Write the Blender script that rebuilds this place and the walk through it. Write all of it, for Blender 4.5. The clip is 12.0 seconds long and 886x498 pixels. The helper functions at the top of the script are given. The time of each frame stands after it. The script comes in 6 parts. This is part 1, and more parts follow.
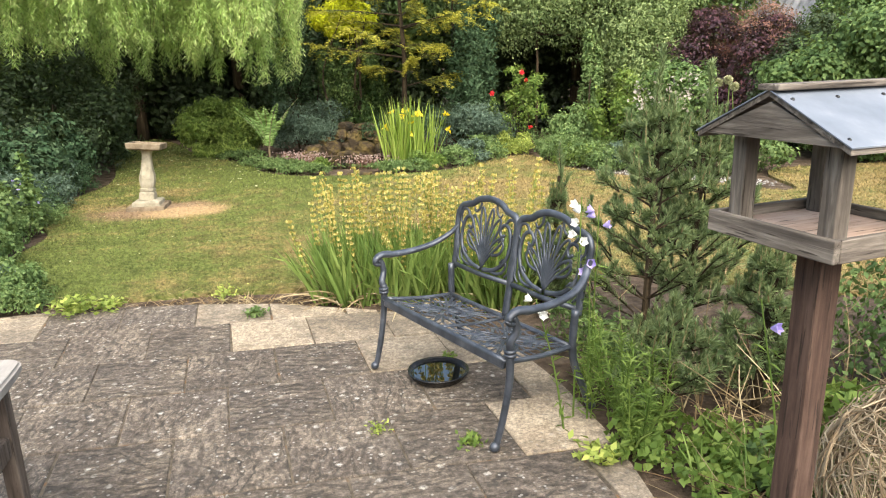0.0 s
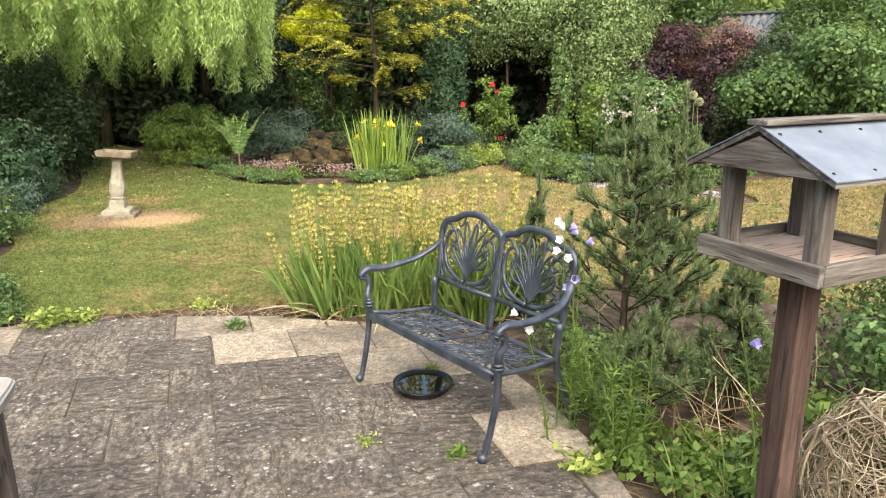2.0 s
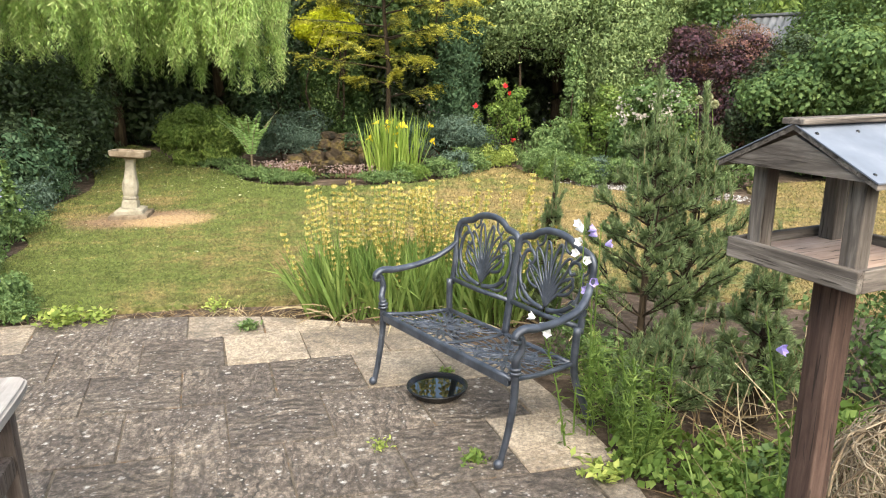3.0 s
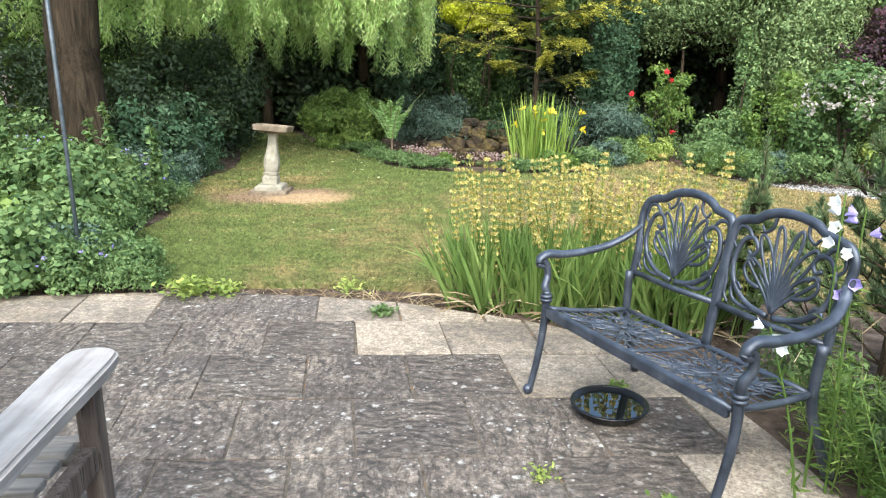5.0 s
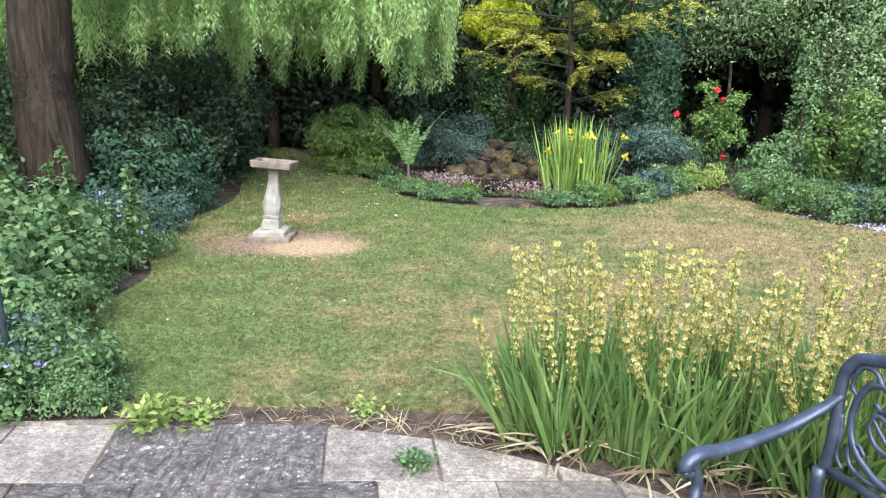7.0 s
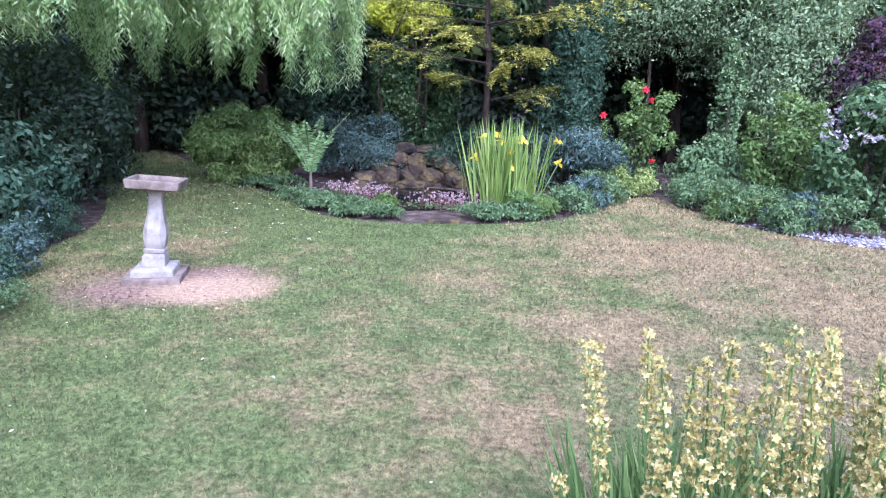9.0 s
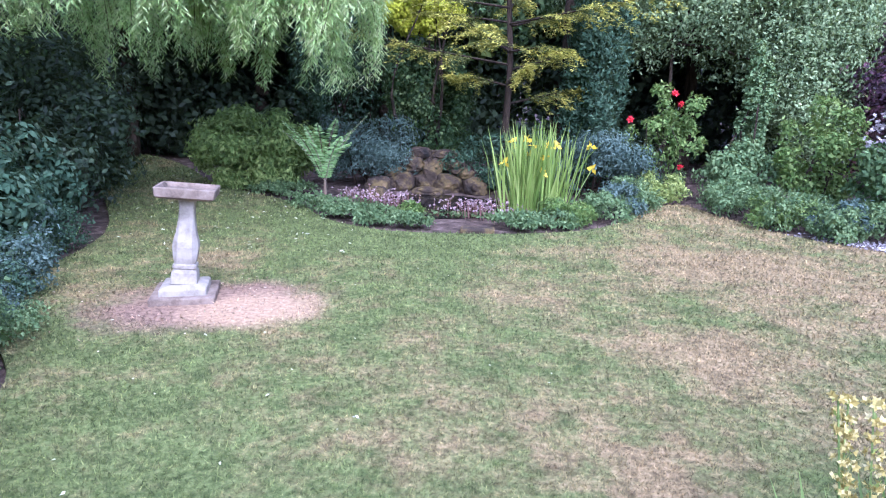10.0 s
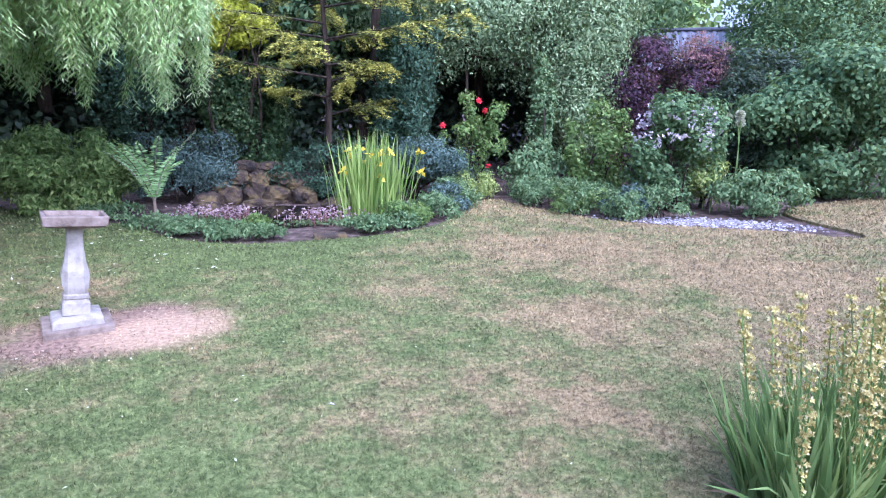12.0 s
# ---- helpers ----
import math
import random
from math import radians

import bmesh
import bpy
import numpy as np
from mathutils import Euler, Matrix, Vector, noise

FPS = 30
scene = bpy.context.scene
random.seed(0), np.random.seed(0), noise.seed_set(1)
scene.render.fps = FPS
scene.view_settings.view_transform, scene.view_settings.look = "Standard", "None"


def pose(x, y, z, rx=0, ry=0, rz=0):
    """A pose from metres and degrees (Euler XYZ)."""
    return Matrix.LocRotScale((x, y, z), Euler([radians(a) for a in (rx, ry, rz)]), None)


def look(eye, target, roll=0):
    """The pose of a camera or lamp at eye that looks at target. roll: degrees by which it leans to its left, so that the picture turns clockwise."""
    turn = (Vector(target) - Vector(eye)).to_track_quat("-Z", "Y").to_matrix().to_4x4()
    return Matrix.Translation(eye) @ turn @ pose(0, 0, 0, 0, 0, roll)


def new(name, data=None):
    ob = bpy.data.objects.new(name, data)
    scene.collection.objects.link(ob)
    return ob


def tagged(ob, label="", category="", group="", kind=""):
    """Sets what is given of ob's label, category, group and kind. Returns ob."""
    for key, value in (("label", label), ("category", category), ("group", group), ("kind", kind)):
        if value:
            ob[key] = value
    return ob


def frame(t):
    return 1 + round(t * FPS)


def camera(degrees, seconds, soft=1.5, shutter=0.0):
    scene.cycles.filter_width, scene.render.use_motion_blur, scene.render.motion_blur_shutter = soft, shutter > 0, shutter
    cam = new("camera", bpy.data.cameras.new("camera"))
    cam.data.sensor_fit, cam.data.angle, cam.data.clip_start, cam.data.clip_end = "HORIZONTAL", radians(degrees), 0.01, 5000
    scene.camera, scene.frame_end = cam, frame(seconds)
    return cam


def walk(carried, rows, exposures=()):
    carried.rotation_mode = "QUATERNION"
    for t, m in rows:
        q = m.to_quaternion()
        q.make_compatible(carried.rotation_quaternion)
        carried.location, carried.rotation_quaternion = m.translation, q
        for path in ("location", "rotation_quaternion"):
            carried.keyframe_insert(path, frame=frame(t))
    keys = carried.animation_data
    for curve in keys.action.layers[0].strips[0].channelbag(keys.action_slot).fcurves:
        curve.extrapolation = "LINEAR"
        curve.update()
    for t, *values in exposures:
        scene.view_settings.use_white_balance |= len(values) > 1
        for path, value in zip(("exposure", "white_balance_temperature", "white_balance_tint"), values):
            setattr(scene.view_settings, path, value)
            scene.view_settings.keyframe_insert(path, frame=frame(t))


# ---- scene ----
cam = camera(65.1, 12.0, soft=1.1)
PATH = [
    (0, (-0.149, 0.757, 1.562), (-0.417, 2.668, 1.036), -1.5),
    (0.5, (-0.206, 0.713, 1.592), (-0.38, 2.637, 1.074), -1.2),
    (1, (-0.205, 0.712, 1.591), (-0.372, 2.637, 1.077), -1.0),
    (1.5, (-0.221, 0.7, 1.616), (-0.385, 2.627, 1.107), -0.8),
    (2, (-0.245, 0.69, 1.618), (-0.412, 2.617, 1.11), -0.5),
    (2.5, (-0.255, 0.697, 1.62), (-0.436, 2.623, 1.114), -0.5),
    (2.7, (-0.266, 0.7, 1.62), (-0.451, 2.627, 1.117), -0.4),
    (4.3, (-0.353, 1.11, 1.362), (-0.744, 3.005, 0.856), -0.1),
    (4.5, (-0.407, 1.165, 1.34), (-0.856, 3.048, 0.835), 0.1),
    (5, (-0.554, 1.309, 1.349), (-1.109, 3.164, 0.846), 0.4),
    (5.5, (-0.642, 1.569, 1.376), (-1.229, 3.414, 0.872), 0.1),
    (6, (-0.78, 1.888, 1.467), (-1.374, 3.729, 0.961), 0.2),
    (6.5, (-0.946, 2.155, 1.53), (-1.537, 3.998, 1.028), 0.4),
    (6.7, (-0.993, 2.254, 1.546), (-1.581, 4.1, 1.048), 0.3),
    (8.3, (-1.655, 3.033, 1.554), (-2.069, 4.925, 1.055), 1.1),
    (8.5, (-1.72, 3.126, 1.562), (-2.072, 5.03, 1.061), 1.2),
    (9, (-1.853, 3.419, 1.555), (-2.089, 5.339, 1.05), 1.0),
    (9.5, (-2.125, 3.686, 1.539), (-2.31, 5.614, 1.039), 1.1),
    (10, (-2.504, 3.801, 1.491), (-2.663, 5.734, 1.001), 1.4),
    (10.5, (-2.871, 3.852, 1.453), (-3.0, 5.787, 0.966), 1.5),
    (11, (-3.097, 3.745, 1.513), (-3.153, 5.687, 1.039), 1.2),
    (11.5, (-3.269, 3.519, 1.553), (-3.082, 5.455, 1.088), 1.0),
    (12, (-3.344, 3.344, 1.566), (-2.86, 5.228, 1.1), 0.4),
]
walk(cam, [(t, look(eye, target, roll)) for t, eye, target, roll in PATH],
     [(0.0, 1.27, 6700, 7), (2.7, 1.25, 6650, 7), (4.5, 1.33, 5900, 5), (6.7, 1.29, 5380, 8), (8.3, 1.32, 4540, 31), (10.0, 1.42, 4530, 37), (12.0, 1.38, 4490, 37)])

# ---- world, sun ----
world = bpy.data.worlds.new("overcast_sky")
scene.world = world
world.use_nodes = True
_nt = world.node_tree
_sky = _nt.nodes.new("ShaderNodeTexSky")
_sky.sky_type = "NISHITA"
_sky.sun_disc = False
_sky.sun_elevation = radians(48)
_sky.sun_rotation = radians(163)
_sky.air_density, _sky.dust_density, _sky.ozone_density = 1.3, 4.0, 1.0
_nt.links.new(_sky.outputs[0], _nt.nodes["Background"].inputs[0])
_nt.nodes["Background"].inputs[1].default_value = 0.15
sun_data = bpy.data.lights.new("sun", "SUN")
sun_data.energy, sun_data.angle, sun_data.color = 2.9, radians(80), (1.0, 0.95, 0.87)
sun = new("sun", sun_data)
sun.matrix_world = look((4, -9, 15), (0, 4, 0))

# ---- materials ----


class Mat:
    """A node material with short-hand node makers."""

    def __init__(self, name, rough=0.8, spec=0.3, metal=0.0):
        self.m = bpy.data.materials.new(name)
        self.m.use_nodes = True
        self.nt = self.m.node_tree
        self.b = self.nt.nodes["Principled BSDF"]
        self.b.inputs["Roughness"].default_value = rough
        self.b.inputs["Metallic"].default_value = metal
        self.b.inputs["Specular IOR Level"].default_value = spec
        self.geo = self.nt.nodes.new("ShaderNodeNewGeometry")
        self.tc = self.nt.nodes.new("ShaderNodeTexCoord")
        self.oi = self.nt.nodes.new("ShaderNodeObjectInfo")

    def link(self, a, b):
        self.nt.links.new(a, b)

    def put(self, socket, v):
        if isinstance(v, bpy.types.NodeSocket):
            self.link(v, socket)
        else:
            socket.default_value = v

    def noise(self, scale, detail=4.0, rough=0.55, vec=None, dist=0.0):
        n = self.nt.nodes.new("ShaderNodeTexNoise")
        n.inputs["Scale"].default_value = scale
        n.inputs["Detail"].default_value = detail
        n.inputs["Roughness"].default_value = rough
        n.inputs["Distortion"].default_value = dist
        self.link(vec if vec is not None else self.geo.outputs["Position"], n.inputs["Vector"])
        return n.outputs["Fac"]

    def voronoi(self, scale, vec=None, feature="F1", out="Distance"):
        n = self.nt.nodes.new("ShaderNodeTexVoronoi")
        n.feature = feature
        n.inputs["Scale"].default_value = scale
        self.link(vec if vec is not None else self.geo.outputs["Position"], n.inputs["Vector"])
        return n.outputs[out]

    def mapped(self, scale=(1, 1, 1), rot=(0, 0, 0), vec=None):
        n = self.nt.nodes.new("ShaderNodeMapping")
        n.inputs["Scale"].default_value = scale
        n.inputs["Rotation"].default_value = rot
        self.link(vec if vec is not None else self.geo.outputs["Position"], n.inputs["Vector"])
        return n.outputs[0]

    def ramp(self, fac, stops):
        n = self.nt.nodes.new("ShaderNodeValToRGB")
        e = n.color_ramp.elements
        while len(e) < len(stops):
            e.new(0.5)
        for k, (p, c) in zip(e, stops):
            k.position = p
            k.color = (*c, 1.0) if not isinstance(c, (int, float)) else (c, c, c, 1.0)
        self.link(fac, n.inputs[0])
        return n.outputs[0]

    def mix(self, fac, a, b, mode="MIX"):
        n = self.nt.nodes.new("ShaderNodeMixRGB")
        n.blend_type = mode
        for s, v in zip(n.inputs, (fac, a, b)):
            self.put(s, (*v, 1.0) if isinstance(v, tuple) and len(v) == 3 else v)
        return n.outputs[0]

    def calc(self, op, a, b=0.0, clamp=False):
        n = self.nt.nodes.new("ShaderNodeMath")
        n.operation, n.use_clamp = op, clamp
        self.put(n.inputs[0], a), self.put(n.inputs[1], b)
        return n.outputs[0]

    def span(self, v, a, b, c=0.0, d=1.0):
        n = self.nt.nodes.new("ShaderNodeMapRange")
        n.interpolation_type = "SMOOTHSTEP"
        self.link(v, n.inputs[0])
        for s, x in zip(n.inputs[1:5], (a, b, c, d)):
            s.default_value = x
        return n.outputs[0]

    def near(self, x, y, inner, outer, wobble=None, sx=1.0, sy=1.0, rz=0.0):
        """1 within inner metres of a place on the ground, 0 beyond outer."""
        m = self.nt.nodes.new("ShaderNodeMapping")
        m.vector_type = "TEXTURE"
        m.inputs["Location"].default_value = (x, y, 0)
        m.inputs["Rotation"].default_value = (0, 0, radians(rz))
        m.inputs["Scale"].default_value = (sx, sy, 1)
        self.link(self.geo.outputs["Position"], m.inputs["Vector"])
        n = self.nt.nodes.new("ShaderNodeVectorMath")
        n.operation = "LENGTH"
        self.link(m.outputs[0], n.inputs[0])
        d = n.outputs["Value"]
        if wobble is not None:
            d = self.calc("ADD", d, wobble)
        return self.span(d, inner, outer, 1.0, 0.0)

    def bump(self, h, strength=0.4, dist=0.01):
        n = self.nt.nodes.new("ShaderNodeBump")
        n.inputs["Strength"].default_value = strength
        n.inputs["Distance"].default_value = dist
        self.link(h, n.inputs["Height"])
        if self.b.inputs["Normal"].is_linked:
            self.link(self.b.inputs["Normal"].links[0].from_socket, n.inputs["Normal"])
        self.link(n.outputs[0], self.b.inputs["Normal"])

    def color(self, c):
        self.put(self.b.inputs["Base Color"], (*c, 1.0) if isinstance(c, tuple) else c)
        return self

    def island(self):
        return self.geo.outputs["Random Per Island"]


def leaf_mat(name, stops, rough=0.5, spec=0.35, through_light=0.3, patch=1.2):
    """Leaves: the colour varies from leaf to leaf and in drifts over the plant."""
    k = Mat(name, rough, spec)
    v = k.calc("ADD", k.calc("MULTIPLY", k.island(), 0.65), k.calc("MULTIPLY", k.noise(patch, 2.0), 0.5))
    v = k.calc("SUBTRACT", v, 0.08)
    c = k.ramp(v, stops)
    k.color(c)
    t = k.nt.nodes.new("ShaderNodeBsdfTranslucent")
    k.link(k.mix(0.4, c, (0.35, 0.4, 0.06)), t.inputs[0])
    s = k.nt.nodes.new("ShaderNodeMixShader")
    s.inputs[0].default_value = through_light
    k.link(k.b.outputs[0], s.inputs[1])
    k.link(t.outputs[0], s.inputs[2])
    k.link(s.outputs[0], k.nt.nodes["Material Output"].inputs[0])
    return k.m


def petal_mat(name, stops, through_light=0.25):
    k = Mat(name, 0.6, 0.2)
    c = k.ramp(k.island(), stops)
    k.color(c)
    t = k.nt.nodes.new("ShaderNodeBsdfTranslucent")
    k.link(c, t.inputs[0])
    s = k.nt.nodes.new("ShaderNodeMixShader")
    s.inputs[0].default_value = through_light
    k.link(k.b.outputs[0], s.inputs[1])
    k.link(t.outputs[0], s.inputs[2])
    k.link(s.outputs[0], k.nt.nodes["Material Output"].inputs[0])
    return k.m


def lawn_colour(k):
    """Green turf with straw-coloured dry patches, by place in the garden."""
    big = k.noise(0.55, 3.0)
    mid = k.noise(2.3, 5.0, 0.65)
    clump = k.noise(9.0, 4.0, 0.65)
    fine = k.noise(28.0, 4.0, 0.7)
    spot = k.noise(5.0, 3.0, 0.6)
    sep = k.nt.nodes.new("ShaderNodeSeparateXYZ")
    k.link(k.geo.outputs["Position"], sep.inputs[0])
    dry = k.calc("ADD", k.calc("MULTIPLY", big, 0.7), k.calc("ADD", k.calc("MULTIPLY", mid, 0.9), k.calc("SUBTRACT", k.calc("MULTIPLY", clump, 0.7), 0.24)))
    dry = k.calc("ADD", dry, k.span(sep.outputs["X"], -4.0, 1.5, -0.08, 0.17))
    dry = k.calc("ADD", dry, k.calc("MULTIPLY", k.near(-3.6, 5.6, 0.2, 1.6), -0.12))
    wob = k.calc("MULTIPLY", k.calc("SUBTRACT", k.noise(4.0, 3.0), 0.5), 0.7)
    for x, y, r, amount in ((-1.9, 6.3, 0.5, 0.35), (-1.4, 7.6, 0.7, 0.28), (-2.3, 8.4, 0.8, 0.22), (-0.6, 9.6, 1.2, 0.3),
                            (-4.9, 9.0, 0.6, 0.3), (-5.2, 8.0, 0.7, 0.25), (0.6, 8.0, 1.2, 0.25), (-3.0, 5.3, 0.5, 0.12)):
        dry = k.calc("ADD", dry, k.calc("MULTIPLY", k.near(x, y, 0.0, r, wob), amount))
    dry = k.calc("SUBTRACT", dry, k.calc("MULTIPLY", k.near(-3.3, 11.3, 1.0, 2.2, wob), 0.35))
    turf = k.ramp(fine, [(0.3, (0.040, 0.060, 0.013)), (0.5, (0.084, 0.123, 0.030)), (0.7, (0.160, 0.196, 0.060))])
    straw = k.ramp(fine, [(0.3, (0.098, 0.070, 0.032)), (0.5, (0.24, 0.178, 0.082)), (0.7, (0.385, 0.290, 0.14))])
    c = k.mix(k.span(dry, 0.72, 1.22, 0.12, 0.92), turf, straw)
    c = k.mix(1.0, c, k.ramp(spot, [(0.32, 0.78), (0.5, 1.0), (0.68, 1.2)]), "MULTIPLY")
    ring = k.near(-4.4, 7.95, 0.45, 0.95, wob, 1.0, 0.62, 25)
    bare = k.ramp(fine, [(0.3, (0.10, 0.066, 0.042)), (0.65, (0.30, 0.205, 0.13))])
    c = k.mix(ring, c, bare)
    sand = k.near(-4.05, 7.9, 0.25, 0.6, k.calc("MULTIPLY", wob, 0.5), 1.0, 0.75, 25)
    pale = k.ramp(fine, [(0.3, (0.25, 0.165, 0.085)), (0.7, (0.50, 0.36, 0.205))])
    return k.mix(k.calc("MULTIPLY", sand, 0.9), c, pale), fine, mid


def make_materials():
    M = {}
    k = Mat("turf", 0.95, 0.1)
    c, fine, mid = lawn_colour(k)
    k.color(c)
    k.bump(fine, 0.8, 0.02)
    k.bump(k.noise(120.0, 2.0), 0.6, 0.008)
    M["turf"] = k.m
    k = Mat("grass_blades", 0.7, 0.2)
    c, fine, mid = lawn_colour(k)
    tip = k.ramp(k.island(), [(0.0, (0.5, 0.52, 0.5)), (0.5, (1.0, 1.0, 0.95)), (1.0, (1.7, 1.65, 1.5))])
    k.color(k.mix(1.0, c, tip, "MULTIPLY"))
    M["grass"] = k.m
    k = Mat("soil", 0.95, 0.1)
    n = k.noise(9.0, 6.0, 0.65)
    k.color(k.ramp(n, [(0.3, (0.035, 0.026, 0.018)), (0.52, (0.09, 0.066, 0.048)), (0.72, (0.19, 0.145, 0.11))]))
    k.bump(n, 0.9, 0.04), k.bump(k.noise(60.0, 3.0), 0.5, 0.01)
    M["soil"] = k.m

    # riven concrete paving: grey-brown, weathered, with pale lichen
    for name, pale in (("slab_grey", 0), ("slab_buff", 1)):
        k = Mat(name, 0.9, 0.2)
        turned = k.mapped((1, 1, 1), (0, 0, radians(-18.3)))
        a = k.noise(6.0, 6.0, 0.68, k.mapped((1, 3.2, 1), vec=turned), 1.8)
        b = k.noise(6.0, 6.0, 0.68, k.mapped((3.2, 1, 1), vec=turned), 1.8)
        r = k.mix(k.calc("GREATER_THAN", k.oi.outputs["Random"], 0.45), a, b)
        lines = []
        for turn in (0, 90):
            wv = k.nt.nodes.new("ShaderNodeTexWave")
            wv.bands_direction = "Y"
            for nm, val in (("Scale", 4.2), ("Distortion", 26.0), ("Detail", 4.0), ("Detail Scale", 0.55), ("Detail Roughness", 0.6)):
                wv.inputs[nm].default_value = val
            k.link(k.mapped((1, 1, 1), (0, 0, radians(turn)), turned), wv.inputs["Vector"])
            lines.append(wv.outputs["Fac"])
        riven = k.mix(k.calc("GREATER_THAN", k.oi.outputs["Random"], 0.45), *lines)
        blot = k.noise(2.6, 5.0, 0.65)
        fine = k.noise(70.0, 3.0, 0.7)
        if pale:
            base = k.ramp(blot, [(0.3, (0.23, 0.184, 0.133)), (0.5, (0.345, 0.283, 0.21)), (0.75, (0.43, 0.363, 0.28))])
            grime = k.ramp(k.noise(2.4, 8.0, 0.74), [(0.46, 0.0), (0.58, 1.0)])
            c = k.mix(k.calc("MULTIPLY", grime, 0.7), base, (0.155, 0.13, 0.105))
        else:
            base = k.ramp(blot, [(0.3, (0.108, 0.088, 0.073)), (0.5, (0.170, 0.140, 0.113)), (0.72, (0.25, 0.207, 0.162))])
            c = k.mix(0.6, base, k.ramp(r, [(0.40, 0.28), (0.48, 0.85), (0.58, 1.35)]), "MULTIPLY")
            c = k.mix(0.75, c, k.ramp(r, [(0.46, 1.0), (0.485, 0.35), (0.51, 1.0), (0.57, 1.0), (0.585, 0.5), (0.60, 1.0)]), "MULTIPLY")
            # darkens the low bands of the riven pattern, in drifts
            riven_lows = k.calc("MULTIPLY", k.span(k.noise(3.3, 3.0), 0.38, 0.6, 1.0, 0.15), k.ramp(riven, [(0.05, 1.0), (0.17, 0.0)]))
            c = k.mix(k.calc("MULTIPLY", riven_lows, 0.8), c, (0.05, 0.045, 0.04))
            k.bump(riven, 0.6, 0.010)
            dark = k.ramp(k.noise(1.7, 4.0, 0.6), [(0.48, 0.0), (0.65, 1.0)])
            c = k.mix(k.calc("MULTIPLY", dark, 0.45), c, (0.092, 0.080, 0.072))
        grit = k.noise(26.0, 5.0, 0.75)
        c = k.mix(0.4 if pale else 0.6, c, k.ramp(grit, [(0.40, 0.38), (0.5, 0.95), (0.60, 1.7)]), "MULTIPLY")
        lv = k.voronoi(11.0)
        lich = k.calc("MULTIPLY", k.ramp(k.calc("ADD", lv, k.calc("MULTIPLY", fine, 0.25)), [(0.20, 1.0), (0.32, 0.0)]),
                      k.ramp(k.noise(3.1, 3.0), [(0.40, 0.0), (0.55, 1.0)]))
        c = k.mix(k.calc("MULTIPLY", lich, 0.25 if pale else 0.85), c, (0.56, 0.53, 0.48))
        lv2 = k.voronoi(34.0)
        lich2 = k.calc("MULTIPLY", k.ramp(lv2, [(0.13, 1.0), (0.26, 0.0)]), k.ramp(k.noise(6.0, 2.0), [(0.42, 0.0), (0.56, 1.0)]))
        c = k.mix(k.calc("MULTIPLY", lich2, 0.2 if pale else 0.6), c, (0.55, 0.53, 0.49))
        v = k.nt.nodes.new("ShaderNodeHueSaturation")
        k.link(k.span(k.oi.outputs["Random"], 0, 1, 0.86, 1.12), v.inputs["Value"])
        k.link(c, v.inputs["Color"])
        k.color(k.mix(k.span(fine, 0.38, 0.66, 0.0, 0.5), v.outputs[0], (0.06, 0.055, 0.05)))
        k.bump(r, 0.3 if pale else 0.9, 0.016), k.bump(grit, 0.6, 0.008), k.bump(fine, 0.35, 0.004)
        M[name] = k.m
    k = Mat("joint_sand", 0.95, 0.1)
    n = k.noise(14.0, 5.0)
    k.color(k.ramp(n, [(0.35, (0.06, 0.05, 0.038)), (0.55, (0.13, 0.11, 0.085)), (0.68, (0.17, 0.10, 0.055)), (0.76, (0.10, 0.11, 0.03))]))
    k.bump(k.noise(90.0, 3.0), 0.7, 0.006)
    M["joint"] = k.m

    k = Mat("cast_metal", 0.42, 0.5, 0.35)
    n = k.noise(14.0, 4.0)
    k.color(k.ramp(n, [(0.3, (0.032, 0.038, 0.050)), (0.6, (0.074, 0.085, 0.108)), (0.8, (0.15, 0.165, 0.195))]))
    k.b.inputs["Roughness"].default_value = 0.36
    k.bump(k.noise(160.0, 2.0), 0.15, 0.002)
    M["cast"] = k.m

    def wood(name, stops, grain_axis, rough=0.85, scale=7.0, split=0.8):
        k = Mat(name, rough, 0.2)
        s = [24.0, 24.0, 24.0]
        s[grain_axis] = 1.6
        vec = k.mapped(tuple(s), vec=k.tc.outputs["Object"])
        n = k.noise(scale * 0.25, 5.0, 0.65, vec, 0.4)
        blot = k.noise(6.0, 4.0, 0.6, k.tc.outputs["Object"])
        c = k.mix(0.55, k.ramp(n, stops), k.ramp(blot, [(0.3, 0.55), (0.6, 1.1), (0.8, 1.35)]), "MULTIPLY")
        crack = k.ramp(k.noise(scale * 0.55, 3.0, 0.6, vec, 0.2), [(0.34, 1.0), (0.40, 0.0)])
        c = k.mix(k.calc("MULTIPLY", crack, split), c, (0.025, 0.02, 0.016))
        k.color(c)
        k.bump(n, 0.8, 0.006)
        return k.m

    grey = [(0.25, (0.048, 0.040, 0.035)), (0.5, (0.145, 0.124, 0.106)), (0.75, (0.33, 0.29, 0.25))]
    M["wood_x"], M["wood_y"], M["wood_z"] = (wood("weathered_wood", grey, a) for a in range(3))
    M["post"] = wood("brown_stained_wood", [(0.25, (0.035, 0.022, 0.017)), (0.5, (0.085, 0.053, 0.042)), (0.8, (0.17, 0.115, 0.09))], 2)
    M["board"] = wood("plywood", [(0.25, (0.30, 0.20, 0.15)), (0.5, (0.48, 0.35, 0.28)), (0.8, (0.6, 0.47, 0.39))], 0)
    M["pale_wood"] = wood("silvered_teak", [(0.25, (0.22, 0.20, 0.185)), (0.5, (0.31, 0.29, 0.27)), (0.8, (0.40, 0.38, 0.36))], 1, 0.8, 4.0, 0.15)
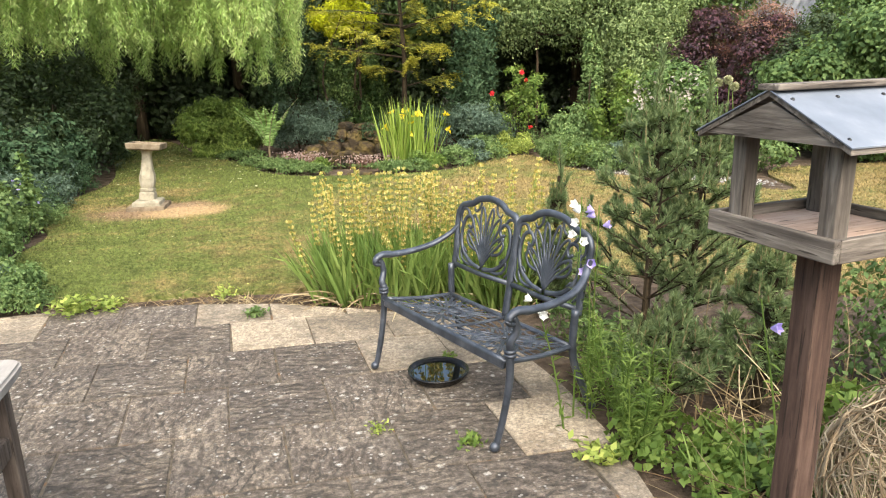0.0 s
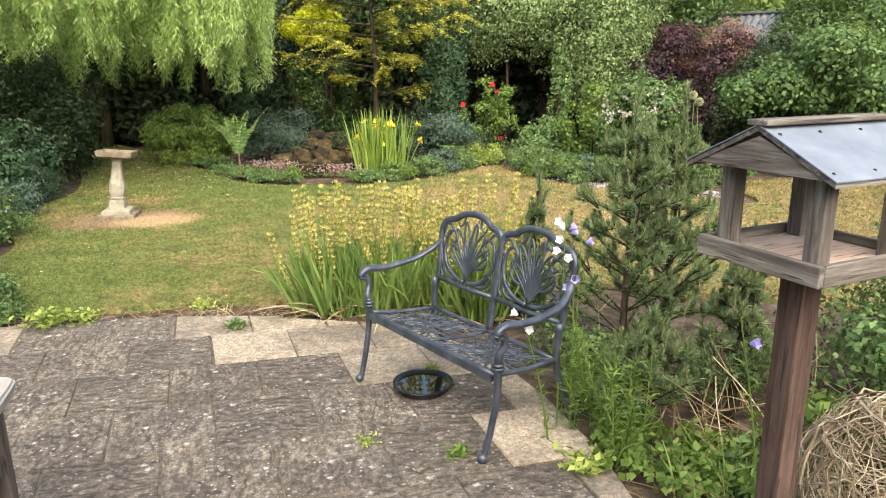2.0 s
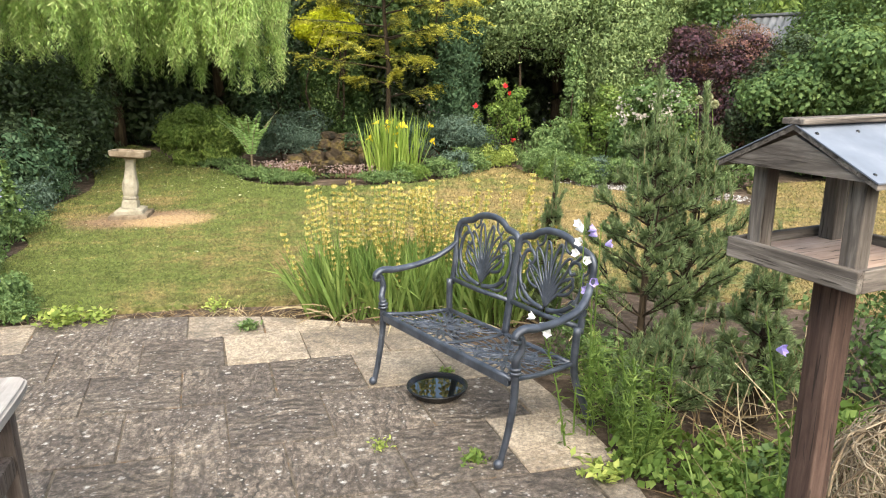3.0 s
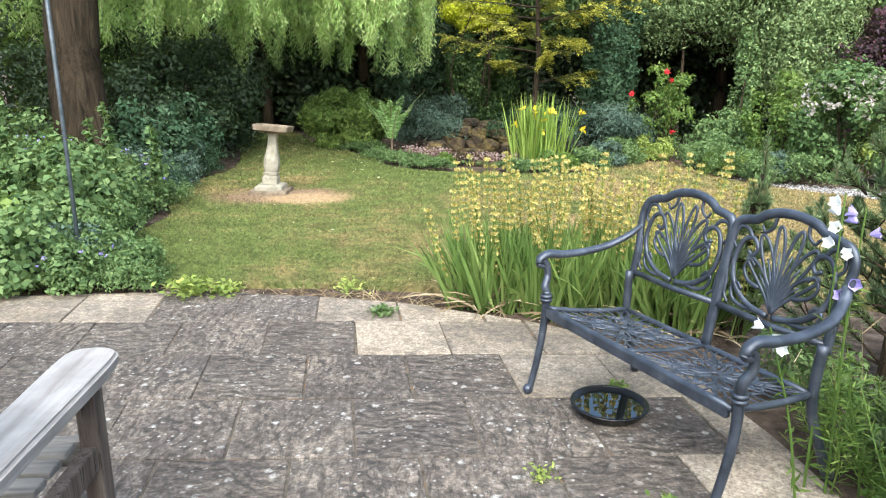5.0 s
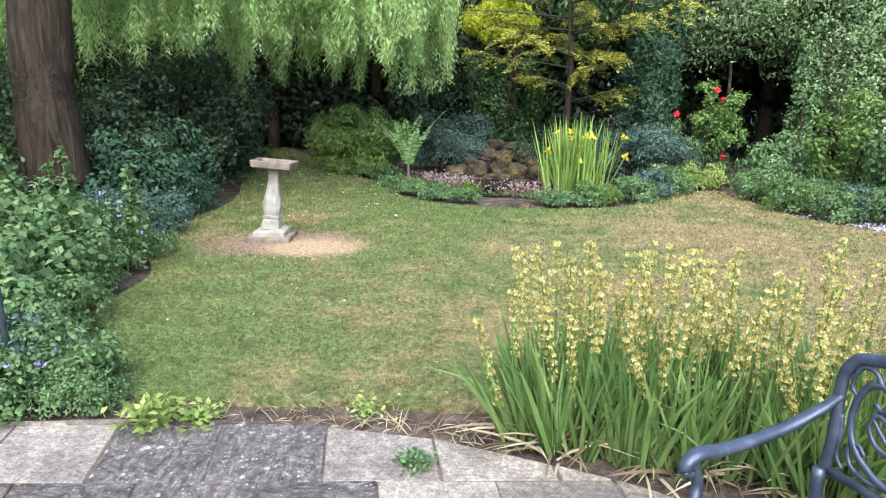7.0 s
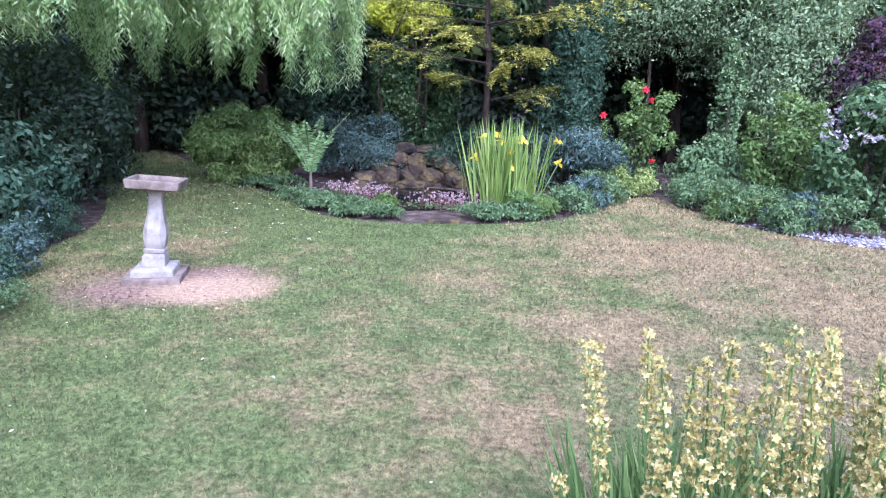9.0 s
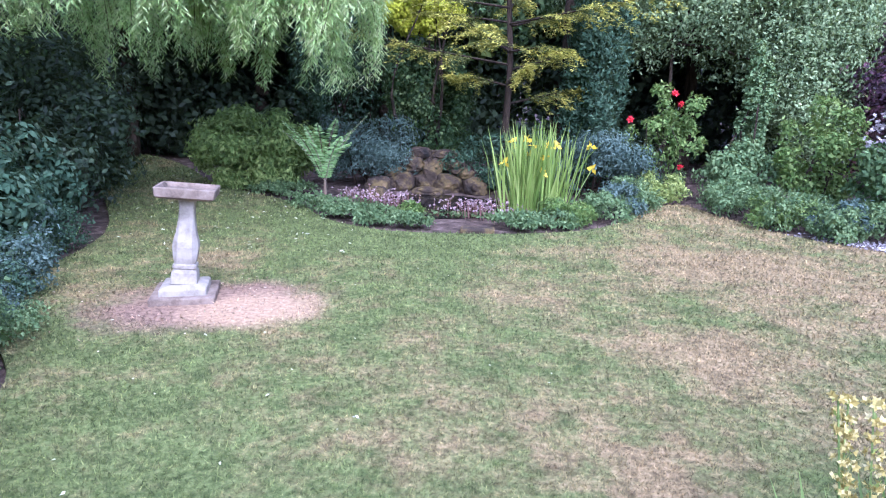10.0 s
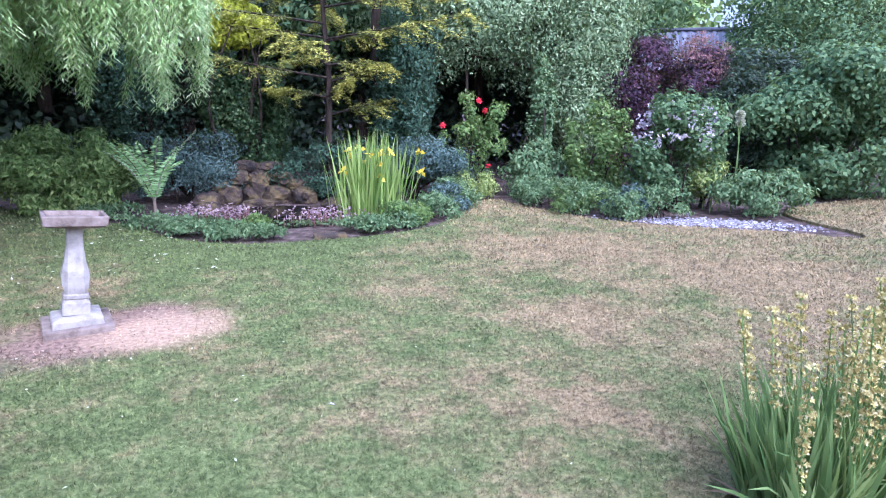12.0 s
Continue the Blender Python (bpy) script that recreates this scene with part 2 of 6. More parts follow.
    M["pale_wood_x"] = wood("silvered_teak_slat", [(0.25, (0.13, 0.115, 0.10)), (0.5, (0.25, 0.23, 0.205)), (0.8, (0.36, 0.335, 0.305))], 0, 0.8, 7.0, 0.3)
    # a darker teak tone for the chair's legs and side rails
    M["dark_wood"] = wood("dark_teak", [(0.25, (0.05, 0.037, 0.03)), (0.5, (0.11, 0.085, 0.07)), (0.8, (0.2, 0.165, 0.14))], 2, 0.8)
    k = Mat("roof_felt", 0.38, 0.5)
    n = k.noise(7.0, 5.0, 0.6)
    k.color(k.ramp(n, [(0.3, (0.11, 0.13, 0.165)), (0.6, (0.165, 0.187, 0.228)), (0.8, (0.26, 0.28, 0.32))]))
    k.b.inputs["Roughness"].default_value = 0.62
    k.bump(k.noise(5.0, 3.0), 0.3, 0.01)
    M["felt"] = k.m
    k = Mat("cast_stone", 0.92, 0.2)
    n = k.noise(11.0, 6.0, 0.65)
    c = k.ramp(n, [(0.25, (0.145, 0.128, 0.092)), (0.5, (0.285, 0.258, 0.195)), (0.75, (0.375, 0.347, 0.28))])
    lich = k.ramp(k.noise(6.0, 5.0, 0.7), [(0.56, 0.0), (0.72, 1.0)])
    k.color(k.mix(k.calc("MULTIPLY", lich, 0.5), c, (0.24, 0.22, 0.19)))
    k.bump(k.noise(80.0, 3.0), 0.4, 0.004)
    M["stone"] = k.m
    k = Mat("cast_stone_rim", 0.95, 0.15)
    n = k.noise(9.0, 6.0, 0.7)
    k.color(k.ramp(n, [(0.3, (0.075, 0.057, 0.039)), (0.5, (0.175, 0.137, 0.096)), (0.75, (0.29, 0.24, 0.18))]))
    k.bump(k.noise(70.0, 3.0), 0.5, 0.004)
    M["stone_rim"] = k.m
    k = Mat("rock", 0.9, 0.25)
    n = k.noise(5.0, 6.0, 0.65)
    k.color(k.ramp(n, [(0.3, (0.016, 0.014, 0.010)), (0.48, (0.058, 0.042, 0.026)), (0.6, (0.12, 0.09, 0.03)), (0.75, (0.20, 0.135, 0.075))]))
    k.bump(k.noise(16.0, 5.0), 0.9, 0.03)
    M["rock"] = k.m
    k = Mat("bark", 0.95, 0.15)
    v = k.mapped((9, 9, 1.6))
    n = k.noise(1.6, 6.0, 0.65, v, 0.8)
    k.color(k.ramp(n, [(0.3, (0.013, 0.010, 0.006)), (0.5, (0.040, 0.029, 0.018)), (0.75, (0.092, 0.068, 0.043))]))
    k.bump(n, 1.0, 0.05)
    M["bark"] = k.m
    k = Mat("twig", 0.85, 0.2)
    k.color(k.ramp(k.island(), [(0.0, (0.13, 0.09, 0.055)), (0.5, (0.30, 0.235, 0.155)), (1.0, (0.50, 0.42, 0.30))]))
    M["twig"] = k.m
    k = Mat("straw", 0.8, 0.2)
    k.color(k.ramp(k.island(), [(0.0, (0.13, 0.085, 0.045)), (0.6, (0.27, 0.2, 0.11)), (1.0, (0.48, 0.40, 0.25))]))
    M["straw"] = k.m
    k = Mat("gravel", 0.9, 0.2)
    k.color(k.ramp(k.island(), [(0.0, (0.10, 0.09, 0.08)), (0.5, (0.24, 0.22, 0.205)), (1.0, (0.48, 0.46, 0.44))]))
    M["gravel"] = k.m
    k = Mat("dark_water", 0.02, 0.5)
    k.color((0.006, 0.007, 0.006))
    k.bump(k.noise(9.0, 2.0), 0.03, 0.01)
    M["water"] = k.m
    k = Mat("dish_water", 0.01, 1.0)
    k.color((0.004, 0.005, 0.004))
    k.b.inputs["IOR"].default_value = 1.6
    k.bump(k.noise(14.0, 2.0), 0.02, 0.01)
    M["dish_water"] = k.m
    k = Mat("black_plastic", 0.25, 0.5)
    k.color((0.012, 0.012, 0.013))
    M["plastic"] = k.m
    k = Mat("painted_steel", 0.45, 0.5)
    k.color(k.ramp(k.noise(20.0, 3.0), [(0.3, (0.03, 0.04, 0.045)), (0.7, (0.09, 0.105, 0.12))]))
    M["steel"] = k.m
    k = Mat("turquoise_tin", 0.4, 0.4)
    k.color(k.ramp(k.noise(30.0, 3.0), [(0.3, (0.30, 0.5, 0.5)), (0.7, (0.45, 0.65, 0.64))]))
    M["tin"] = k.m
    k = Mat("roof_sheet", 0.6, 0.4)
    n = k.noise(3.0, 5.0)
    k.color(k.ramp(n, [(0.3, (0.15, 0.155, 0.165)), (0.6, (0.22, 0.225, 0.24)), (0.8, (0.3, 0.3, 0.31))]))
    M["sheet"] = k.m
    k = Mat("red_cedar", 0.85, 0.2)
    n = k.noise(1.5, 5.0, 0.6, k.mapped((9, 9, 1)))
    k.color(k.ramp(n, [(0.3, (0.17, 0.08, 0.06)), (0.6, (0.30, 0.16, 0.125)), (0.8, (0.38, 0.23, 0.19))]))
    M["cedar"] = k.m
    k = Mat("wall_render", 0.9, 0.2)
    n = k.noise(3.0, 5.0)
    k.color(k.ramp(n, [(0.3, (0.34, 0.26, 0.2)), (0.7, (0.46, 0.36, 0.29))]))
    k.bump(k.noise(60.0, 3.0), 0.4, 0.005)
    M["render"] = k.m

    L = leaf_mat
    M["willow"] = L("willow_leaf", [(0.1, (0.257, 0.392, 0.132)), (0.5, (0.561, 0.759, 0.277)), (0.9, (0.900, 0.900, 0.487))], 0.63, 0.17, 0.58, 0.7)
    M["laurel"] = L("dark_leaf", [(0.1, (0.011, 0.020, 0.009)), (0.5, (0.030, 0.050, 0.022)), (0.9, (0.085, 0.12, 0.058))], 0.53, 0.25, 0.15)
    M["greygreen"] = L("grey_green_leaf", [(0.1, (0.135, 0.205, 0.095)), (0.5, (0.275, 0.385, 0.175)), (0.9, (0.42, 0.54, 0.27))], 0.8, 0.1, 0.3)
    M["fresh"] = L("fresh_leaf", [(0.1, (0.055, 0.103, 0.020)), (0.5, (0.125, 0.203, 0.044)), (0.9, (0.247, 0.320, 0.084))], 0.58, 0.20, 0.35)
    M["limey"] = L("lime_leaf", [(0.1, (0.118, 0.171, 0.036)), (0.5, (0.281, 0.355, 0.084)), (0.9, (0.503, 0.544, 0.149))], 0.58, 0.20, 0.35)
    M["gold"] = L("golden_leaf", [(0.1, (0.27, 0.31, 0.012)), (0.5, (0.52, 0.55, 0.020)), (0.9, (0.70, 0.70, 0.05))], 0.63, 0.17, 0.35)
    M["goldneedle"] = L("golden_needle", [(0.1, (0.21, 0.225, 0.035)), (0.45, (0.47, 0.45, 0.07)), (0.9, (0.76, 0.69, 0.13))], 0.73, 0.15, 0.3)
    M["mound"] = L("yellow_green_leaf", [(0.1, (0.06, 0.105, 0.022)), (0.5, (0.165, 0.25, 0.055)), (0.9, (0.38, 0.46, 0.12))], 0.6, 0.2, 0.35)
    M["oldneedle"] = L("olive_needle", [(0.1, (0.05, 0.065, 0.018)), (0.5, (0.13, 0.15, 0.04)), (0.9, (0.27, 0.27, 0.07))], 0.73, 0.15, 0.25)
    M["broad"] = L("broad_green_leaf", [(0.1, (0.032, 0.064, 0.023)), (0.5, (0.092, 0.157, 0.056)), (0.9, (0.22, 0.31, 0.115))], 0.62, 0.15, 0.3)
    M["arch"] = L("small_grey_green_leaf", [(0.1, (0.07, 0.11, 0.048)), (0.5, (0.19, 0.265, 0.11)), (0.9, (0.45, 0.54, 0.25))], 0.7, 0.15, 0.35)
    M["blue"] = L("blue_green_needle", [(0.1, (0.028, 0.050, 0.036)), (0.5, (0.072, 0.112, 0.083)), (0.9, (0.15, 0.205, 0.155))], 0.73, 0.15, 0.15)
    M["cypress"] = L("cypress_leaf", [(0.1, (0.020, 0.042, 0.021)), (0.5, (0.045, 0.086, 0.044)), (0.9, (0.10, 0.155, 0.085))], 0.75, 0.12, 0.15)
    M["pine"] = L("pine_needle", [(0.1, (0.056, 0.092, 0.042)), (0.5, (0.144, 0.203, 0.091)), (0.9, (0.285, 0.344, 0.168))], 0.63, 0.17, 0.2, 4.0)
    M["purple"] = L("purple_leaf", [(0.1, (0.014, 0.007, 0.013)), (0.5, (0.045, 0.02, 0.034)), (0.9, (0.12, 0.05, 0.062))], 0.55, 0.25, 0.2)
    M["smoke"] = L("rusty_leaf", [(0.1, (0.080, 0.036, 0.036)), (0.5, (0.19, 0.095, 0.083)), (0.9, (0.36, 0.20, 0.16))], 0.73, 0.15, 0.3)
    M["sword"] = L("sword_leaf", [(0.1, (0.082, 0.150, 0.037)), (0.5, (0.182, 0.277, 0.073)), (0.9, (0.337, 0.428, 0.133))], 0.58, 0.20, 0.35, 4.0)
    M["iris"] = L("flag_leaf", [(0.1, (0.11, 0.185, 0.028)), (0.5, (0.25, 0.36, 0.065)), (0.9, (0.47, 0.56, 0.15))], 0.58, 0.20, 0.4, 4.0)
    M["bed"] = L("border_leaf", [(0.1, (0.048, 0.086, 0.034)), (0.5, (0.125, 0.198, 0.074)), (0.9, (0.24, 0.32, 0.13))], 0.75, 0.12, 0.3, 2.5)
    M["holly"] = L("holly_leaf", [(0.1, (0.009, 0.022, 0.007)), (0.62, (0.032, 0.068, 0.018)), (0.95, (0.23, 0.30, 0.10))], 0.6, 0.2, 0.25)
    M["fern"] = L("fern_leaf", [(0.1, (0.20, 0.36, 0.11)), (0.5, (0.38, 0.58, 0.20)), (0.9, (0.58, 0.74, 0.32))], 0.68, 0.15, 0.3)
    M["far"] = L("far_leaf", [(0.1, (0.063, 0.112, 0.029)), (0.5, (0.157, 0.235, 0.058)), (0.9, (0.324, 0.409, 0.106))], 0.68, 0.17, 0.3, 0.5)
    M["p_cream"] = petal_mat("cream_petal", [(0.0, (0.33, 0.27, 0.06)), (0.6, (0.52, 0.44, 0.13)), (1.0, (0.63, 0.56, 0.25))])
    M["p_white"] = petal_mat("white_petal", [(0.0, (0.74, 0.74, 0.70)), (1.0, (0.88, 0.88, 0.86))])
    M["p_blush"] = petal_mat("blush_petal", [(0.0, (0.495, 0.420, 0.375)), (1.0, (0.615, 0.578, 0.525))])
    M["p_lilac"] = petal_mat("lilac_petal", [(0.0, (0.35, 0.28, 0.66)), (1.0, (0.52, 0.45, 0.80))])
    M["p_pink"] = petal_mat("pale_pink_petal", [(0.0, (0.22, 0.13, 0.12)), (0.5, (0.36, 0.26, 0.24)), (1.0, (0.50, 0.41, 0.37))])
    M["p_red"] = petal_mat("red_petal", [(0.0, (0.55, 0.025, 0.03)), (1.0, (0.78, 0.06, 0.07))])
    M["p_yellow"] = petal_mat("yellow_petal", [(0.0, (0.72, 0.52, 0.02)), (1.0, (0.85, 0.68, 0.05))])
    M["p_allium"] = petal_mat("seed_head", [(0.0, (0.36, 0.38, 0.2)), (1.0, (0.55, 0.55, 0.36))])
    M["candle"] = petal_mat("pine_candle", [(0.0, (0.17, 0.14, 0.07)), (1.0, (0.30, 0.24, 0.13))])
    return M


M = make_materials()

# ---- builders ----
rng = np.random.default_rng(7)
TAU = 2 * math.pi


def unit(a):
    return a / np.maximum(np.linalg.norm(a, axis=-1, keepdims=True), 1e-9)


def mesh_of(name, verts, faces, material, smooth=False):
    me = bpy.data.meshes.new(name)
    me.from_pydata([tuple(v) for v in verts], [], faces)
    me.materials.append(material)
    if smooth:
        me.polygons.foreach_set("use_smooth", [True] * len(me.polygons))
    me.update()
    return me


def grid_mesh(name, V, size, material, smooth=False):
    """Many alike polygons: V holds n polygons of size corners each."""
    n = len(V)
    me = bpy.data.meshes.new(name)
    me.vertices.add(n * size)
    me.vertices.foreach_set("co", np.ascontiguousarray(V, np.float32).ravel())
    me.loops.add(n * size)
    me.loops.foreach_set("vertex_index", np.arange(n * size, dtype=np.int32))
    me.polygons.add(n)
    me.polygons.foreach_set("loop_start", np.arange(0, n * size, size, dtype=np.int32))
    me.materials.append(material)
    me.update(calc_edges=True)
    return me


STUFF = {"foliage", "needles", "leaves", "crown", "flower_heads", "buds", "flower_stalks", "twigs", "stems", "stalks", "canes", "fronds", "candles", "branches", "flower_clusters"}


def put(name, me, parent=None, label="", at=None):
    ob = new(name, me)
    if name in STUFF:
        tagged(ob, kind="stuff")
    if parent is not None:
        ob.parent = parent
    if at is not None:
        ob.location = at
    if label:
        tagged(ob, label)
    return ob


def part(name, bm, material, parent, label="", smooth=False):
    me = bpy.data.meshes.new(name)
    bm.to_mesh(me)
    bm.free()
    me.materials.append(material)
    if smooth:
        me.polygons.foreach_set("use_smooth", [True] * len(me.polygons))
    return put(name, me, parent, label)


def thing(name, label, category, m, group=""):
    ob = new(name)
    ob.empty_display_size = 0.1
    ob.matrix_world = m
    return tagged(ob, label, category, group)


def spline(pts, n=12):
    """A smooth line through points."""
    p = np.array(pts, float)
    p = np.vstack([2 * p[0] - p[1], p, 2 * p[-1] - p[-2]])
    out = []
    for i in range(1, len(p) - 2):
        t = np.linspace(0, 1, n, endpoint=False)[:, None]
        a, b, c, d = p[i - 1 : i + 3]
        out.append(0.5 * (2 * b + (c - a) * t + (2 * a - 5 * b + 4 * c - d) * t**2 + (3 * b - a - 3 * c + d) * t**3))
    return np.vstack(out + [p[-2:-1]])


def sweep(bm, pts, radius, sides=8, flat=1.0, up=(0, 0, 1), close=True):
    """A tube along a line. radius: one, or one for each point. flat: thickness along the up way against the width."""
    pts = np.array(pts, float)
    n = len(pts)
    r = np.broadcast_to(np.asarray(radius, float), (n,))
    tan = unit(np.gradient(pts, axis=0))
    up = np.array(up, float)
    rings = []
    for i in range(n):
        s = np.cross(tan[i], up)
        if np.linalg.norm(s) < 1e-3:
            s = np.cross(tan[i], (1.0, 0.02, 0.0))
        s = s / np.linalg.norm(s)
        u = np.cross(s, tan[i])
        rings.append([bm.verts.new(pts[i] + r[i] * (math.cos(a) * s + flat * math.sin(a) * u)) for a in np.linspace(0, TAU, sides, endpoint=False)])
    for a, b in zip(rings, rings[1:]):
        for k in range(sides):
            bm.faces.new((a[k], a[(k + 1) % sides], b[(k + 1) % sides], b[k]))
    if close:
        bm.faces.new(rings[0][::-1]), bm.faces.new(rings[-1])


def tube(pts, radius, sides=8, flat=1.0, up=(0, 0, 1)):
    bm = bmesh.new()
    sweep(bm, pts, radius, sides, flat, up)
    bmesh.ops.recalc_face_normals(bm, faces=bm.faces)
    return bm


def box(x0, x1, y0, y1, z0, z1, bevel=0.004, bm=None):
    own = bmesh.new()
    bmesh.ops.create_cube(own, size=1.0)
    for v in own.verts:
        v.co = Vector(((x0 + x1) / 2 + v.co.x * (x1 - x0), (y0 + y1) / 2 + v.co.y * (y1 - y0), (z0 + z1) / 2 + v.co.z * (z1 - z0)))
    if bevel:
        bmesh.ops.bevel(own, geom=own.edges[:], offset=bevel, segments=2, affect="EDGES", profile=0.5)
    if bm is None:
        return own
    me = bpy.data.meshes.new("tmp")
    own.to_mesh(me), own.free()
    bm.from_mesh(me)
    bpy.data.meshes.remove(me)
    return bm


def loft(sections, bm=None, chamfer=0.12):
    """Square sections with cut corners, as (z, half width[, chamfer])."""
    bm = bm or bmesh.new()
    rings = []
    for z, h, *rest in sections:
        c = h * (rest[0] if rest else chamfer)
        corners = [(h, -h + c), (h, h - c), (h - c, h), (-h + c, h), (-h, h - c), (-h, -h + c), (-h + c, -h), (h - c, -h)]
        rings.append([bm.verts.new((x, y, z)) for x, y in corners])
    for a, b in zip(rings, rings[1:]):
        for k in range(8):
            bm.faces.new((a[k], a[(k + 1) % 8], b[(k + 1) % 8], b[k]))
    bm.faces.new(rings[0][::-1]), bm.faces.new(rings[-1])
    return bm


# ---- plants ----


def leaves(P, D, length, width, fold=0.25, up=None):
    """Leaves as folded lozenges. P: bases; D: ways they point."""
    n = len(P)
    D = unit(D)
    ref = rng.normal(size=(n, 3)) * 0.55 + (np.array([0, 0, 1.0]) if up is None else up)
    S = unit(np.cross(D, ref))
    N = np.cross(S, D)
    L = np.broadcast_to(np.asarray(length, float), (n,))[:, None]
    W = np.broadcast_to(np.asarray(width, float), (n,))[:, None] * 0.5
    mid = P + D * L * 0.42
    V = np.empty((n, 4, 3))
    V[:, 0], V[:, 2] = P, P + D * L - N * L * 0.12
    V[:, 1], V[:, 3] = mid + S * W + N * W * fold, mid - S * W + N * W * fold
    return V


def ball(n):
    return unit(rng.normal(size=(n, 3)))


def crown(radii, n, length, width, lumps=14, lump=0.45, inner=0.25, droop=0.2, floor=0.03, at=(0, 0, 0), jitter=0.35, up_bias=0.35):
    """Leaves in separate clumps on an uneven oval, each leaf spread over its clump's skin."""
    radii, at = np.array(radii, float), np.array(at, float)
    count = int(lumps * 1.25) + 4
    out = ball(count)
    c = out * np.where(rng.random(count) < 0.75, rng.uniform(0.6, 0.92, count), rng.uniform(0.1, 0.6, count))[:, None]
    size = lump * 0.8 * rng.uniform(0.6, 1.35, count)
    weight = size**2
    which = rng.choice(count, n, p=weight / weight.sum())
    d = ball(n) + 0.45 * out[which]
    d[:, 2] += up_bias * rng.uniform(0.3, 1.2, n)
    d = unit(d)
    r = np.where(rng.random(n) < inner, rng.random(n) ** 0.5, rng.uniform(0.78, 1.08, n))
    bumps = 1 + 0.16 * np.sin(d[:, 0] * 7 + which) * np.sin(d[:, 1] * 6 + 2 * which) + 0.10 * np.sin(d[:, 2] * 13 + which * 3)
    # some leaves sit on shoots that stand out from the clumps
    shoots = ball(count * 5)
    shoots[:, 2] = np.abs(shoots[:, 2]) * 0.8 + 0.1
    shoots = unit(shoots + 0.5 * out[np.arange(count * 5) % count])
    on = rng.random(n) < 0.12
    pick = rng.integers(0, len(shoots), n)
    d = np.where(on[:, None], unit(shoots[pick] + rng.normal(size=(n, 3)) * 0.05), d)
    which = np.where(on, pick % count, which)
    r = np.where(on, rng.uniform(0.9, 1.5, n), r)
    P = (c[which] + d * (size[which] * r * bumps)[:, None]) * radii + at
    keep = P[:, 2] > floor
    P, d = P[keep], d[keep]
    m = len(P)
    side = rng.normal(size=(m, 3))
    side = unit(side - np.sum(side * d, 1)[:, None] * d)
    D = side + d * 0.3 + rng.normal(size=(m, 3)) * jitter * 0.7
    D[:, 2] -= droop
    s = rng.uniform(0.65, 1.25, m)
    return leaves(P, D, length * s, width * s, up=d * 1.1 + (0, 0, 0.4))


def stems(base, radii, count, r0=0.02, at=(0, 0, 0)):
    bm = bmesh.new()
    for _ in range(count):
        d = ball(1)[0] * np.array(radii) * 0.65
        end = np.array(at) + d
        start = np.array([rng.normal() * base, rng.normal() * base, -0.02])
        mid = (start + end) / 2 + rng.normal(size=3) * 0.1 * np.linalg.norm(end)
        mid[2] = max(mid[2], 0.08)
        end[2] = max(end[2], 0.15)
        sweep(bm, spline([start, mid, end], 5), np.linspace(r0, r0 * 0.3, 11), 5)
    return bm


def shrub(name, label, place, radii, n, leaf, mat, lumps=16, lump=0.45, lift=None, stem=6, r0=0.02, category="shrub", group="", **kw):
    """A bush: stems from the ground and leaves in clumps."""
    ob = thing(name, label, category, pose(place[0], place[1], place[2] if len(place) > 2 else 0, 0, 0, rng.uniform(0, 360) if radii[0] == radii[1] else 0), group)
    h = radii[2] * 0.85 if lift is None else lift
    part("stems", stems(0.06, radii, stem, r0, (0, 0, h)), M["bark"], ob)
    put("foliage", grid_mesh("foliage", crown(radii, n, leaf[0], leaf[1], lumps, lump, at=(0, 0, h), **kw), 4, M[mat]), ob)
    return ob


def flowers(P, size, petals=5, tilt=0.5, out=None):
    """Small open flowers: a ring of petals at each place."""
    n = len(P)
    axis = unit(rng.normal(size=(n, 3)) * 0.5 + (np.array([0, 0, 0.6]) if out is None else out))
    a = unit(np.cross(axis, rng.normal(size=(n, 3))))
    b = np.cross(axis, a)
    V = []
    for k in range(petals):
        w = TAU * k / petals
        D = a * math.cos(w) + b * math.sin(w) + axis * tilt
        V.append(leaves(P, D, size, size * 0.75, 0.2, up=axis))
    return np.concatenate(V)


def blades(P, D, length, width, bend=0.35, segs=4):
    """Sword-shaped leaves, each one strip of quads that tapers to a point; given as loose quads."""
    n = len(P)
    D = unit(D)
    out = D.copy()
    out[:, 2] = 0
    out = unit(out + rng.normal(size=(n, 3)) * np.array([0.3, 0.3, 0]))
    S = unit(np.cross(D, rng.normal(size=(n, 3)) * 0.6 + out))
    L = np.broadcast_to(np.asarray(length, float), (n,))[:, None]
    W = np.broadcast_to(np.asarray(width, float), (n,))[:, None] * 0.5
    B = np.broadcast_to(np.asarray(bend, float), (n,))[:, None]
    ts = np.linspace(0, 1, segs + 1)
    C = [P + D * L * t + (out * 1.0 - np.array([0, 0, 0.45])) * L * B * t**2.2 for t in ts]
    ws = [W * (0.8 + 0.4 * t) * (1 - t**3.2) + 0.0006 for t in ts]
    return np.stack([np.stack([C[i] - S * ws[i], C[i] + S * ws[i], C[i + 1] + S * ws[i + 1], C[i + 1] - S * ws[i + 1]], 1) for i in range(segs)], 1).reshape(-1, 4, 3), C[-1], D


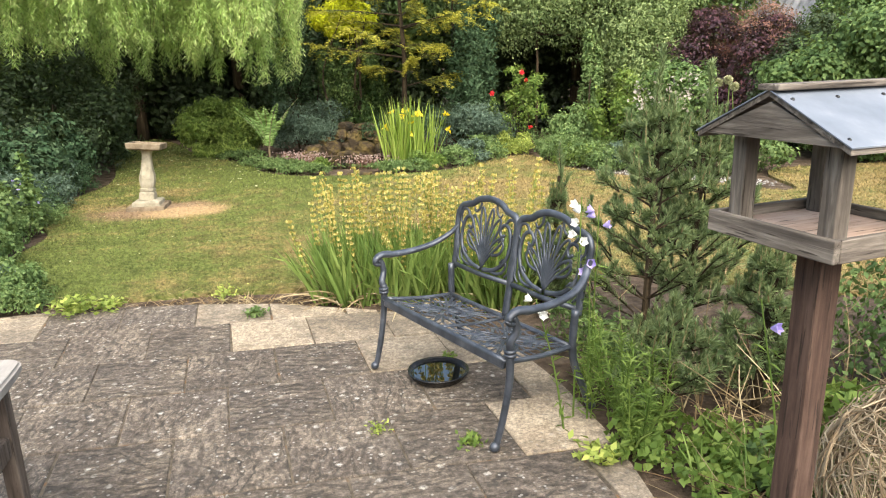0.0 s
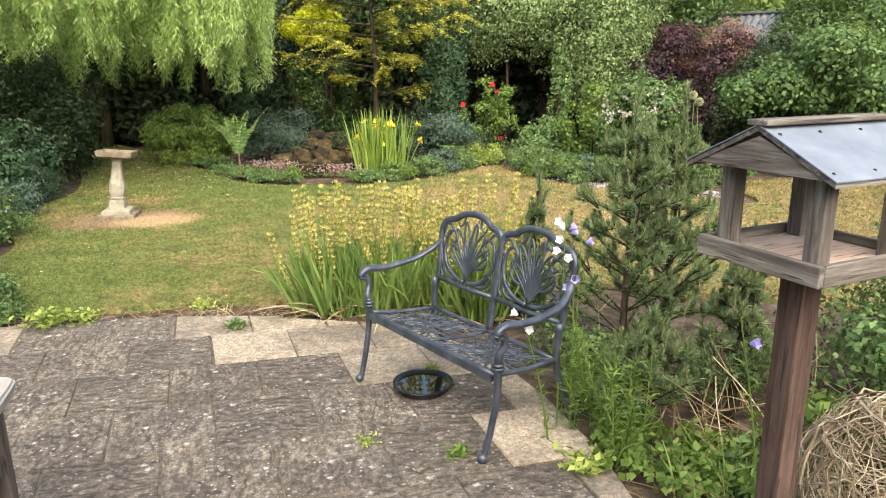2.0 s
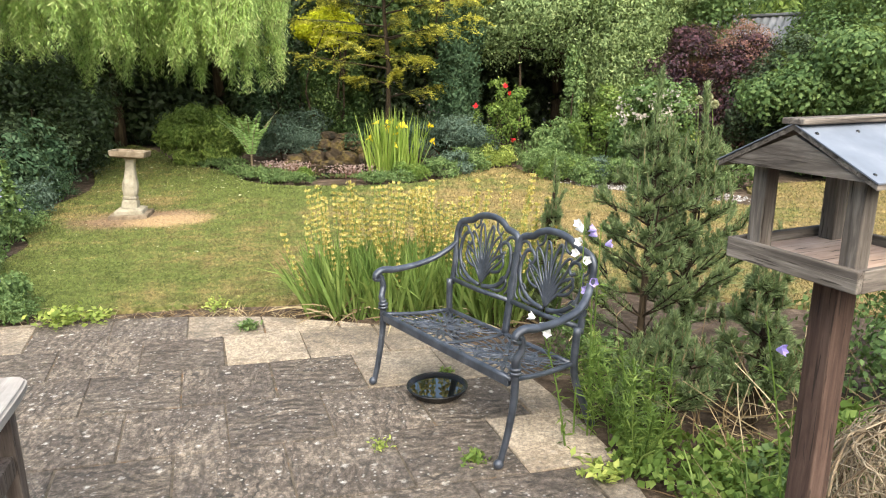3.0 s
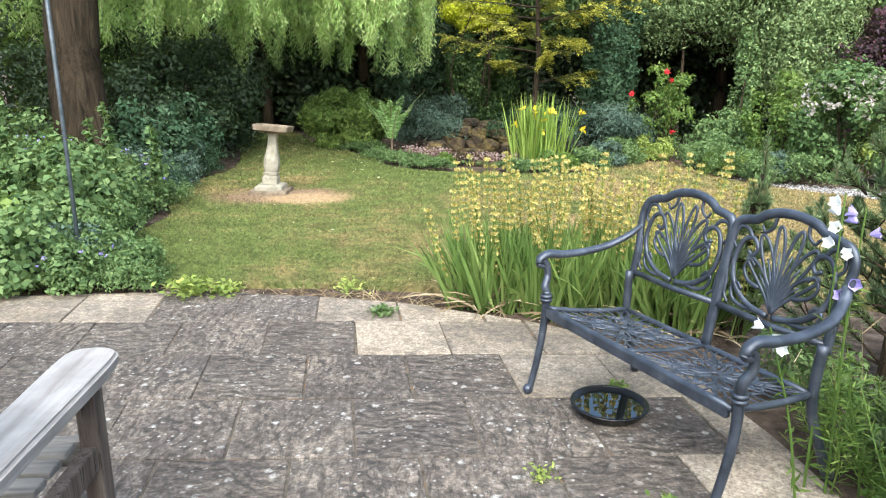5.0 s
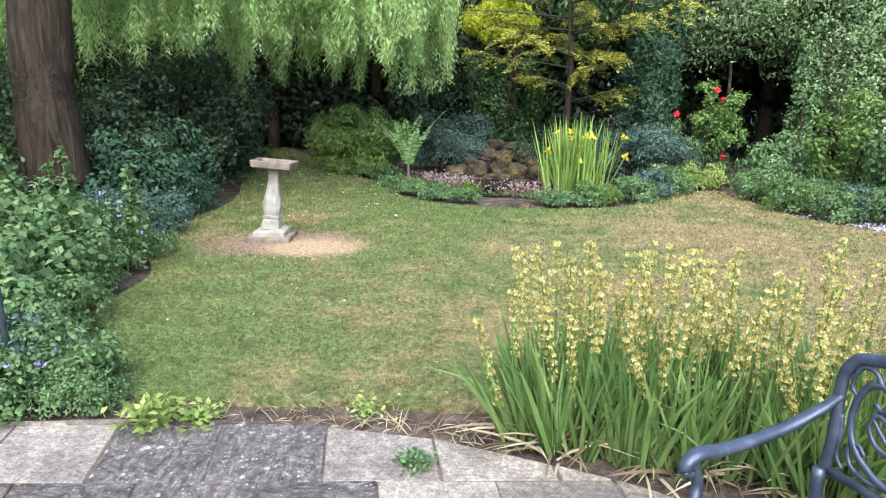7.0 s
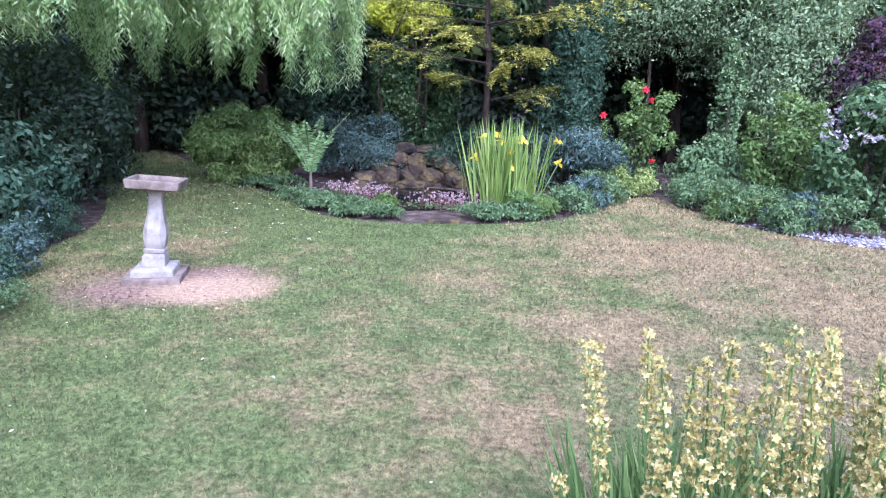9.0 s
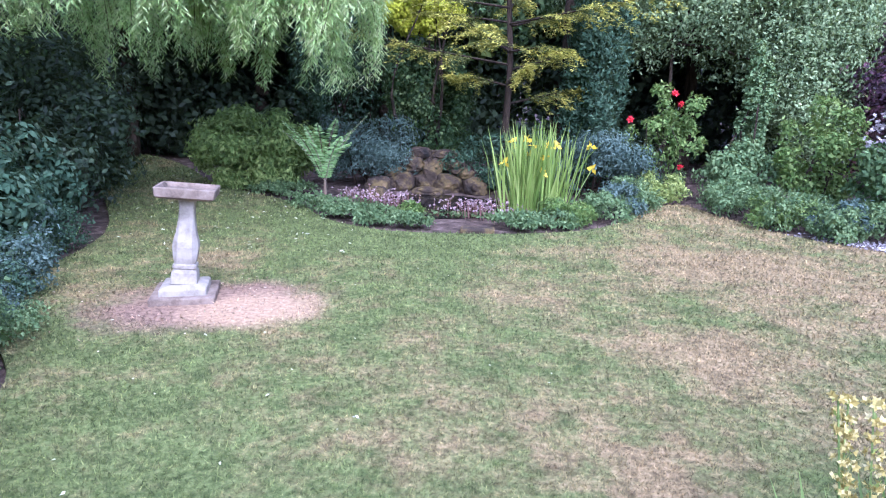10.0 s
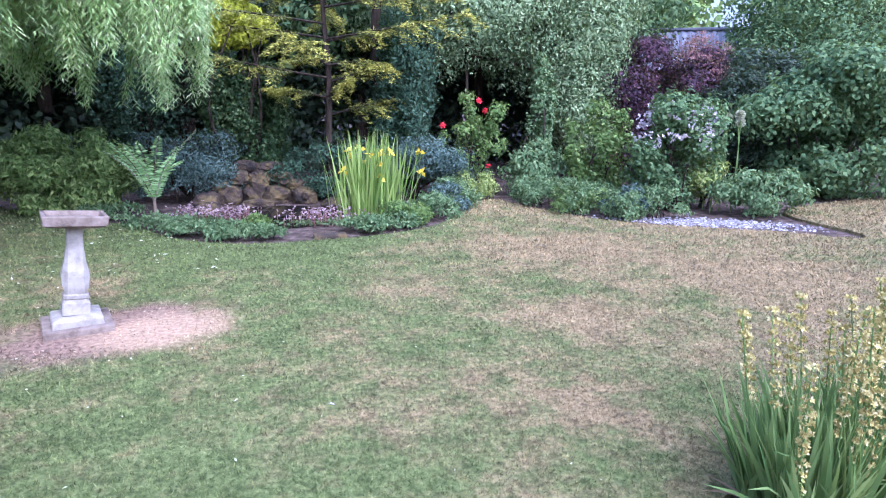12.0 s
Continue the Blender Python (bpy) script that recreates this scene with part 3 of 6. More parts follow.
def strip_mesh(name, quads, segs, material):
    """Joins the quads of blades() into one strip for each blade."""
    n = len(quads) // segs
    q = quads.reshape(n, segs, 4, 3)
    V = np.empty((n, segs + 1, 2, 3))
    V[:, :-1, 0], V[:, :-1, 1] = q[:, :, 0], q[:, :, 1]
    V[:, -1, 0], V[:, -1, 1] = q[:, -1, 3], q[:, -1, 2]
    base = (np.arange(n) * (segs + 1) * 2)[:, None, None]
    i = (np.arange(segs) * 2)[None, :, None]
    F = (base + i + np.array([0, 1, 3, 2])[None, None, :]).reshape(-1, 4)
    me = bpy.data.meshes.new(name)
    me.vertices.add(n * (segs + 1) * 2)
    me.vertices.foreach_set("co", np.ascontiguousarray(V, np.float32).ravel())
    me.loops.add(F.size)
    me.loops.foreach_set("vertex_index", np.ascontiguousarray(F, np.int32).ravel())
    me.polygons.add(len(F))
    me.polygons.foreach_set("loop_start", np.arange(0, F.size, 4, dtype=np.int32))
    me.materials.append(material)
    me.update(calc_edges=True)
    me.polygons.foreach_set("use_smooth", [True] * len(F))
    return me


# ---- the ground ----
PATIO = [(-7.5, -2.3), (0.5, -2.3), (0.42, 1.0), (0.36, 2.3), (0.3, 3.0), (0.19, 3.45), (-0.02, 3.95), (-0.3, 4.45), (-0.65, 4.76),
         (-1.05, 4.9), (-1.55, 4.97), (-1.95, 5.0), (-2.4, 4.96), (-2.9, 4.86), (-3.42, 4.71), (-3.95, 4.51), (-5.2, 4.02), (-7.5, 3.1)]
LAWN = [(-3.45, 4.92), (-3.04, 5.02), (-2.37, 5.23), (-1.85, 5.33), (-0.9, 5.75), (0.3, 5.9), (1.5, 5.6), (3.2, 5.3), (6.5, 5.6), (7.0, 11.0),
        (3.25, 10.9), (2.9, 9.35), (2.55, 9.25), (2.2, 9.6), (1.5, 10.0), (0.85, 10.4), (0.3, 11.0), (-0.05, 11.8), (-0.3, 12.4), (-0.75, 12.1),
        (-1.05, 11.6), (-1.35, 11.0), (-1.75, 10.65), (-2.4, 10.4), (-3.2, 10.3), (-3.77, 10.38), (-4.35, 10.8), (-4.75, 11.45), (-5.3, 11.9),
        (-6.3, 12.7), (-7.4, 14.2), (-8.6, 15.4), (-9.0, 15.0), (-8.1, 13.0), (-6.4, 10.3), (-6.0, 9.3), (-5.85, 8.2), (-5.35, 7.3), (-4.85, 6.7),
        (-4.66, 6.0), (-4.45, 5.6), (-4.0, 5.2)]


def flat_poly(name, outline, z, mat, drop=0.0):
    bm = bmesh.new()
    vs = [bm.verts.new((x, y, z)) for x, y in outline]
    f = bm.faces.new(vs)
    if f.normal.z < 0:
        bmesh.ops.reverse_faces(bm, faces=[f])
    if drop:
        low = [bm.verts.new((x, y, z - drop)) for x, y in outline]
        for i in range(len(vs)):
            j = (i + 1) % len(vs)
            bm.faces.new((vs[i], vs[j], low[j], low[i]))
    bmesh.ops.triangulate(bm, faces=[f])
    bmesh.ops.recalc_face_normals(bm, faces=bm.faces)
    me = bpy.data.meshes.new(name)
    bm.to_mesh(me), bm.free()
    me.materials.append(mat)
    return new(name, me)


def smooth_outline(pts, n=5):
    p = np.array(pts + pts[:1], float)
    return [tuple(q) for q in spline(p, n)[:-1]]


ground = tagged(flat_poly("ground", [(-150, -150), (150, -150), (150, 150), (-150, 150)], -0.035, M["soil"]), "dark bare garden soil under the beds", "ground", kind="structure")
lawn_line = smooth_outline(LAWN)
lawn = tagged(flat_poly("lawn", lawn_line, 0.0, M["turf"], 0.05), "mown lawn, green with straw-coloured dry patches", "lawn", kind="structure")
patio_bed = tagged(flat_poly("patio", PATIO, -0.008, M["joint"], 0.05), "patio of riven concrete slabs with sandy joints", "paving", kind="structure")


def inside(pts, outline):
    x, y = pts[:, 0], pts[:, 1]
    res = np.zeros(len(pts), bool)
    o = np.array(outline)
    for (x0, y0), (x1, y1) in zip(o, np.roll(o, -1, 0)):
        hit = ((y0 > y) != (y1 > y)) & (x < (x1 - x0) * (y - y0) / (y1 - y0 + 1e-12) + x0)
        res ^= hit
    return res


def grass():
    """Short grass blades, thickest on the near lawn."""
    n = 1900000
    p = np.column_stack([rng.uniform(-9, 7, n), rng.uniform(4.8, 15.4, n)])
    d = np.hypot(p[:, 0] + 2.0, p[:, 1] - 3.4)
    p = p[(rng.random(n) < np.minimum(1.0, (2.6 / d) ** 1.7)) & inside(p, lawn_line)]
    bare = (((p[:, 0] + 4.3) / 0.7) ** 2 + ((p[:, 1] - 7.95) / 0.42) ** 2) < rng.uniform(0.5, 1.3, len(p))
    p = p[~bare | (rng.random(len(p)) < 0.12)]
    n = len(p)
    P = np.column_stack([p, np.full(n, -0.002)])
    D = unit(rng.normal(size=(n, 3)) * np.array([0.6, 0.6, 0.1]) + (0, 0, 0.75))
    S = unit(np.cross(D, rng.normal(size=(n, 3)))) * 0.0021
    L = rng.uniform(0.010, 0.032, n)[:, None]
    far = np.clip(np.hypot(P[:, 0] + 2.0, P[:, 1] - 3.4) / 2.8, 1.0, 4.0)[:, None]
    V = np.stack([P - S * far, P + S * far, P + D * L * (0.75 + 0.25 * far)], 1)
    ob = put("lawn_grass", grid_mesh("lawn_grass", V, 3, M["grass"]))
    tagged(ob, "short mown grass blades, green and straw-coloured", "grass", kind="stuff")


grass()

# ---- the boundary ----
# an unseen wall, added to close the garden and bounce light back
wall = put("wall_house", mesh_of("wall_house", [(-9, -2.6, 0), (7, -2.6, 0), (7, -2.3, 0), (-9, -2.3, 0), (-9, -2.6, 2.6), (7, -2.6, 2.6), (7, -2.3, 2.6), (-9, -2.3, 2.6)],
           [(3, 2, 1, 0), (4, 5, 6, 7), (0, 1, 5, 4), (1, 2, 6, 5), (2, 3, 7, 6), (3, 0, 4, 7)], M["render"]))
tagged(wall, "plain rendered wall, added unseen behind the patio to bounce light", "wall", kind="structure")


def far_trees():
    """Woods beyond the garden."""
    V = []
    for x in np.arange(-16, 17, 2.4):
        for y, r, z in ((19.5, 1.9, 2.4), (23.0, 2.3, 3.3)):
            if 6 < x < 14 and y > 20:
                continue
            if 3.5 < x < 9 and y < 20:
                continue
            V.append(crown((r, r, r * 1.15), 2600, 0.26, 0.16, 12, 0.5, at=(x + rng.normal() * 0.6, y + rng.normal() * 0.6, z * rng.uniform(0.85, 1.1)), inner=0.3))
    V.append(crown((1.9, 1.9, 2.2), 2600, 0.26, 0.16, 12, 0.5, at=(8.9, 22.0, 3.6), inner=0.3))
    V.append(crown((1.9, 1.9, 2.0), 2600, 0.26, 0.16, 12, 0.5, at=(6.4, 21.0, 3.2), inner=0.3))
    for y in np.arange(-1, 19, 2.6):
        V.append(crown((1.6, 1.6, 2.2), 1800, 0.24, 0.15, 10, 0.5, at=(-11.5 + rng.normal() * 0.4, y, 1.9), inner=0.3))
        if y < 14:
            V.append(crown((1.6, 1.6, 2.2), 1800, 0.24, 0.15, 10, 0.5, at=(9.2 + rng.normal() * 0.4, y, 1.9), inner=0.3))
    tagged(put("far_trees", grid_mesh("far_trees", np.concatenate(V), 4, M["far"])), "distant mixed green trees behind the garden", "trees", kind="stuff")
    D = []
    for x in np.arange(-10.5, 3.2, 0.9):
        y = 17.0 + 0.4 * math.sin(x)
        D.append(crown((0.9, 0.8, 1.7), 3800, 0.15, 0.085, 9, 0.55, at=(x, y, 1.3), inner=0.45))
        if x < -5.2:
            D.append(crown((0.9, 0.7, 1.6), 2600, 0.15, 0.085, 9, 0.55, at=(x, 15.9, 1.2), inner=0.45))
    tagged(put("back_hedge", grid_mesh("back_hedge", np.concatenate(D), 4, M["laurel"])), "tall dark evergreen hedge at the back of the garden", "hedge", kind="stuff")


far_trees()


def shed():
    ob = thing("shed", "red-brown timber shed with a grey corrugated roof, half hidden by bushes", "shed", pose(5.25, 16.3, 0, 0, 0, -32))
    part("wall", box(-1.5, 1.5, -1.1, 1.1, 0, 1.92, 0.02), M["cedar"], ob)
    for s in (-1, 1):
        bm = bmesh.new()
        xs = np.linspace(-1.65, 1.65, 111)
        rows = [[bm.verts.new((x, s * y, z + 0.022 * math.sin(x * TAU / 0.15))) for x in xs] for y, z in ((1.32, 1.85), (0.0, 2.64))]
        rows += [[bm.verts.new((x, s * y, z + 0.022 * math.sin(x * TAU / 0.15) - 0.012)) for x in xs] for y, z in ((1.32, 1.85), (0.0, 2.64))]
        for i in range(len(xs) - 1):
            bm.faces.new((rows[0][i], rows[0][i + 1], rows[1][i + 1], rows[1][i]))
            bm.faces.new((rows[2][i], rows[3][i], rows[3][i + 1], rows[2][i + 1]))
        part("roof_sheet", bm, M["sheet"], ob, "grey corrugated roof sheet")
    part("ridge_cap", box(-1.68, 1.68, -0.09, 0.09, 2.63, 2.68, 0.01), M["sheet"], ob)
    for s in (-1, 1):
        x0, x1 = sorted((s * 1.5, s * 1.46))
        bm = bmesh.new()
        a = [bm.verts.new((x0, y, z)) for y, z in ((-1.1, 1.92), (1.1, 1.92), (0, 2.60))]
        b = [bm.verts.new((x1, y, z)) for y, z in ((-1.1, 1.92), (1.1, 1.92), (0, 2.60))]
        bm.faces.new(a), bm.faces.new(b[::-1])
        for i in range(3):
            bm.faces.new((a[i], b[i], b[(i + 1) % 3], a[(i + 1) % 3]))
        bmesh.ops.recalc_face_normals(bm, faces=bm.faces)
        part("gable", bm, M["cedar"], ob)


shed()


# ---- trees ----
def willow():
    ob = thing("willow_tree", "old weeping willow with long hanging pale-green strands", "tree", pose(-6.72, 7.7, 0))
    bm = bmesh.new()
    sweep(bm, spline([(0, 0, -0.1), (0.02, 0, 0.5), (-0.02, 0.03, 1.4), (0.06, 0.06, 2.4), (0.1, 0.2, 3.4)], 6), np.r_[np.linspace(0.42, 0.31, 6), np.linspace(0.30, 0.24, 19)], 14)
    tops = []
    for k in range(9):
        a = TAU * k / 9 + rng.normal() * 0.15
        e = np.array([math.cos(a) * rng.uniform(2.4, 3.4), math.sin(a) * rng.uniform(2.4, 3.4), rng.uniform(3.8, 4.8)])
        sweep(bm, spline([(0.06, 0.1, rng.uniform(1.9, 3.0)), e * (0.4, 0.4, 0.85), e], 6), np.linspace(0.15, 0.03, 13), 7)
        tops.append(e)
    part("trunk", bm, M["bark"], ob, "thick furrowed grey-brown trunk", True)
    V, twigs = [], bmesh.new()
    bunches = 0
    while bunches < 235:
        a, r = rng.uniform(0, TAU), 5.1 * math.sqrt(rng.uniform(0.03, 1.0))
        bx, by = r * math.cos(a), r * math.sin(a)
        if bunches > 165:
            bx, by = rng.uniform(-0.9, 1.7), rng.uniform(0.7, 2.3)
        if bunches > 195:
            bx, by = rng.uniform(1.0, 2.75), rng.uniform(2.2, 4.2)
        wx, wy = bx - 6.6, by + 7.7
        if wx > -3.65 or wx < -10.0 or wy < 8.4 or (bunches <= 165 and wx > -5.2 and wy < 9.6):
            continue
        bunches += 1
        low_b = rng.uniform(1.55, 2.6) if wy < 10.6 else rng.uniform(1.2, 2.4)
        drift = rng.normal(size=2) * 0.16
        top = 4.7 - 0.05 * (bx * bx + by * by)
        for _ in range(rng.integers(7, 20)):
            x, y = bx + rng.normal() * 0.10, by + rng.normal() * 0.10
            low = min(low_b + abs(rng.normal()) * 0.42, top - 0.6)
            m = int((top - low) / 0.036)
            t = np.linspace(0, 1, m)
            sway = drift + rng.normal(size=2) * 0.05 - 0.8 * np.array([x - bx, y - by])
            line = np.column_stack([x + sway[0] * t**2 + 0.03 * np.sin(t * 9 + x * 7), y + sway[1] * t**2 + 0.03 * np.cos(t * 8 + y * 5), top + (low - top) * t])
            idx = np.repeat(np.nonzero(line[:, 2] < 3.6)[0], 3)
            P = line[idx] + rng.normal(size=(len(idx), 3)) * 0.02
            D = unit(rng.normal(size=(len(idx), 3)) * np.array([1.0, 1.0, 0.1])) + (0, 0, -0.75)
            V.append(leaves(P, D, rng.uniform(0.06, 0.115, len(idx)), rng.uniform(0.009, 0.015, len(idx)), up=np.array([0, 0, 1.3])))
            if rng.random() < 0.3:
                sweep(twigs, line[:: max(1, m // 6)], 0.003, 3)
    top_leaf = crown((3.2, 3.2, 0.6), 1500, 0.2, 0.05, 40, 0.3, at=(-0.4, -0.6, 4.3), inner=0.3)
    part("twigs", twigs, M["bark"], ob)
    put("crown", grid_mesh("crown", np.concatenate(V + [top_leaf]), 4, M["willow"]), ob)


willow()


def gold_conifer():
    ob = thing("golden_conifer", "young conifer with sparse level branches and golden tips", "tree", pose(-2.49, 13.0, 0))
    trunk = bmesh.new()
    sweep(trunk, spline([(0, 0, -0.05), (0.0, 0, 0.7), (0.03, 0.02, 1.6), (-0.02, 0.02, 2.6), (0.0, 0, 3.7)], 6), np.linspace(0.06, 0.02, 25), 9)
    dull, bright, limbs = [], [], bmesh.new()
    for k in range(25):
        z = 1.15 + 2.4 * (k / 25) ** 0.9 + rng.normal() * 0.05
        a = k * 2.399 + rng.normal() * 0.3
        reach = (1.7 if z < 2.5 else 1.7 - 0.7 * (z - 2.5)) * rng.choice([0.55, 0.8, 1.0, 1.15])
        if z < 1.45:
            reach *= 0.55
        d = np.array([math.cos(a), math.sin(a), 0])
        rise = rng.uniform(-0.05, 0.35)
        pts = spline([(0, 0, z), d * reach * 0.5 + (0, 0, z + 0.05 + 0.3 * rise), d * reach + (0, 0, z + rise)], 8)
        sweep(limbs, pts, np.linspace(0.017, 0.004, len(pts)), 4)
        side = np.array([-d[1], d[0], 0])
        for j in range(4, len(pts)):
            f = j / len(pts)
            for s in (-1, 0, 1):
                if rng.random() < 0.42:
                    continue
                l = reach * (0.12 + 0.30 * (1.05 - f)) * rng.uniform(0.6, 1.1)
                tw = np.linspace(0, 1, 9)[:, None]
                way = side * s * 0.9 + d * (0.75 if s else 0.35)
                q = pts[j] + way * l * tw + np.array([0, 0, rng.uniform(-0.22, 0.06)]) * tw**2
                idx = np.repeat(np.arange(9), 9)
                P = q[idx] + rng.normal(size=(len(idx), 3)) * (0.02, 0.02, 0.010)
                D = rng.normal(size=(len(idx), 3)) * (0.8, 0.8, 0.25) + way * 0.8
                V = leaves(P, D, rng.uniform(0.03, 0.065, len(idx)), 0.016, up=np.array([0, 0, 1.6]))
                tip = idx / 8.0 * 0.55 + f * 0.5 + rng.normal(size=len(idx)) * 0.1 > 0.48
                bright.append(V[tip]), dull.append(V[~tip])
    part("trunk", trunk, M["bark"], ob, "slim brown trunk", True)
    part("branches", limbs, M["bark"], ob)
    put("needles", grid_mesh("needles", np.concatenate(dull), 4, M["oldneedle"]), ob, "olive inner needles")
    put("crown", grid_mesh("crown", np.concatenate(bright), 4, M["goldneedle"]), ob, "golden needle tips")


gold_conifer()


def tree(name, label, place, trunk_r, height, crowns, leaf, n, mat, lumps=20, droop=0.2, lean=(0, 0), lump=0.42):
    """A tree: tapered trunk, limbs into each part of the crown, and leaves."""
    ob = thing(name, label, "tree", pose(*place, 0))
    bm = bmesh.new()
    fork = np.array([lean[0], lean[1], height])
    sweep(bm, spline([(0, 0, -0.1), fork * 0.5 + (0.03, 0.02, 0), fork], 7), np.linspace(trunk_r, trunk_r * 0.65, 15), 10)
    V = []
    for (x, y, z), radii in crowns:
        e = np.array([x, y, z])
        sweep(bm, spline([fork * 0.9, (fork + e) / 2 + rng.normal(size=3) * 0.1, e], 6), np.linspace(trunk_r * 0.55, 0.02, 13), 6)
        for _ in range(4):
            t = e + ball(1)[0] * np.array(radii) * 0.7
            sweep(bm, spline([e * 0.7 + fork * 0.3, (e + t) / 2, t], 4), np.linspace(trunk_r * 0.25, 0.008, 9), 4)
        V.append(crown(radii, int(n / len(crowns)), leaf[0], leaf[1], lumps, lump, at=(x, y, z), droop=droop))
    part("trunk", bm, M["bark"], ob, smooth=True)
    put("crown", grid_mesh("crown", np.concatenate(V), 4, M[mat]), ob)
    return ob


tree("arching_tree", "grey-green small-leaved tree arching over a dark hollow", (-0.2, 14.2), 0.032, 2.2,
     [((0.2, 0.2, 2.75), (1.5, 1.1, 0.95)), ((1.5, 0.0, 2.5), (1.1, 1.0, 1.2)), ((2.0, -0.1, 1.5), (0.75, 0.7, 1.1)), ((0.6, 0.8, 3.3), (1.8, 1.2, 0.9)), ((-0.8, 0.3, 3.1), (0.9, 0.8, 0.8)), ((2.2, 0.3, 3.3), (0.9, 0.9, 0.8))],
     (0.062, 0.028), 150000, "arch", 44, 0.45)
tree("leafy_tree", "tall grey-green leafy tree behind the border bushes", (6.75, 14.3), 0.14, 1.6,
     [((-0.7, -0.2, 1.6), (1.1, 1.0, 1.0)), ((0, 0, 2.6), (1.7, 1.4, 1.4)), ((-0.7, 0.2, 3.6), (1.5, 1.3, 1.1)), ((1.3, 0, 3.2), (1.5, 1.3, 1.3)), ((-1.3, -0.3, 1.7), (0.9, 0.9, 1.1))], (0.075, 0.04), 60000, "broad", 30)
tree("copse_tree", "tall green tree behind the back hedge", (-3.0, 17.8), 0.12, 1.8, [((0, 0, 2.9), (1.6, 1.2, 1.2)), ((1.2, 0.2, 3.3), (1.3, 1.1, 1.0))], (0.10, 0.05), 11000, "greygreen", 18)
tree("copse_tree", "tall fresh-green tree behind the back hedge", (2.6, 18.3), 0.12, 1.8, [((0, 0, 3.2), (1.8, 1.3, 1.4)), ((1.4, 0.2, 3.6), (1.4, 1.1, 1.2))], (0.12, 0.06), 12000, "far", 18)


for x, y, k in ((-8.8, 15.2, 0.9), (-6.6, 15.4, 0.95), (-4.6, 16.0, 1.0), (-1.6, 16.4, 1.0), (0.6, 16.2, 1.05), (2.6, 16.4, 0.95)):
    tree("tall_back_tree", "tall dark-green tree overhanging the back hedge", (x, y), 0.13, 2.2, [((0, -0.4, 2.9 * k), (1.6, 1.5, 1.0)), ((0.9, 0.2, 3.3 * k), (1.5, 1.3, 0.9)), ((-0.8, 0.1, 3.2 * k), (1.5, 1.3, 0.9))], (0.13, 0.06), 17000, "broad" if x > -2 else "laurel", 24)


def column_shrub():
    ob = thing("cypress_column", "dense blue-green upright cypress column", "conifer", pose(-1.34, 13.5, 0))
    part("stem", tube(spline([(0, 0, -0.05), (0.02, 0, 1.0), (0, 0, 2.1)], 4), np.linspace(0.07, 0.03, 9), 7), M["bark"], ob)
    V = [crown((0.4, 0.4, 0.55), 4200, 0.07, 0.03, 14, 0.5, at=(0, 0, z), droop=-0.8, inner=0.3) for z in (0.5, 1.0, 1.5, 2.0)]
    put("foliage", grid_mesh("foliage", np.concatenate(V), 4, M["cypress"]), ob)
    bm = bmesh.new()
    log = thing("brown_trunk", "dark red-brown bare tree trunk in the border", "tree trunk", pose(-1.62, 13.9, 0))
    sweep(bm, spline([(0, 0, -0.05), (0.05, 0, 1.0), (-0.06, 0.05, 2.2), (0.1, 0, 3.6)], 6), np.linspace(0.10, 0.06, 19), 9)
    part("trunk", bm, M["bark"], log, "", True)


column_shrub()
S = shrub
S("holly", "dark glossy evergreen shrub with pale-edged leaves", (-3.58, 13.75), (0.56, 0.5, 1.02), 16000, (0.055, 0.036), "holly", 30, 0.36, 1.12, 6, droop=0.3)
S("golden_shrub", "bright golden-yellow leaved shrub rising above the hollies", (-3.62, 13.8), (0.58, 0.52, 0.34), 10000, (0.06, 0.032), "gold", 20, 0.45, 2.36, 7, r0=0.03, droop=-0.2)
S("mounded_shrub", "rounded yellow-green evergreen shrub by the lawn", (-5.68, 12.75), (0.80, 0.75, 0.60), 20000, (0.075, 0.026), "mound", 34, 0.34, 0.5, 8, droop=0.5)
S("grey_shrub", "low spreading grey-blue shrub behind the fern", (-4.35, 13.3), (0.8, 0.55, 0.5), 9500, (0.055, 0.018), "blue", 26, 0.36, 0.44, 8)
S("grey_shrub", "low spreading grey-blue shrub above the pond rocks", (-2.55, 13.1), (0.75, 0.5, 0.42), 5000, (0.06, 0.022), "cypress", 18, 0.4, 0.35, 6)
S("tall_evergreen", "tall broad-leaved evergreen beside the willow", (-4.95, 14.7), (0.8, 0.7, 1.3), 12000, (0.055, 0.028), "cypress", 24, 0.42, 1.5, 6)
S("dark_shrub", "dark evergreen shrub beside the shed wall", (3.95, 13.0), (0.6, 0.5, 0.9), 9000, (0.06, 0.03), "laurel", 20, 0.42, 0.85, 5)
S("dark_shrub", "dark evergreen shrub between the smoke bush and the big-leaved bush", (4.6, 13.4), (1.05, 0.8, 1.05), 15000, (0.07, 0.035), "laurel", 24, 0.42, 1.1, 6)
S("blue_juniper", "spreading blue-green juniper behind the irises", (-1.35, 12.85), (0.8, 0.6, 0.46), 9500, (0.06, 0.018), "blue", 22, 0.4, 0.42, 7)
S("ivy_column", "leafy climber on a post beside the hollow", (0.72, 13.3), (0.26, 0.26, 0.95), 4200, (0.055, 0.04), "bed", 15, 0.34, 0.95, 4, droop=0.5, jitter=0.8)
S("ivy_mound", "low bright-green climber spreading at the foot of a post", (0.45, 12.75), (0.5, 0.4, 0.42), 6000, (0.05, 0.036), "bed", 18, 0.45, 0.3, 4, droop=0.4)
S("bright_shrub", "bright-green upright leafy shrub in the bed", (1.15, 12.2), (0.5, 0.45, 0.62), 5200, (0.065, 0.036), "fresh", 15, 0.36, 0.62, 8, droop=0.2, jitter=0.6)
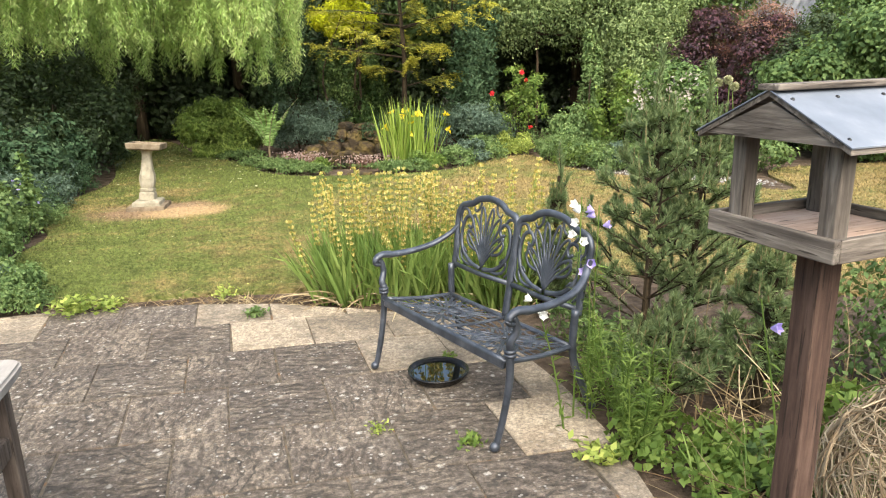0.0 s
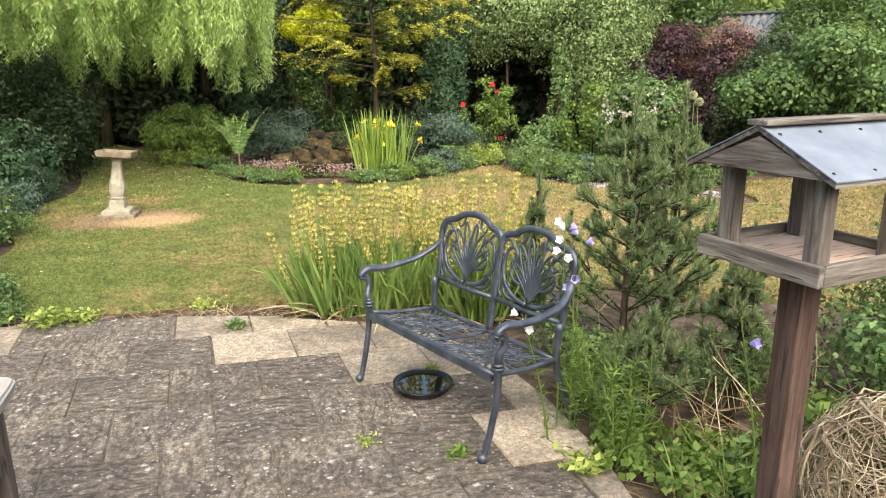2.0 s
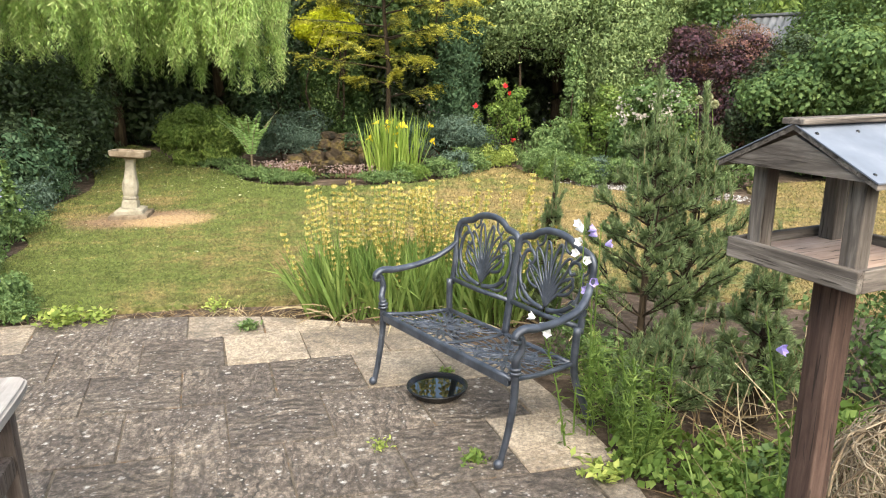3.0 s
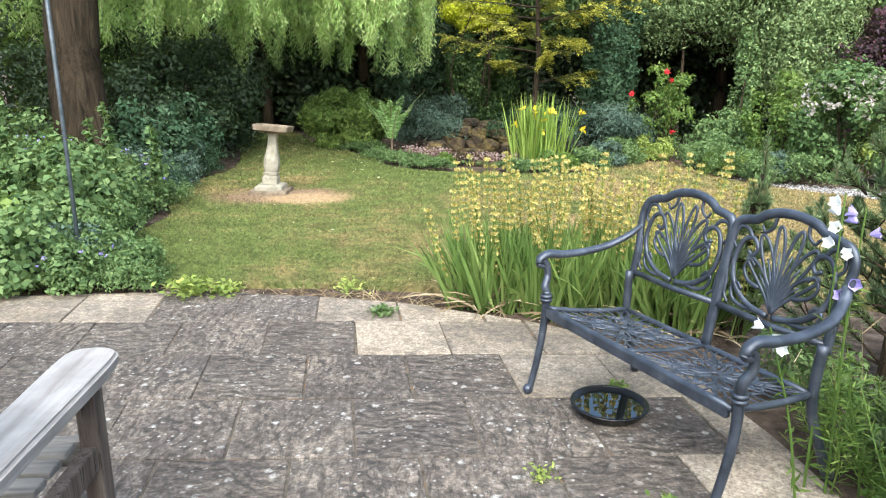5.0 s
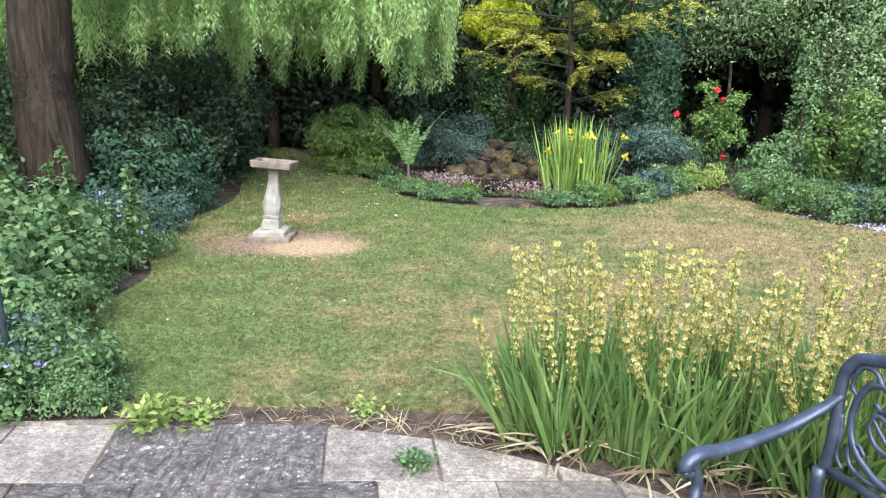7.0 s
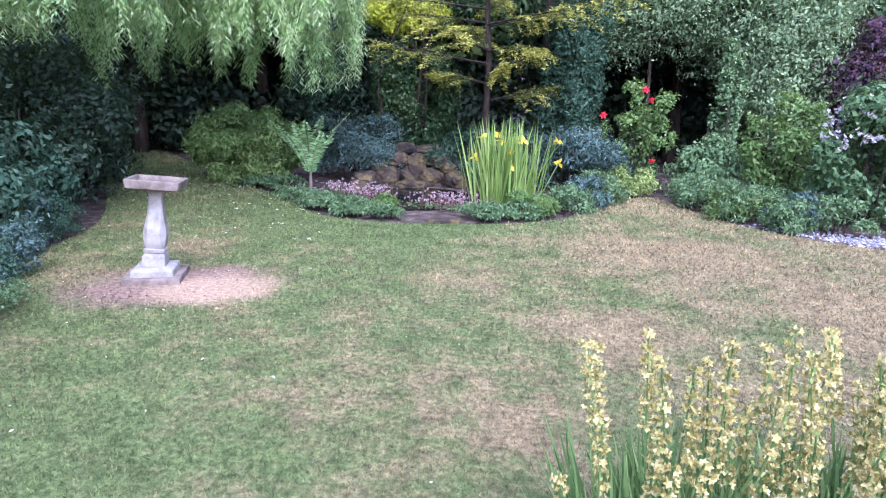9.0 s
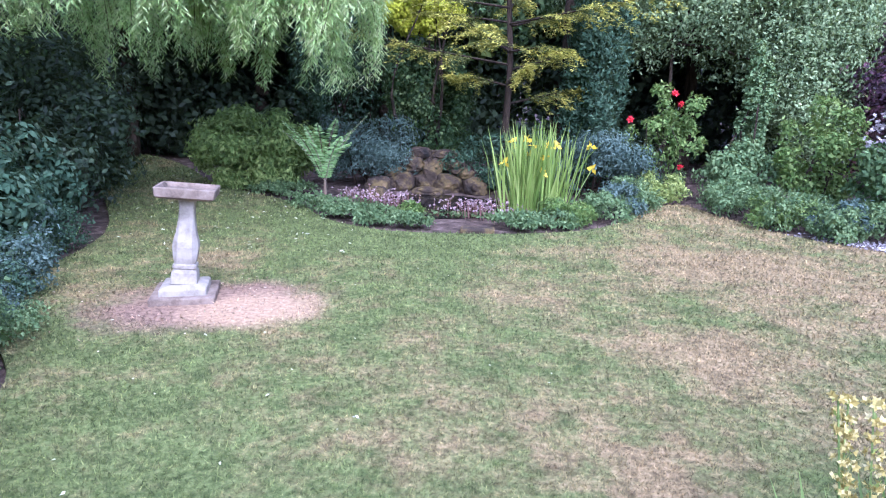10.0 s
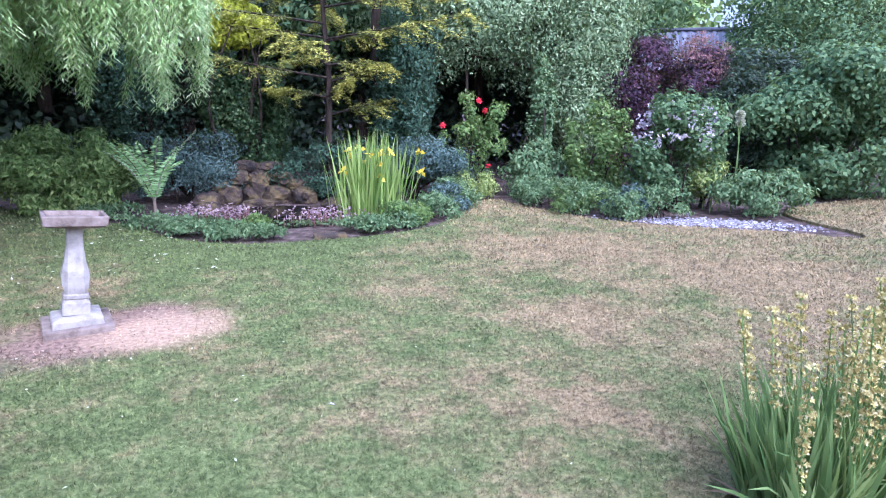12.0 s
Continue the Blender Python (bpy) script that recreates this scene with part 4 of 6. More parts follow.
ws = S("white_rose_bush", "bush with clusters of creamy-white flowers in the gravel bed", (1.75, 11.2), (0.58, 0.52, 0.66), 9000, (0.06, 0.038), "broad", 24, 0.38, 0.78, 9, droop=0.2)
a = ball(64) * (0.55, 0.5, 0.6)
a[:, 2] = np.abs(a[:, 2]) * 0.85 + 0.85
put("flower_clusters", grid_mesh("flower_clusters", flowers(np.repeat(a, 6, 0) + rng.normal(size=(384, 3)) * 0.035, 0.034, 5), 4, M["p_blush"]), ws, "creamy-white flower clusters")
S("smoke_bush", "large dark-purple smoke bush", (3.1, 14.0), (1.15, 1.0, 1.02), 28000, (0.055, 0.036), "purple", 34, 0.38, 1.12, 8, r0=0.03)
S("smoke_bush_plumes", "rust-red feathery plumes on top of a smoke bush", (3.45, 14.0), (0.85, 0.7, 0.55), 4200, (0.045, 0.02), "smoke", 30, 0.3, 1.9, 6, r0=0.02)
S("viburnum", "big rounded shrub with large fresh-green leaves", (4.75, 11.9), (1.35, 1.1, 1.0), 26000, (0.085, 0.05), "broad", 34, 0.36, 1.05, 9, r0=0.03, droop=0.5)
S("viburnum", "big dark leafy shrub at the border's end", (6.7, 9.8), (1.3, 1.2, 1.1), 12000, (0.10, 0.06), "broad", 22, 0.38, 1.0, 8, r0=0.03, droop=0.5)
S("lime_perennial", "low lime-green perennial among the gravel plants", (2.25, 11.3), (0.3, 0.3, 0.35), 1800, (0.07, 0.03), "limey", 12, 0.5, 0.35, 4)
S("low_border_plant", "low dark-green mound at the gravel bed's edge", (2.65, 10.7), (0.5, 0.4, 0.3), 3400, (0.07, 0.03), "bed", 16, 0.42, 0.26, 4)
for x, y, r, m in ((0.15, 11.85, 0.34, "bed"), (0.5, 11.3, 0.36, "fresh"), (0.95, 10.95, 0.3, "blue"), (1.3, 11.4, 0.34, "blue"), (0.25, 12.2, 0.3, "bed"), (0.72, 11.6, 0.36, "bed"), (0.75, 10.75, 0.22, "bed"), (1.25, 10.75, 0.3, "bed"), (0.35, 11.15, 0.22, "bed"), (-0.75, 12.35, 0.26, "limey"), (-1.2, 11.6, 0.26, "blue"), (-0.35, 13.0, 0.3, "bed"), (-0.55, 12.55, 0.24, "limey"), (-1.0, 11.95, 0.32, "bed"), (-1.45, 11.35, 0.32, "bed"), (-1.8, 11.0, 0.26, "fresh")):
    S("edging_plant", "low leafy clump spilling over the lawn's edge", (x, y), (r * rng.uniform(0.95, 1.3), r, rng.uniform(0.13, 0.3)), 2000, (0.048, 0.02), m, 9, 0.42, 0.13, 5, r0=0.006, jitter=0.9, group="edging plants round the beds")
# the dark evergreen bank on the left
for x, y, r, h, m in ((-6.9, 9.4, 0.85, 0.8, "laurel"), (-7.2, 10.7, 0.85, 0.9, "laurel"), (-8.0, 12.2, 0.95, 0.95, "laurel"), (-7.6, 8.7, 0.8, 0.95, "laurel"), (-8.6, 10.2, 1.1, 1.5, "laurel"),
                      (-9.3, 13.6, 1.1, 1.3, "laurel"), (-6.35, 8.2, 0.5, 0.55, "cypress"), (-6.5, 9.1, 0.45, 0.5, "cypress"), (-8.6, 7.6, 1.1, 1.5, "laurel"), (-7.7, 6.0, 1.1, 1.3, "laurel")):
    S("evergreen_shrub", "dense dark evergreen shrub in the shade of the willow", (x, y), (r, r * 0.95, h), int(5200 + 4200 * (r > 0.8)), (0.075, 0.036), m, 22, 0.4, h * 0.85, 7, r0=0.025, group="evergreen shrubs on the left bank")


def fern():
    ob = thing("fern", "upright pale-green fern with arching fronds", "fern", pose(-4.62, 11.95, 0))
    bm, V = bmesh.new(), []
    for k in range(11):
        a = TAU * (k + 0.3) / 11 + rng.normal() * 0.15
        d = np.array([math.cos(a), math.sin(a), 0])
        r, h = rng.uniform(0.4, 0.62), rng.uniform(0.75, 1.05)
        p = spline([(0, 0, 0.2), d * r * 0.45 + (0, 0, h * 0.66), d * r + (0, 0, h * rng.uniform(0.85, 1.0))], 20)
        sweep(bm, p, np.linspace(0.007, 0.002, len(p)), 4)
        side = np.array([-d[1], d[0], 0])
        for s in (-1, 1):
            f = np.linspace(0, 1, len(p))
            D = side * s + np.gradient(p, axis=0) * 8 + rng.normal(size=p.shape) * 0.1
            V.append(leaves(p[3:], D[3:], (0.14 * (1 - f) ** 0.7 * (0.4 + f) + 0.012)[3:], 0.022, up=d * 0.5 + (0, 0, 0.8)))
    sweep(bm, [(0, 0, -0.03), (0, 0, 0.3)], [0.022, 0.014], 6)
    part("stalks", bm, M["twig"], ob)
    put("fronds", grid_mesh("fronds", np.concatenate(V), 4, M["fern"]), ob)


fern()


# ---- the pond ----
def rock(label, x, y, z, sx, sy, sz, seed):
    bm = bmesh.new()
    bmesh.ops.create_icosphere(bm, subdivisions=3, radius=1.0)
    for v in bm.verts:
        n = v.co.normalized()
        f = 1 + 0.30 * noise.noise(n * 1.6 + Vector((seed, 0, 0))) + 0.14 * noise.noise(n * 3.5 + Vector((0, seed, 0))) + 0.05 * noise.noise(n * 9 + Vector((0, 0, seed)))
        q = n * f
        v.co = Vector((max(-0.98, min(0.98, q.x)) * sx, max(-0.95, min(0.95, q.y)) * sy, max(-0.85, min(0.9, q.z)) * sz))
    me = bpy.data.meshes.new("rock")
    bm.to_mesh(me), bm.free()
    me.materials.append(M["rock"])
    ob = new("rock", me)
    ob.matrix_world = pose(x, y, z, 0, 0, seed * 47)
    tagged(ob, label, "rock", "rocks round the pond")


rocks = ((-3.82, 13.0, 0.06, 0.20, 0.17, 0.15), (-3.52, 13.08, 0.05, 0.17, 0.16, 0.16), (-3.22, 12.98, 0.05, 0.20, 0.17, 0.15), (-3.72, 13.1, 0.29, 0.17, 0.15, 0.11), (-3.42, 13.15, 0.28, 0.17, 0.15, 0.10),
         (-3.12, 13.1, 0.27, 0.19, 0.15, 0.09), (-3.62, 13.2, 0.44, 0.15, 0.13, 0.08), (-3.28, 13.22, 0.43, 0.2, 0.14, 0.06), (-4.1, 12.72, 0.04, 0.22, 0.16, 0.13), (-2.85, 12.85, 0.05, 0.17, 0.15, 0.13),
         (-3.45, 12.7, -0.01, 0.2, 0.12, 0.07), (-4.05, 12.3, 0.0, 0.17, 0.13, 0.1), (-3.4, 13.4, 0.16, 0.45, 0.18, 0.3), (-2.5, 12.4, 0.0, 0.17, 0.13, 0.09), (-3.95, 12.95, 0.22, 0.12, 0.1, 0.08), (-2.95, 13.0, 0.2, 0.13, 0.11, 0.08))
for i, (x, y, z, a, b, c) in enumerate(rocks):
    rock("brown mossy boulder stacked behind the pond", x, y, z, a * 1.08, b * 1.08, c * 1.1, i + 1.3)
oval = [(-3.3 + 0.85 * math.cos(t) * (1 + 0.12 * math.sin(3 * t)), 11.85 + 0.75 * math.sin(t)) for t in np.linspace(0, TAU, 40, endpoint=False)]
tagged(flat_poly("pond", oval, -0.02, M["water"]), "small still pond with dark water", "pond", kind="structure")
for x, y, w, d in ((-2.72, 10.55, 0.34, 0.16),):
    bm = box(-w / 2, w / 2, -d / 2, d / 2, -0.04, 0.015, 0.015)
    ob = part("edging_stone", bm, M["rock"], None)
    ob.matrix_world = pose(x, y, 0, 0, 0, rng.uniform(-15, 15))
    tagged(ob, "flat grey edging stone at the front of the pond", "stone", "edging stones at the pond")


def saxifrage(x, y, w, d, n):
    ob = thing("pink_saxifrage", "drift of tiny pale-pink flowers on red-brown stalks", "flower", pose(x, y, 0), "pink drifts at the pond")
    P = np.column_stack([rng.normal(size=n) * w, rng.normal(size=n) * d, rng.uniform(0.05, 0.17, n)])
    put("flower_heads", grid_mesh("flower_heads", flowers(P, 0.022, 4), 4, M["p_pink"]), ob, "tiny pale-pink flowers")
    Q = np.column_stack([rng.normal(size=n) * w * 1.1, rng.normal(size=n) * d * 1.1, np.zeros(n)])
    put("leaves", grid_mesh("leaves", leaves(Q, rng.normal(size=(n, 3)) * (1, 1, 0.4) + (0, 0, 0.5), 0.06, 0.035), 4, M["bed"]), ob)
    bm = bmesh.new()
    for p in P[:: max(1, n // 70)]:
        sweep(bm, [(p[0], p[1], -0.03), p], 0.0025, 3)
    part("stalks", bm, M["smoke"], ob)


saxifrage(-4.1, 11.7, 0.2, 0.12, 150)
saxifrage(-2.75, 11.25, 0.25, 0.08, 200)
saxifrage(-3.7, 11.45, 0.12, 0.08, 90)
for x, y, r in ((-4.45, 11.35, 0.28), (-4.1, 10.95, 0.26), (-3.75, 10.75, 0.22), (-3.5, 11.1, 0.18), (-2.3, 10.85, 0.24), (-5.0, 12.0, 0.25), (-3.35, 10.58, 0.16), (-2.3, 10.62, 0.12), (-1.95, 10.82, 0.2), (-3.75, 10.6, 0.18), (-4.2, 10.95, 0.18), (-5.35, 12.15, 0.24)):
    S("edging_plant", "low bright-green clump at the pond's edge", (x, y), (r * rng.uniform(1.0, 1.5), r * 0.85, rng.uniform(0.05, 0.11)), 900, (0.05, 0.022), ("fresh", "bed", "bed")[int(rng.integers(0, 3))], 8, 0.45, 0.07, 4, r0=0.005, jitter=0.9, group="edging plants round the beds")


def flag_iris():
    ob = thing("yellow_flag_iris", "tall clump of yellow flag iris with sword leaves", "iris", pose(-2.15, 11.45, 0))
    n = 260
    P = np.column_stack([rng.normal(size=n) * 0.15, rng.normal(size=n) * 0.12, np.full(n, -0.03)])
    D = np.column_stack([P[:, 0] * 0.35 + rng.normal(size=n) * 0.08, P[:, 1] * 0.35 + rng.normal(size=n) * 0.07, np.full(n, 1.0)])
    L = rng.uniform(0.6, 1.12, n)
    q, tips, _ = blades(P, D, L, rng.uniform(0.016, 0.027, n), rng.choice([0.03, 0.08, 0.25], n, p=[0.55, 0.35, 0.1]))
    put("leaves", strip_mesh("leaves", q, 4, M["iris"]), ob)
    F = np.column_stack([rng.normal(size=14) * 0.24, rng.normal(size=14) * 0.18, rng.uniform(0.5, 0.85, 14)])
    for f in F:
        put("flower_head", grid_mesh("flower_head", np.concatenate([flowers(f[None], 0.075, 3, 0.2), flowers(f[None], 0.05, 3, 1.2)]), 4, M["p_yellow"]), ob, "yellow iris flower")
    bm = bmesh.new()
    for f in F:
        sweep(bm, [(f[0] * 0.6, f[1] * 0.6, 0), f], 0.005, 4)
    part("flower_stalks", bm, M["sword"], ob)


flag_iris()


def rose():
    ob = thing("rose_bush", "leggy rose bush with red blooms", "rose", pose(-0.55, 12.85, 0))
    part("canes", stems(0.05, (0.35, 0.3, 0.6), 12, 0.012, (0, 0, 0.75)), M["bark"], ob)
    V = [crown((0.46, 0.36, 0.38), 1300, 0.055, 0.034, 11, 0.27, at=(0.1, 0, 1.12), jitter=0.8), crown((0.3, 0.26, 0.3), 450, 0.055, 0.034, 7, 0.3, at=(0.3, 0, 0.75), jitter=0.8), crown((0.32, 0.3, 0.4), 700, 0.06, 0.035, 12, 0.4, at=(0, 0, 0.6)), crown((0.1, 0.1, 0.2), 160, 0.06, 0.035, 6, 0.5, at=(-0.38, 0, 0.75))]
    put("foliage", grid_mesh("foliage", np.concatenate(V), 4, M["fresh"]), ob)
    B = np.array([(-0.38, -0.03, 0.99), (0.27, -0.12, 0.42), (0.12, -0.1, 1.32), (0.2, -0.15, 1.2)])
    for b in B:
        b = b[None]
        V = [flowers(b, 0.058, 6, 0.5, (0, -0.7, 0.4)), flowers(b, 0.045, 6, 1.0, (0, -0.7, 0.4)), flowers(b, 0.04, 5, 2.0, (0, -0.7, 0.4))]
        put("bloom", grid_mesh("bloom", np.concatenate(V), 4, M["p_red"]), ob, "red rose bloom")


rose()


def alliums():
    for i, (x, y, h) in enumerate(((2.12, 10.95, 1.02), (2.32, 11.05, 1.16), (2.42, 10.95, 1.2), (2.55, 11.1, 1.1), (2.18, 11.2, 1.26))):
        ob = thing("allium", "round pale-green allium seed head on a tall stalk", "allium", pose(x, y, 0), "alliums in the gravel bed")
        part("stalk", tube(spline([(0, 0, -0.03), (0.02, 0, h * 0.5), (rng.normal() * 0.03, 0, h)], 5), 0.006, 5), M["sword"], ob)
        d = ball(420)
        put("seed_head", grid_mesh("seed_head", leaves(d * 0.02 + (0, 0, h), d, 0.05, 0.012), 4, M["p_allium"]), ob)


alliums()


def pebbles():
    n = 1000
    c = np.array([(1.75, 10.35)]) + np.column_stack([rng.normal(size=n) * 0.5, rng.normal(size=n) * 0.17])
    c[:, 1] -= (c[:, 0] - 1.75) * 0.45
    V = []
    s = rng.uniform(0.012, 0.028, n)[:, None]
    for a, b in ((0, 1), (1, 2), (2, 3), (3, 0)):
        e = [np.array(v) for v in ((1, 0), (0, 1), (-1, 0), (0, -1))]
        base = np.column_stack([c, np.full(n, -0.03)])
        V.append(np.stack([base + np.column_stack([e[a][0] * s, e[a][1] * s, 0 * s]), base + np.column_stack([e[b][0] * s, e[b][1] * s, 0 * s]),
                           base + np.column_stack([e[b][0] * s * 0.45, e[b][1] * s * 0.45, s * 0.6]), base + np.column_stack([e[a][0] * s * 0.45, e[a][1] * s * 0.45, s * 0.6])], 1))
    tagged(put("gravel", grid_mesh("gravel", np.concatenate(V), 4, M["gravel"])), "pale grey pebbles along the bed's edge", "gravel", kind="stuff")


pebbles()

# ---- the bird bath ----
def bird_bath():
    ob = thing("bird_bath", "square pale cast-stone bird bath on a baluster", "bird bath", pose(-4.585, 8.09, -0.028, 0, 0, 17))
    part("foot_slab", box(-0.205, 0.205, -0.205, 0.205, -0.03, 0.072, 0.008), M["stone_rim"], ob, "grey weathered foot slab")
    part("plinth", loft([(0.070, 0.15, 0.04), (0.11, 0.148, 0.04), (0.118, 0.14, 0.05), (0.13, 0.10, 0.08)]), M["stone"], ob)
    # the baluster and basin have settled out of plumb
    tilt = Matrix.Translation((0, 0, 0.128)) @ Matrix.Rotation(radians(5.0), 4, "Y") @ Matrix.Rotation(radians(-3.0), 4, "X") @ Matrix.Translation((0, 0, -0.128))
    bm = loft([(0.128, 0.085, 0.1), (0.20, 0.08, 0.12), (0.225, 0.068, 0.2), (0.232, 0.075, 0.2), (0.252, 0.075, 0.2), (0.26, 0.064, 0.25),
                           (0.30, 0.074, 0.35), (0.37, 0.082, 0.45), (0.41, 0.078, 0.42), (0.47, 0.062, 0.3), (0.56, 0.05, 0.2), (0.64, 0.047, 0.16), (0.675, 0.052, 0.15), (0.69, 0.066, 0.12), (0.70, 0.09, 0.1)])
    bmesh.ops.transform(bm, matrix=tilt, verts=bm.verts)
    part("baluster", bm, M["stone"], ob)
    bm = loft([(0.69, 0.105, 0.06), (0.70, 0.16, 0.05), (0.712, 0.180, 0.04), (0.766, 0.187, 0.03), (0.772, 0.184, 0.03), (0.772, 0.166, 0.03), (0.762, 0.160, 0.04), (0.745, 0.152, 0.06), (0.740, 0.10, 0.2)])
    bmesh.ops.transform(bm, matrix=tilt, verts=bm.verts)
    part("basin", bm, M["stone_rim"], ob, "shallow square basin with a sandy rim")


bird_bath()


# ---- the cast metal bench ----
def bench():
    ob = thing("garden_bench", "dark-grey cast-metal two-seat bench with scrolled lattice back", "bench", pose(-0.640, 3.674, 0, 0, 0, -47.7))
    hw = 0.5
    for s in (-1, 1):
        leg = spline([(s * hw, -0.012, 0.012), (s * hw, 0.0, 0.035), (s * (hw + 0.004), 0.03, 0.14), (s * (hw + 0.008), 0.058, 0.28), (s * (hw + 0.006), 0.066, 0.40), (s * (hw + 0.006), 0.066, 0.45)], 6)
        fl = part("front_leg", tube(leg, np.r_[0.014, np.linspace(0.0135, 0.0185, len(leg) - 1)], 10), M["cast"], ob, "", True)
        bm = bmesh.new()
        bmesh.ops.create_uvsphere(bm, u_segments=12, v_segments=8, radius=0.022, matrix=Matrix.Translation((s * hw, -0.012, 0.021)))
        part("foot", bm, M["cast"], fl, "", True)
        for zc in (0.405, 0.422):
            part("collar", tube([(s * (hw + 0.006), 0.066, zc), (s * (hw + 0.006), 0.066, zc + 0.012)], 0.025, 12), M["cast"], fl, "", True)
        rear = spline([(s * 0.485, 0.56, 0.012), (s * 0.475, 0.52, 0.12), (s * 0.462, 0.475, 0.24), (s * 0.46, 0.462, 0.34), (s * 0.466, 0.468, 0.50)], 6)
        bl = part("back_leg", tube(rear, 0.0175, 10), M["cast"], ob, "", True)
        bm = bmesh.new()
        bmesh.ops.create_uvsphere(bm, u_segments=12, v_segments=8, radius=0.021, matrix=Matrix.Translation((s * 0.485, 0.565, 0.02)))
        part("foot", bm, M["cast"], bl, "", True)
        arm = spline([(s * 0.475, 0.53, 0.70), (s * 0.50, 0.485, 0.655), (s * 0.525, 0.40, 0.612), (s * 0.535, 0.28, 0.592), (s * 0.535, 0.16, 0.592), (s * 0.532, 0.085, 0.602), (s * 0.53, 0.045, 0.588), (s * 0.53, 0.038, 0.562), (s * 0.53, 0.062, 0.552)], 7)
        part("armrest", tube(arm, np.r_[np.linspace(0.017, 0.022, 30), np.linspace(0.025, 0.014, len(arm) - 30)], 10, 0.75), M["cast"], ob, "", True)
        brace = spline([(s * (hw + 0.006), 0.066, 0.44), (s * (hw + 0.012), 0.062, 0.47), (s * (hw + 0.026), 0.082, 0.515), (s * (hw + 0.03), 0.072, 0.565), (s * (hw + 0.03), 0.058, 0.58)], 6)
        part("arm_support", tube(brace, np.linspace(0.018, 0.014, len(brace)), 10), M["cast"], ob, "", True)

    # seat: rim, middle rail and a pierced pattern of leaves
    y0s, y1s = 0.06, 0.455

    def seat(x, y):
        t = (y - y0s) / (y1s - y0s)
        return np.array([x, y, 0.378 - 0.05 * t - 0.010 * math.sin(math.pi * t)])

    rim = [(-hw + 0.008, y0s), (hw - 0.008, y0s), (hw - 0.045, y1s), (-hw + 0.045, y1s), (-hw + 0.008, y0s)]
    bm = bmesh.new()
    for (xa, ya), (xb, yb) in zip(rim, rim[1:]):
        sweep(bm, [seat(xa + (xb - xa) * t, ya + (yb - ya) * t) for t in np.linspace(0, 1, 9)], 0.013, 8, 0.9)
    part("seat_rim", bm, M["cast"], ob, "", True)
    part("front_rail", box(-hw + 0.02, hw - 0.02, y0s - 0.013, y0s + 0.009, 0.342, 0.384, 0.006), M["cast"], ob)
    for s in (-1, 1):
        bm = bmesh.new()
        cx, cy = s * 0.236, (y0s + y1s) / 2
        hx, hy = 0.228, (y1s - y0s) / 2 - 0.006
        sweep(bm, [seat(0.004 * s, y) for y in np.linspace(y0s, y1s, 7)], 0.010, 6, 0.6)

        def vein(p, q, bow, r0):
            p, q = np.array(p), np.array(q)
            n = np.array([-(q - p)[1], (q - p)[0]]) * bow
            sweep(bm, [seat(*(p + (q - p) * t + n * math.sin(math.pi * t))) for t in np.linspace(0, 1, 8)], np.linspace(r0, r0 * 0.75, 8), 5, 0.45)

        # a star of pointed leaves at the middle, veins bowing out of it to the rim
        for k in range(8):
            a = TAU * (k + 0.5) / 8
            d, n = np.array([math.cos(a), math.sin(a)]), np.array([-math.sin(a), math.cos(a)])
            loop = [seat(*(np.array([cx, cy]) + d * (0.02 + 0.115 * (0.5 - 0.5 * math.cos(t))) + n * 0.030 * math.sin(t))) for t in np.linspace(0, TAU, 17)]
            sweep(bm, loop, 0.0085, 5, 0.45)
            vein((cx + d[0] * 0.03, cy + d[1] * 0.03), (cx + d[0] * 0.12, cy + d[1] * 0.12), 0.0, 0.0055)
        for sx in (-1, 1):
            for i, f in enumerate(np.linspace(-0.95, 0.95, 9)):
                vein((cx + sx * (0.06 + 0.05 * (1 - abs(f))), cy + f * 0.07), (cx + sx * hx, cy + f * hy * 1.03), 0.10 * (1 if f * sx > 0 else -1), 0.0068)
            for sy in (-1, 1):
                for f in np.linspace(0.12, 0.9, 5):
                    vein((cx + sx * f * 0.09, cy + sy * 0.075), (cx + sx * f * hx, cy + sy * hy), 0.12 * sx * -sy, 0.0068)
        for k in range(12):
            a = TAU * k / 12
            b = a + TAU / 12
            ex, ey = 0.155, 0.135
            vein((cx + ex * math.cos(a), cy + ey * math.sin(a)), (cx + ex * math.cos(b), cy + ey * math.sin(b)), -0.25, 0.007)
        part("seat_lattice", bm, M["cast"], ob, "pierced leaf-pattern seat panel", True)

    # back: two shouldered frames side by side, with a fan of lily stems and scrolls in each
    def back(x, h):
        return np.array([x, 0.458 + 0.10 * (h - 0.33) / 0.54, h])

    for s in (-1, 1):
        a, b = s * 0.004, s * 0.466
        m, w = (a + b) / 2, abs(b - a) / 2

        def at(u, h):
            return back(m + s * u * w, h)

        frame_line = spline([at(-1.0, 0.33), at(-1.0, 0.50), at(-1.0, 0.70), at(-1.0, 0.775), at(-0.93, 0.812), at(-0.78, 0.825), at(-0.62, 0.832), at(-0.46, 0.856), at(-0.2, 0.872), at(0.1, 0.872), at(0.38, 0.858),
                             at(0.58, 0.832), at(0.78, 0.822), at(0.96, 0.806), at(1.06, 0.765), at(1.06, 0.70), at(1.0, 0.60), at(1.0, 0.47)], 6)
        part("back_frame", tube(frame_line, 0.0175, 10, 0.8, (0, 1, 0)), M["cast"], ob, "", True)
        part("back_rail", tube([at(-0.98, 0.495), at(0, 0.488), at(0.98, 0.495)], 0.013, 8), M["cast"], ob, "", True)
        bm = bmesh.new()
        foot = 0.53
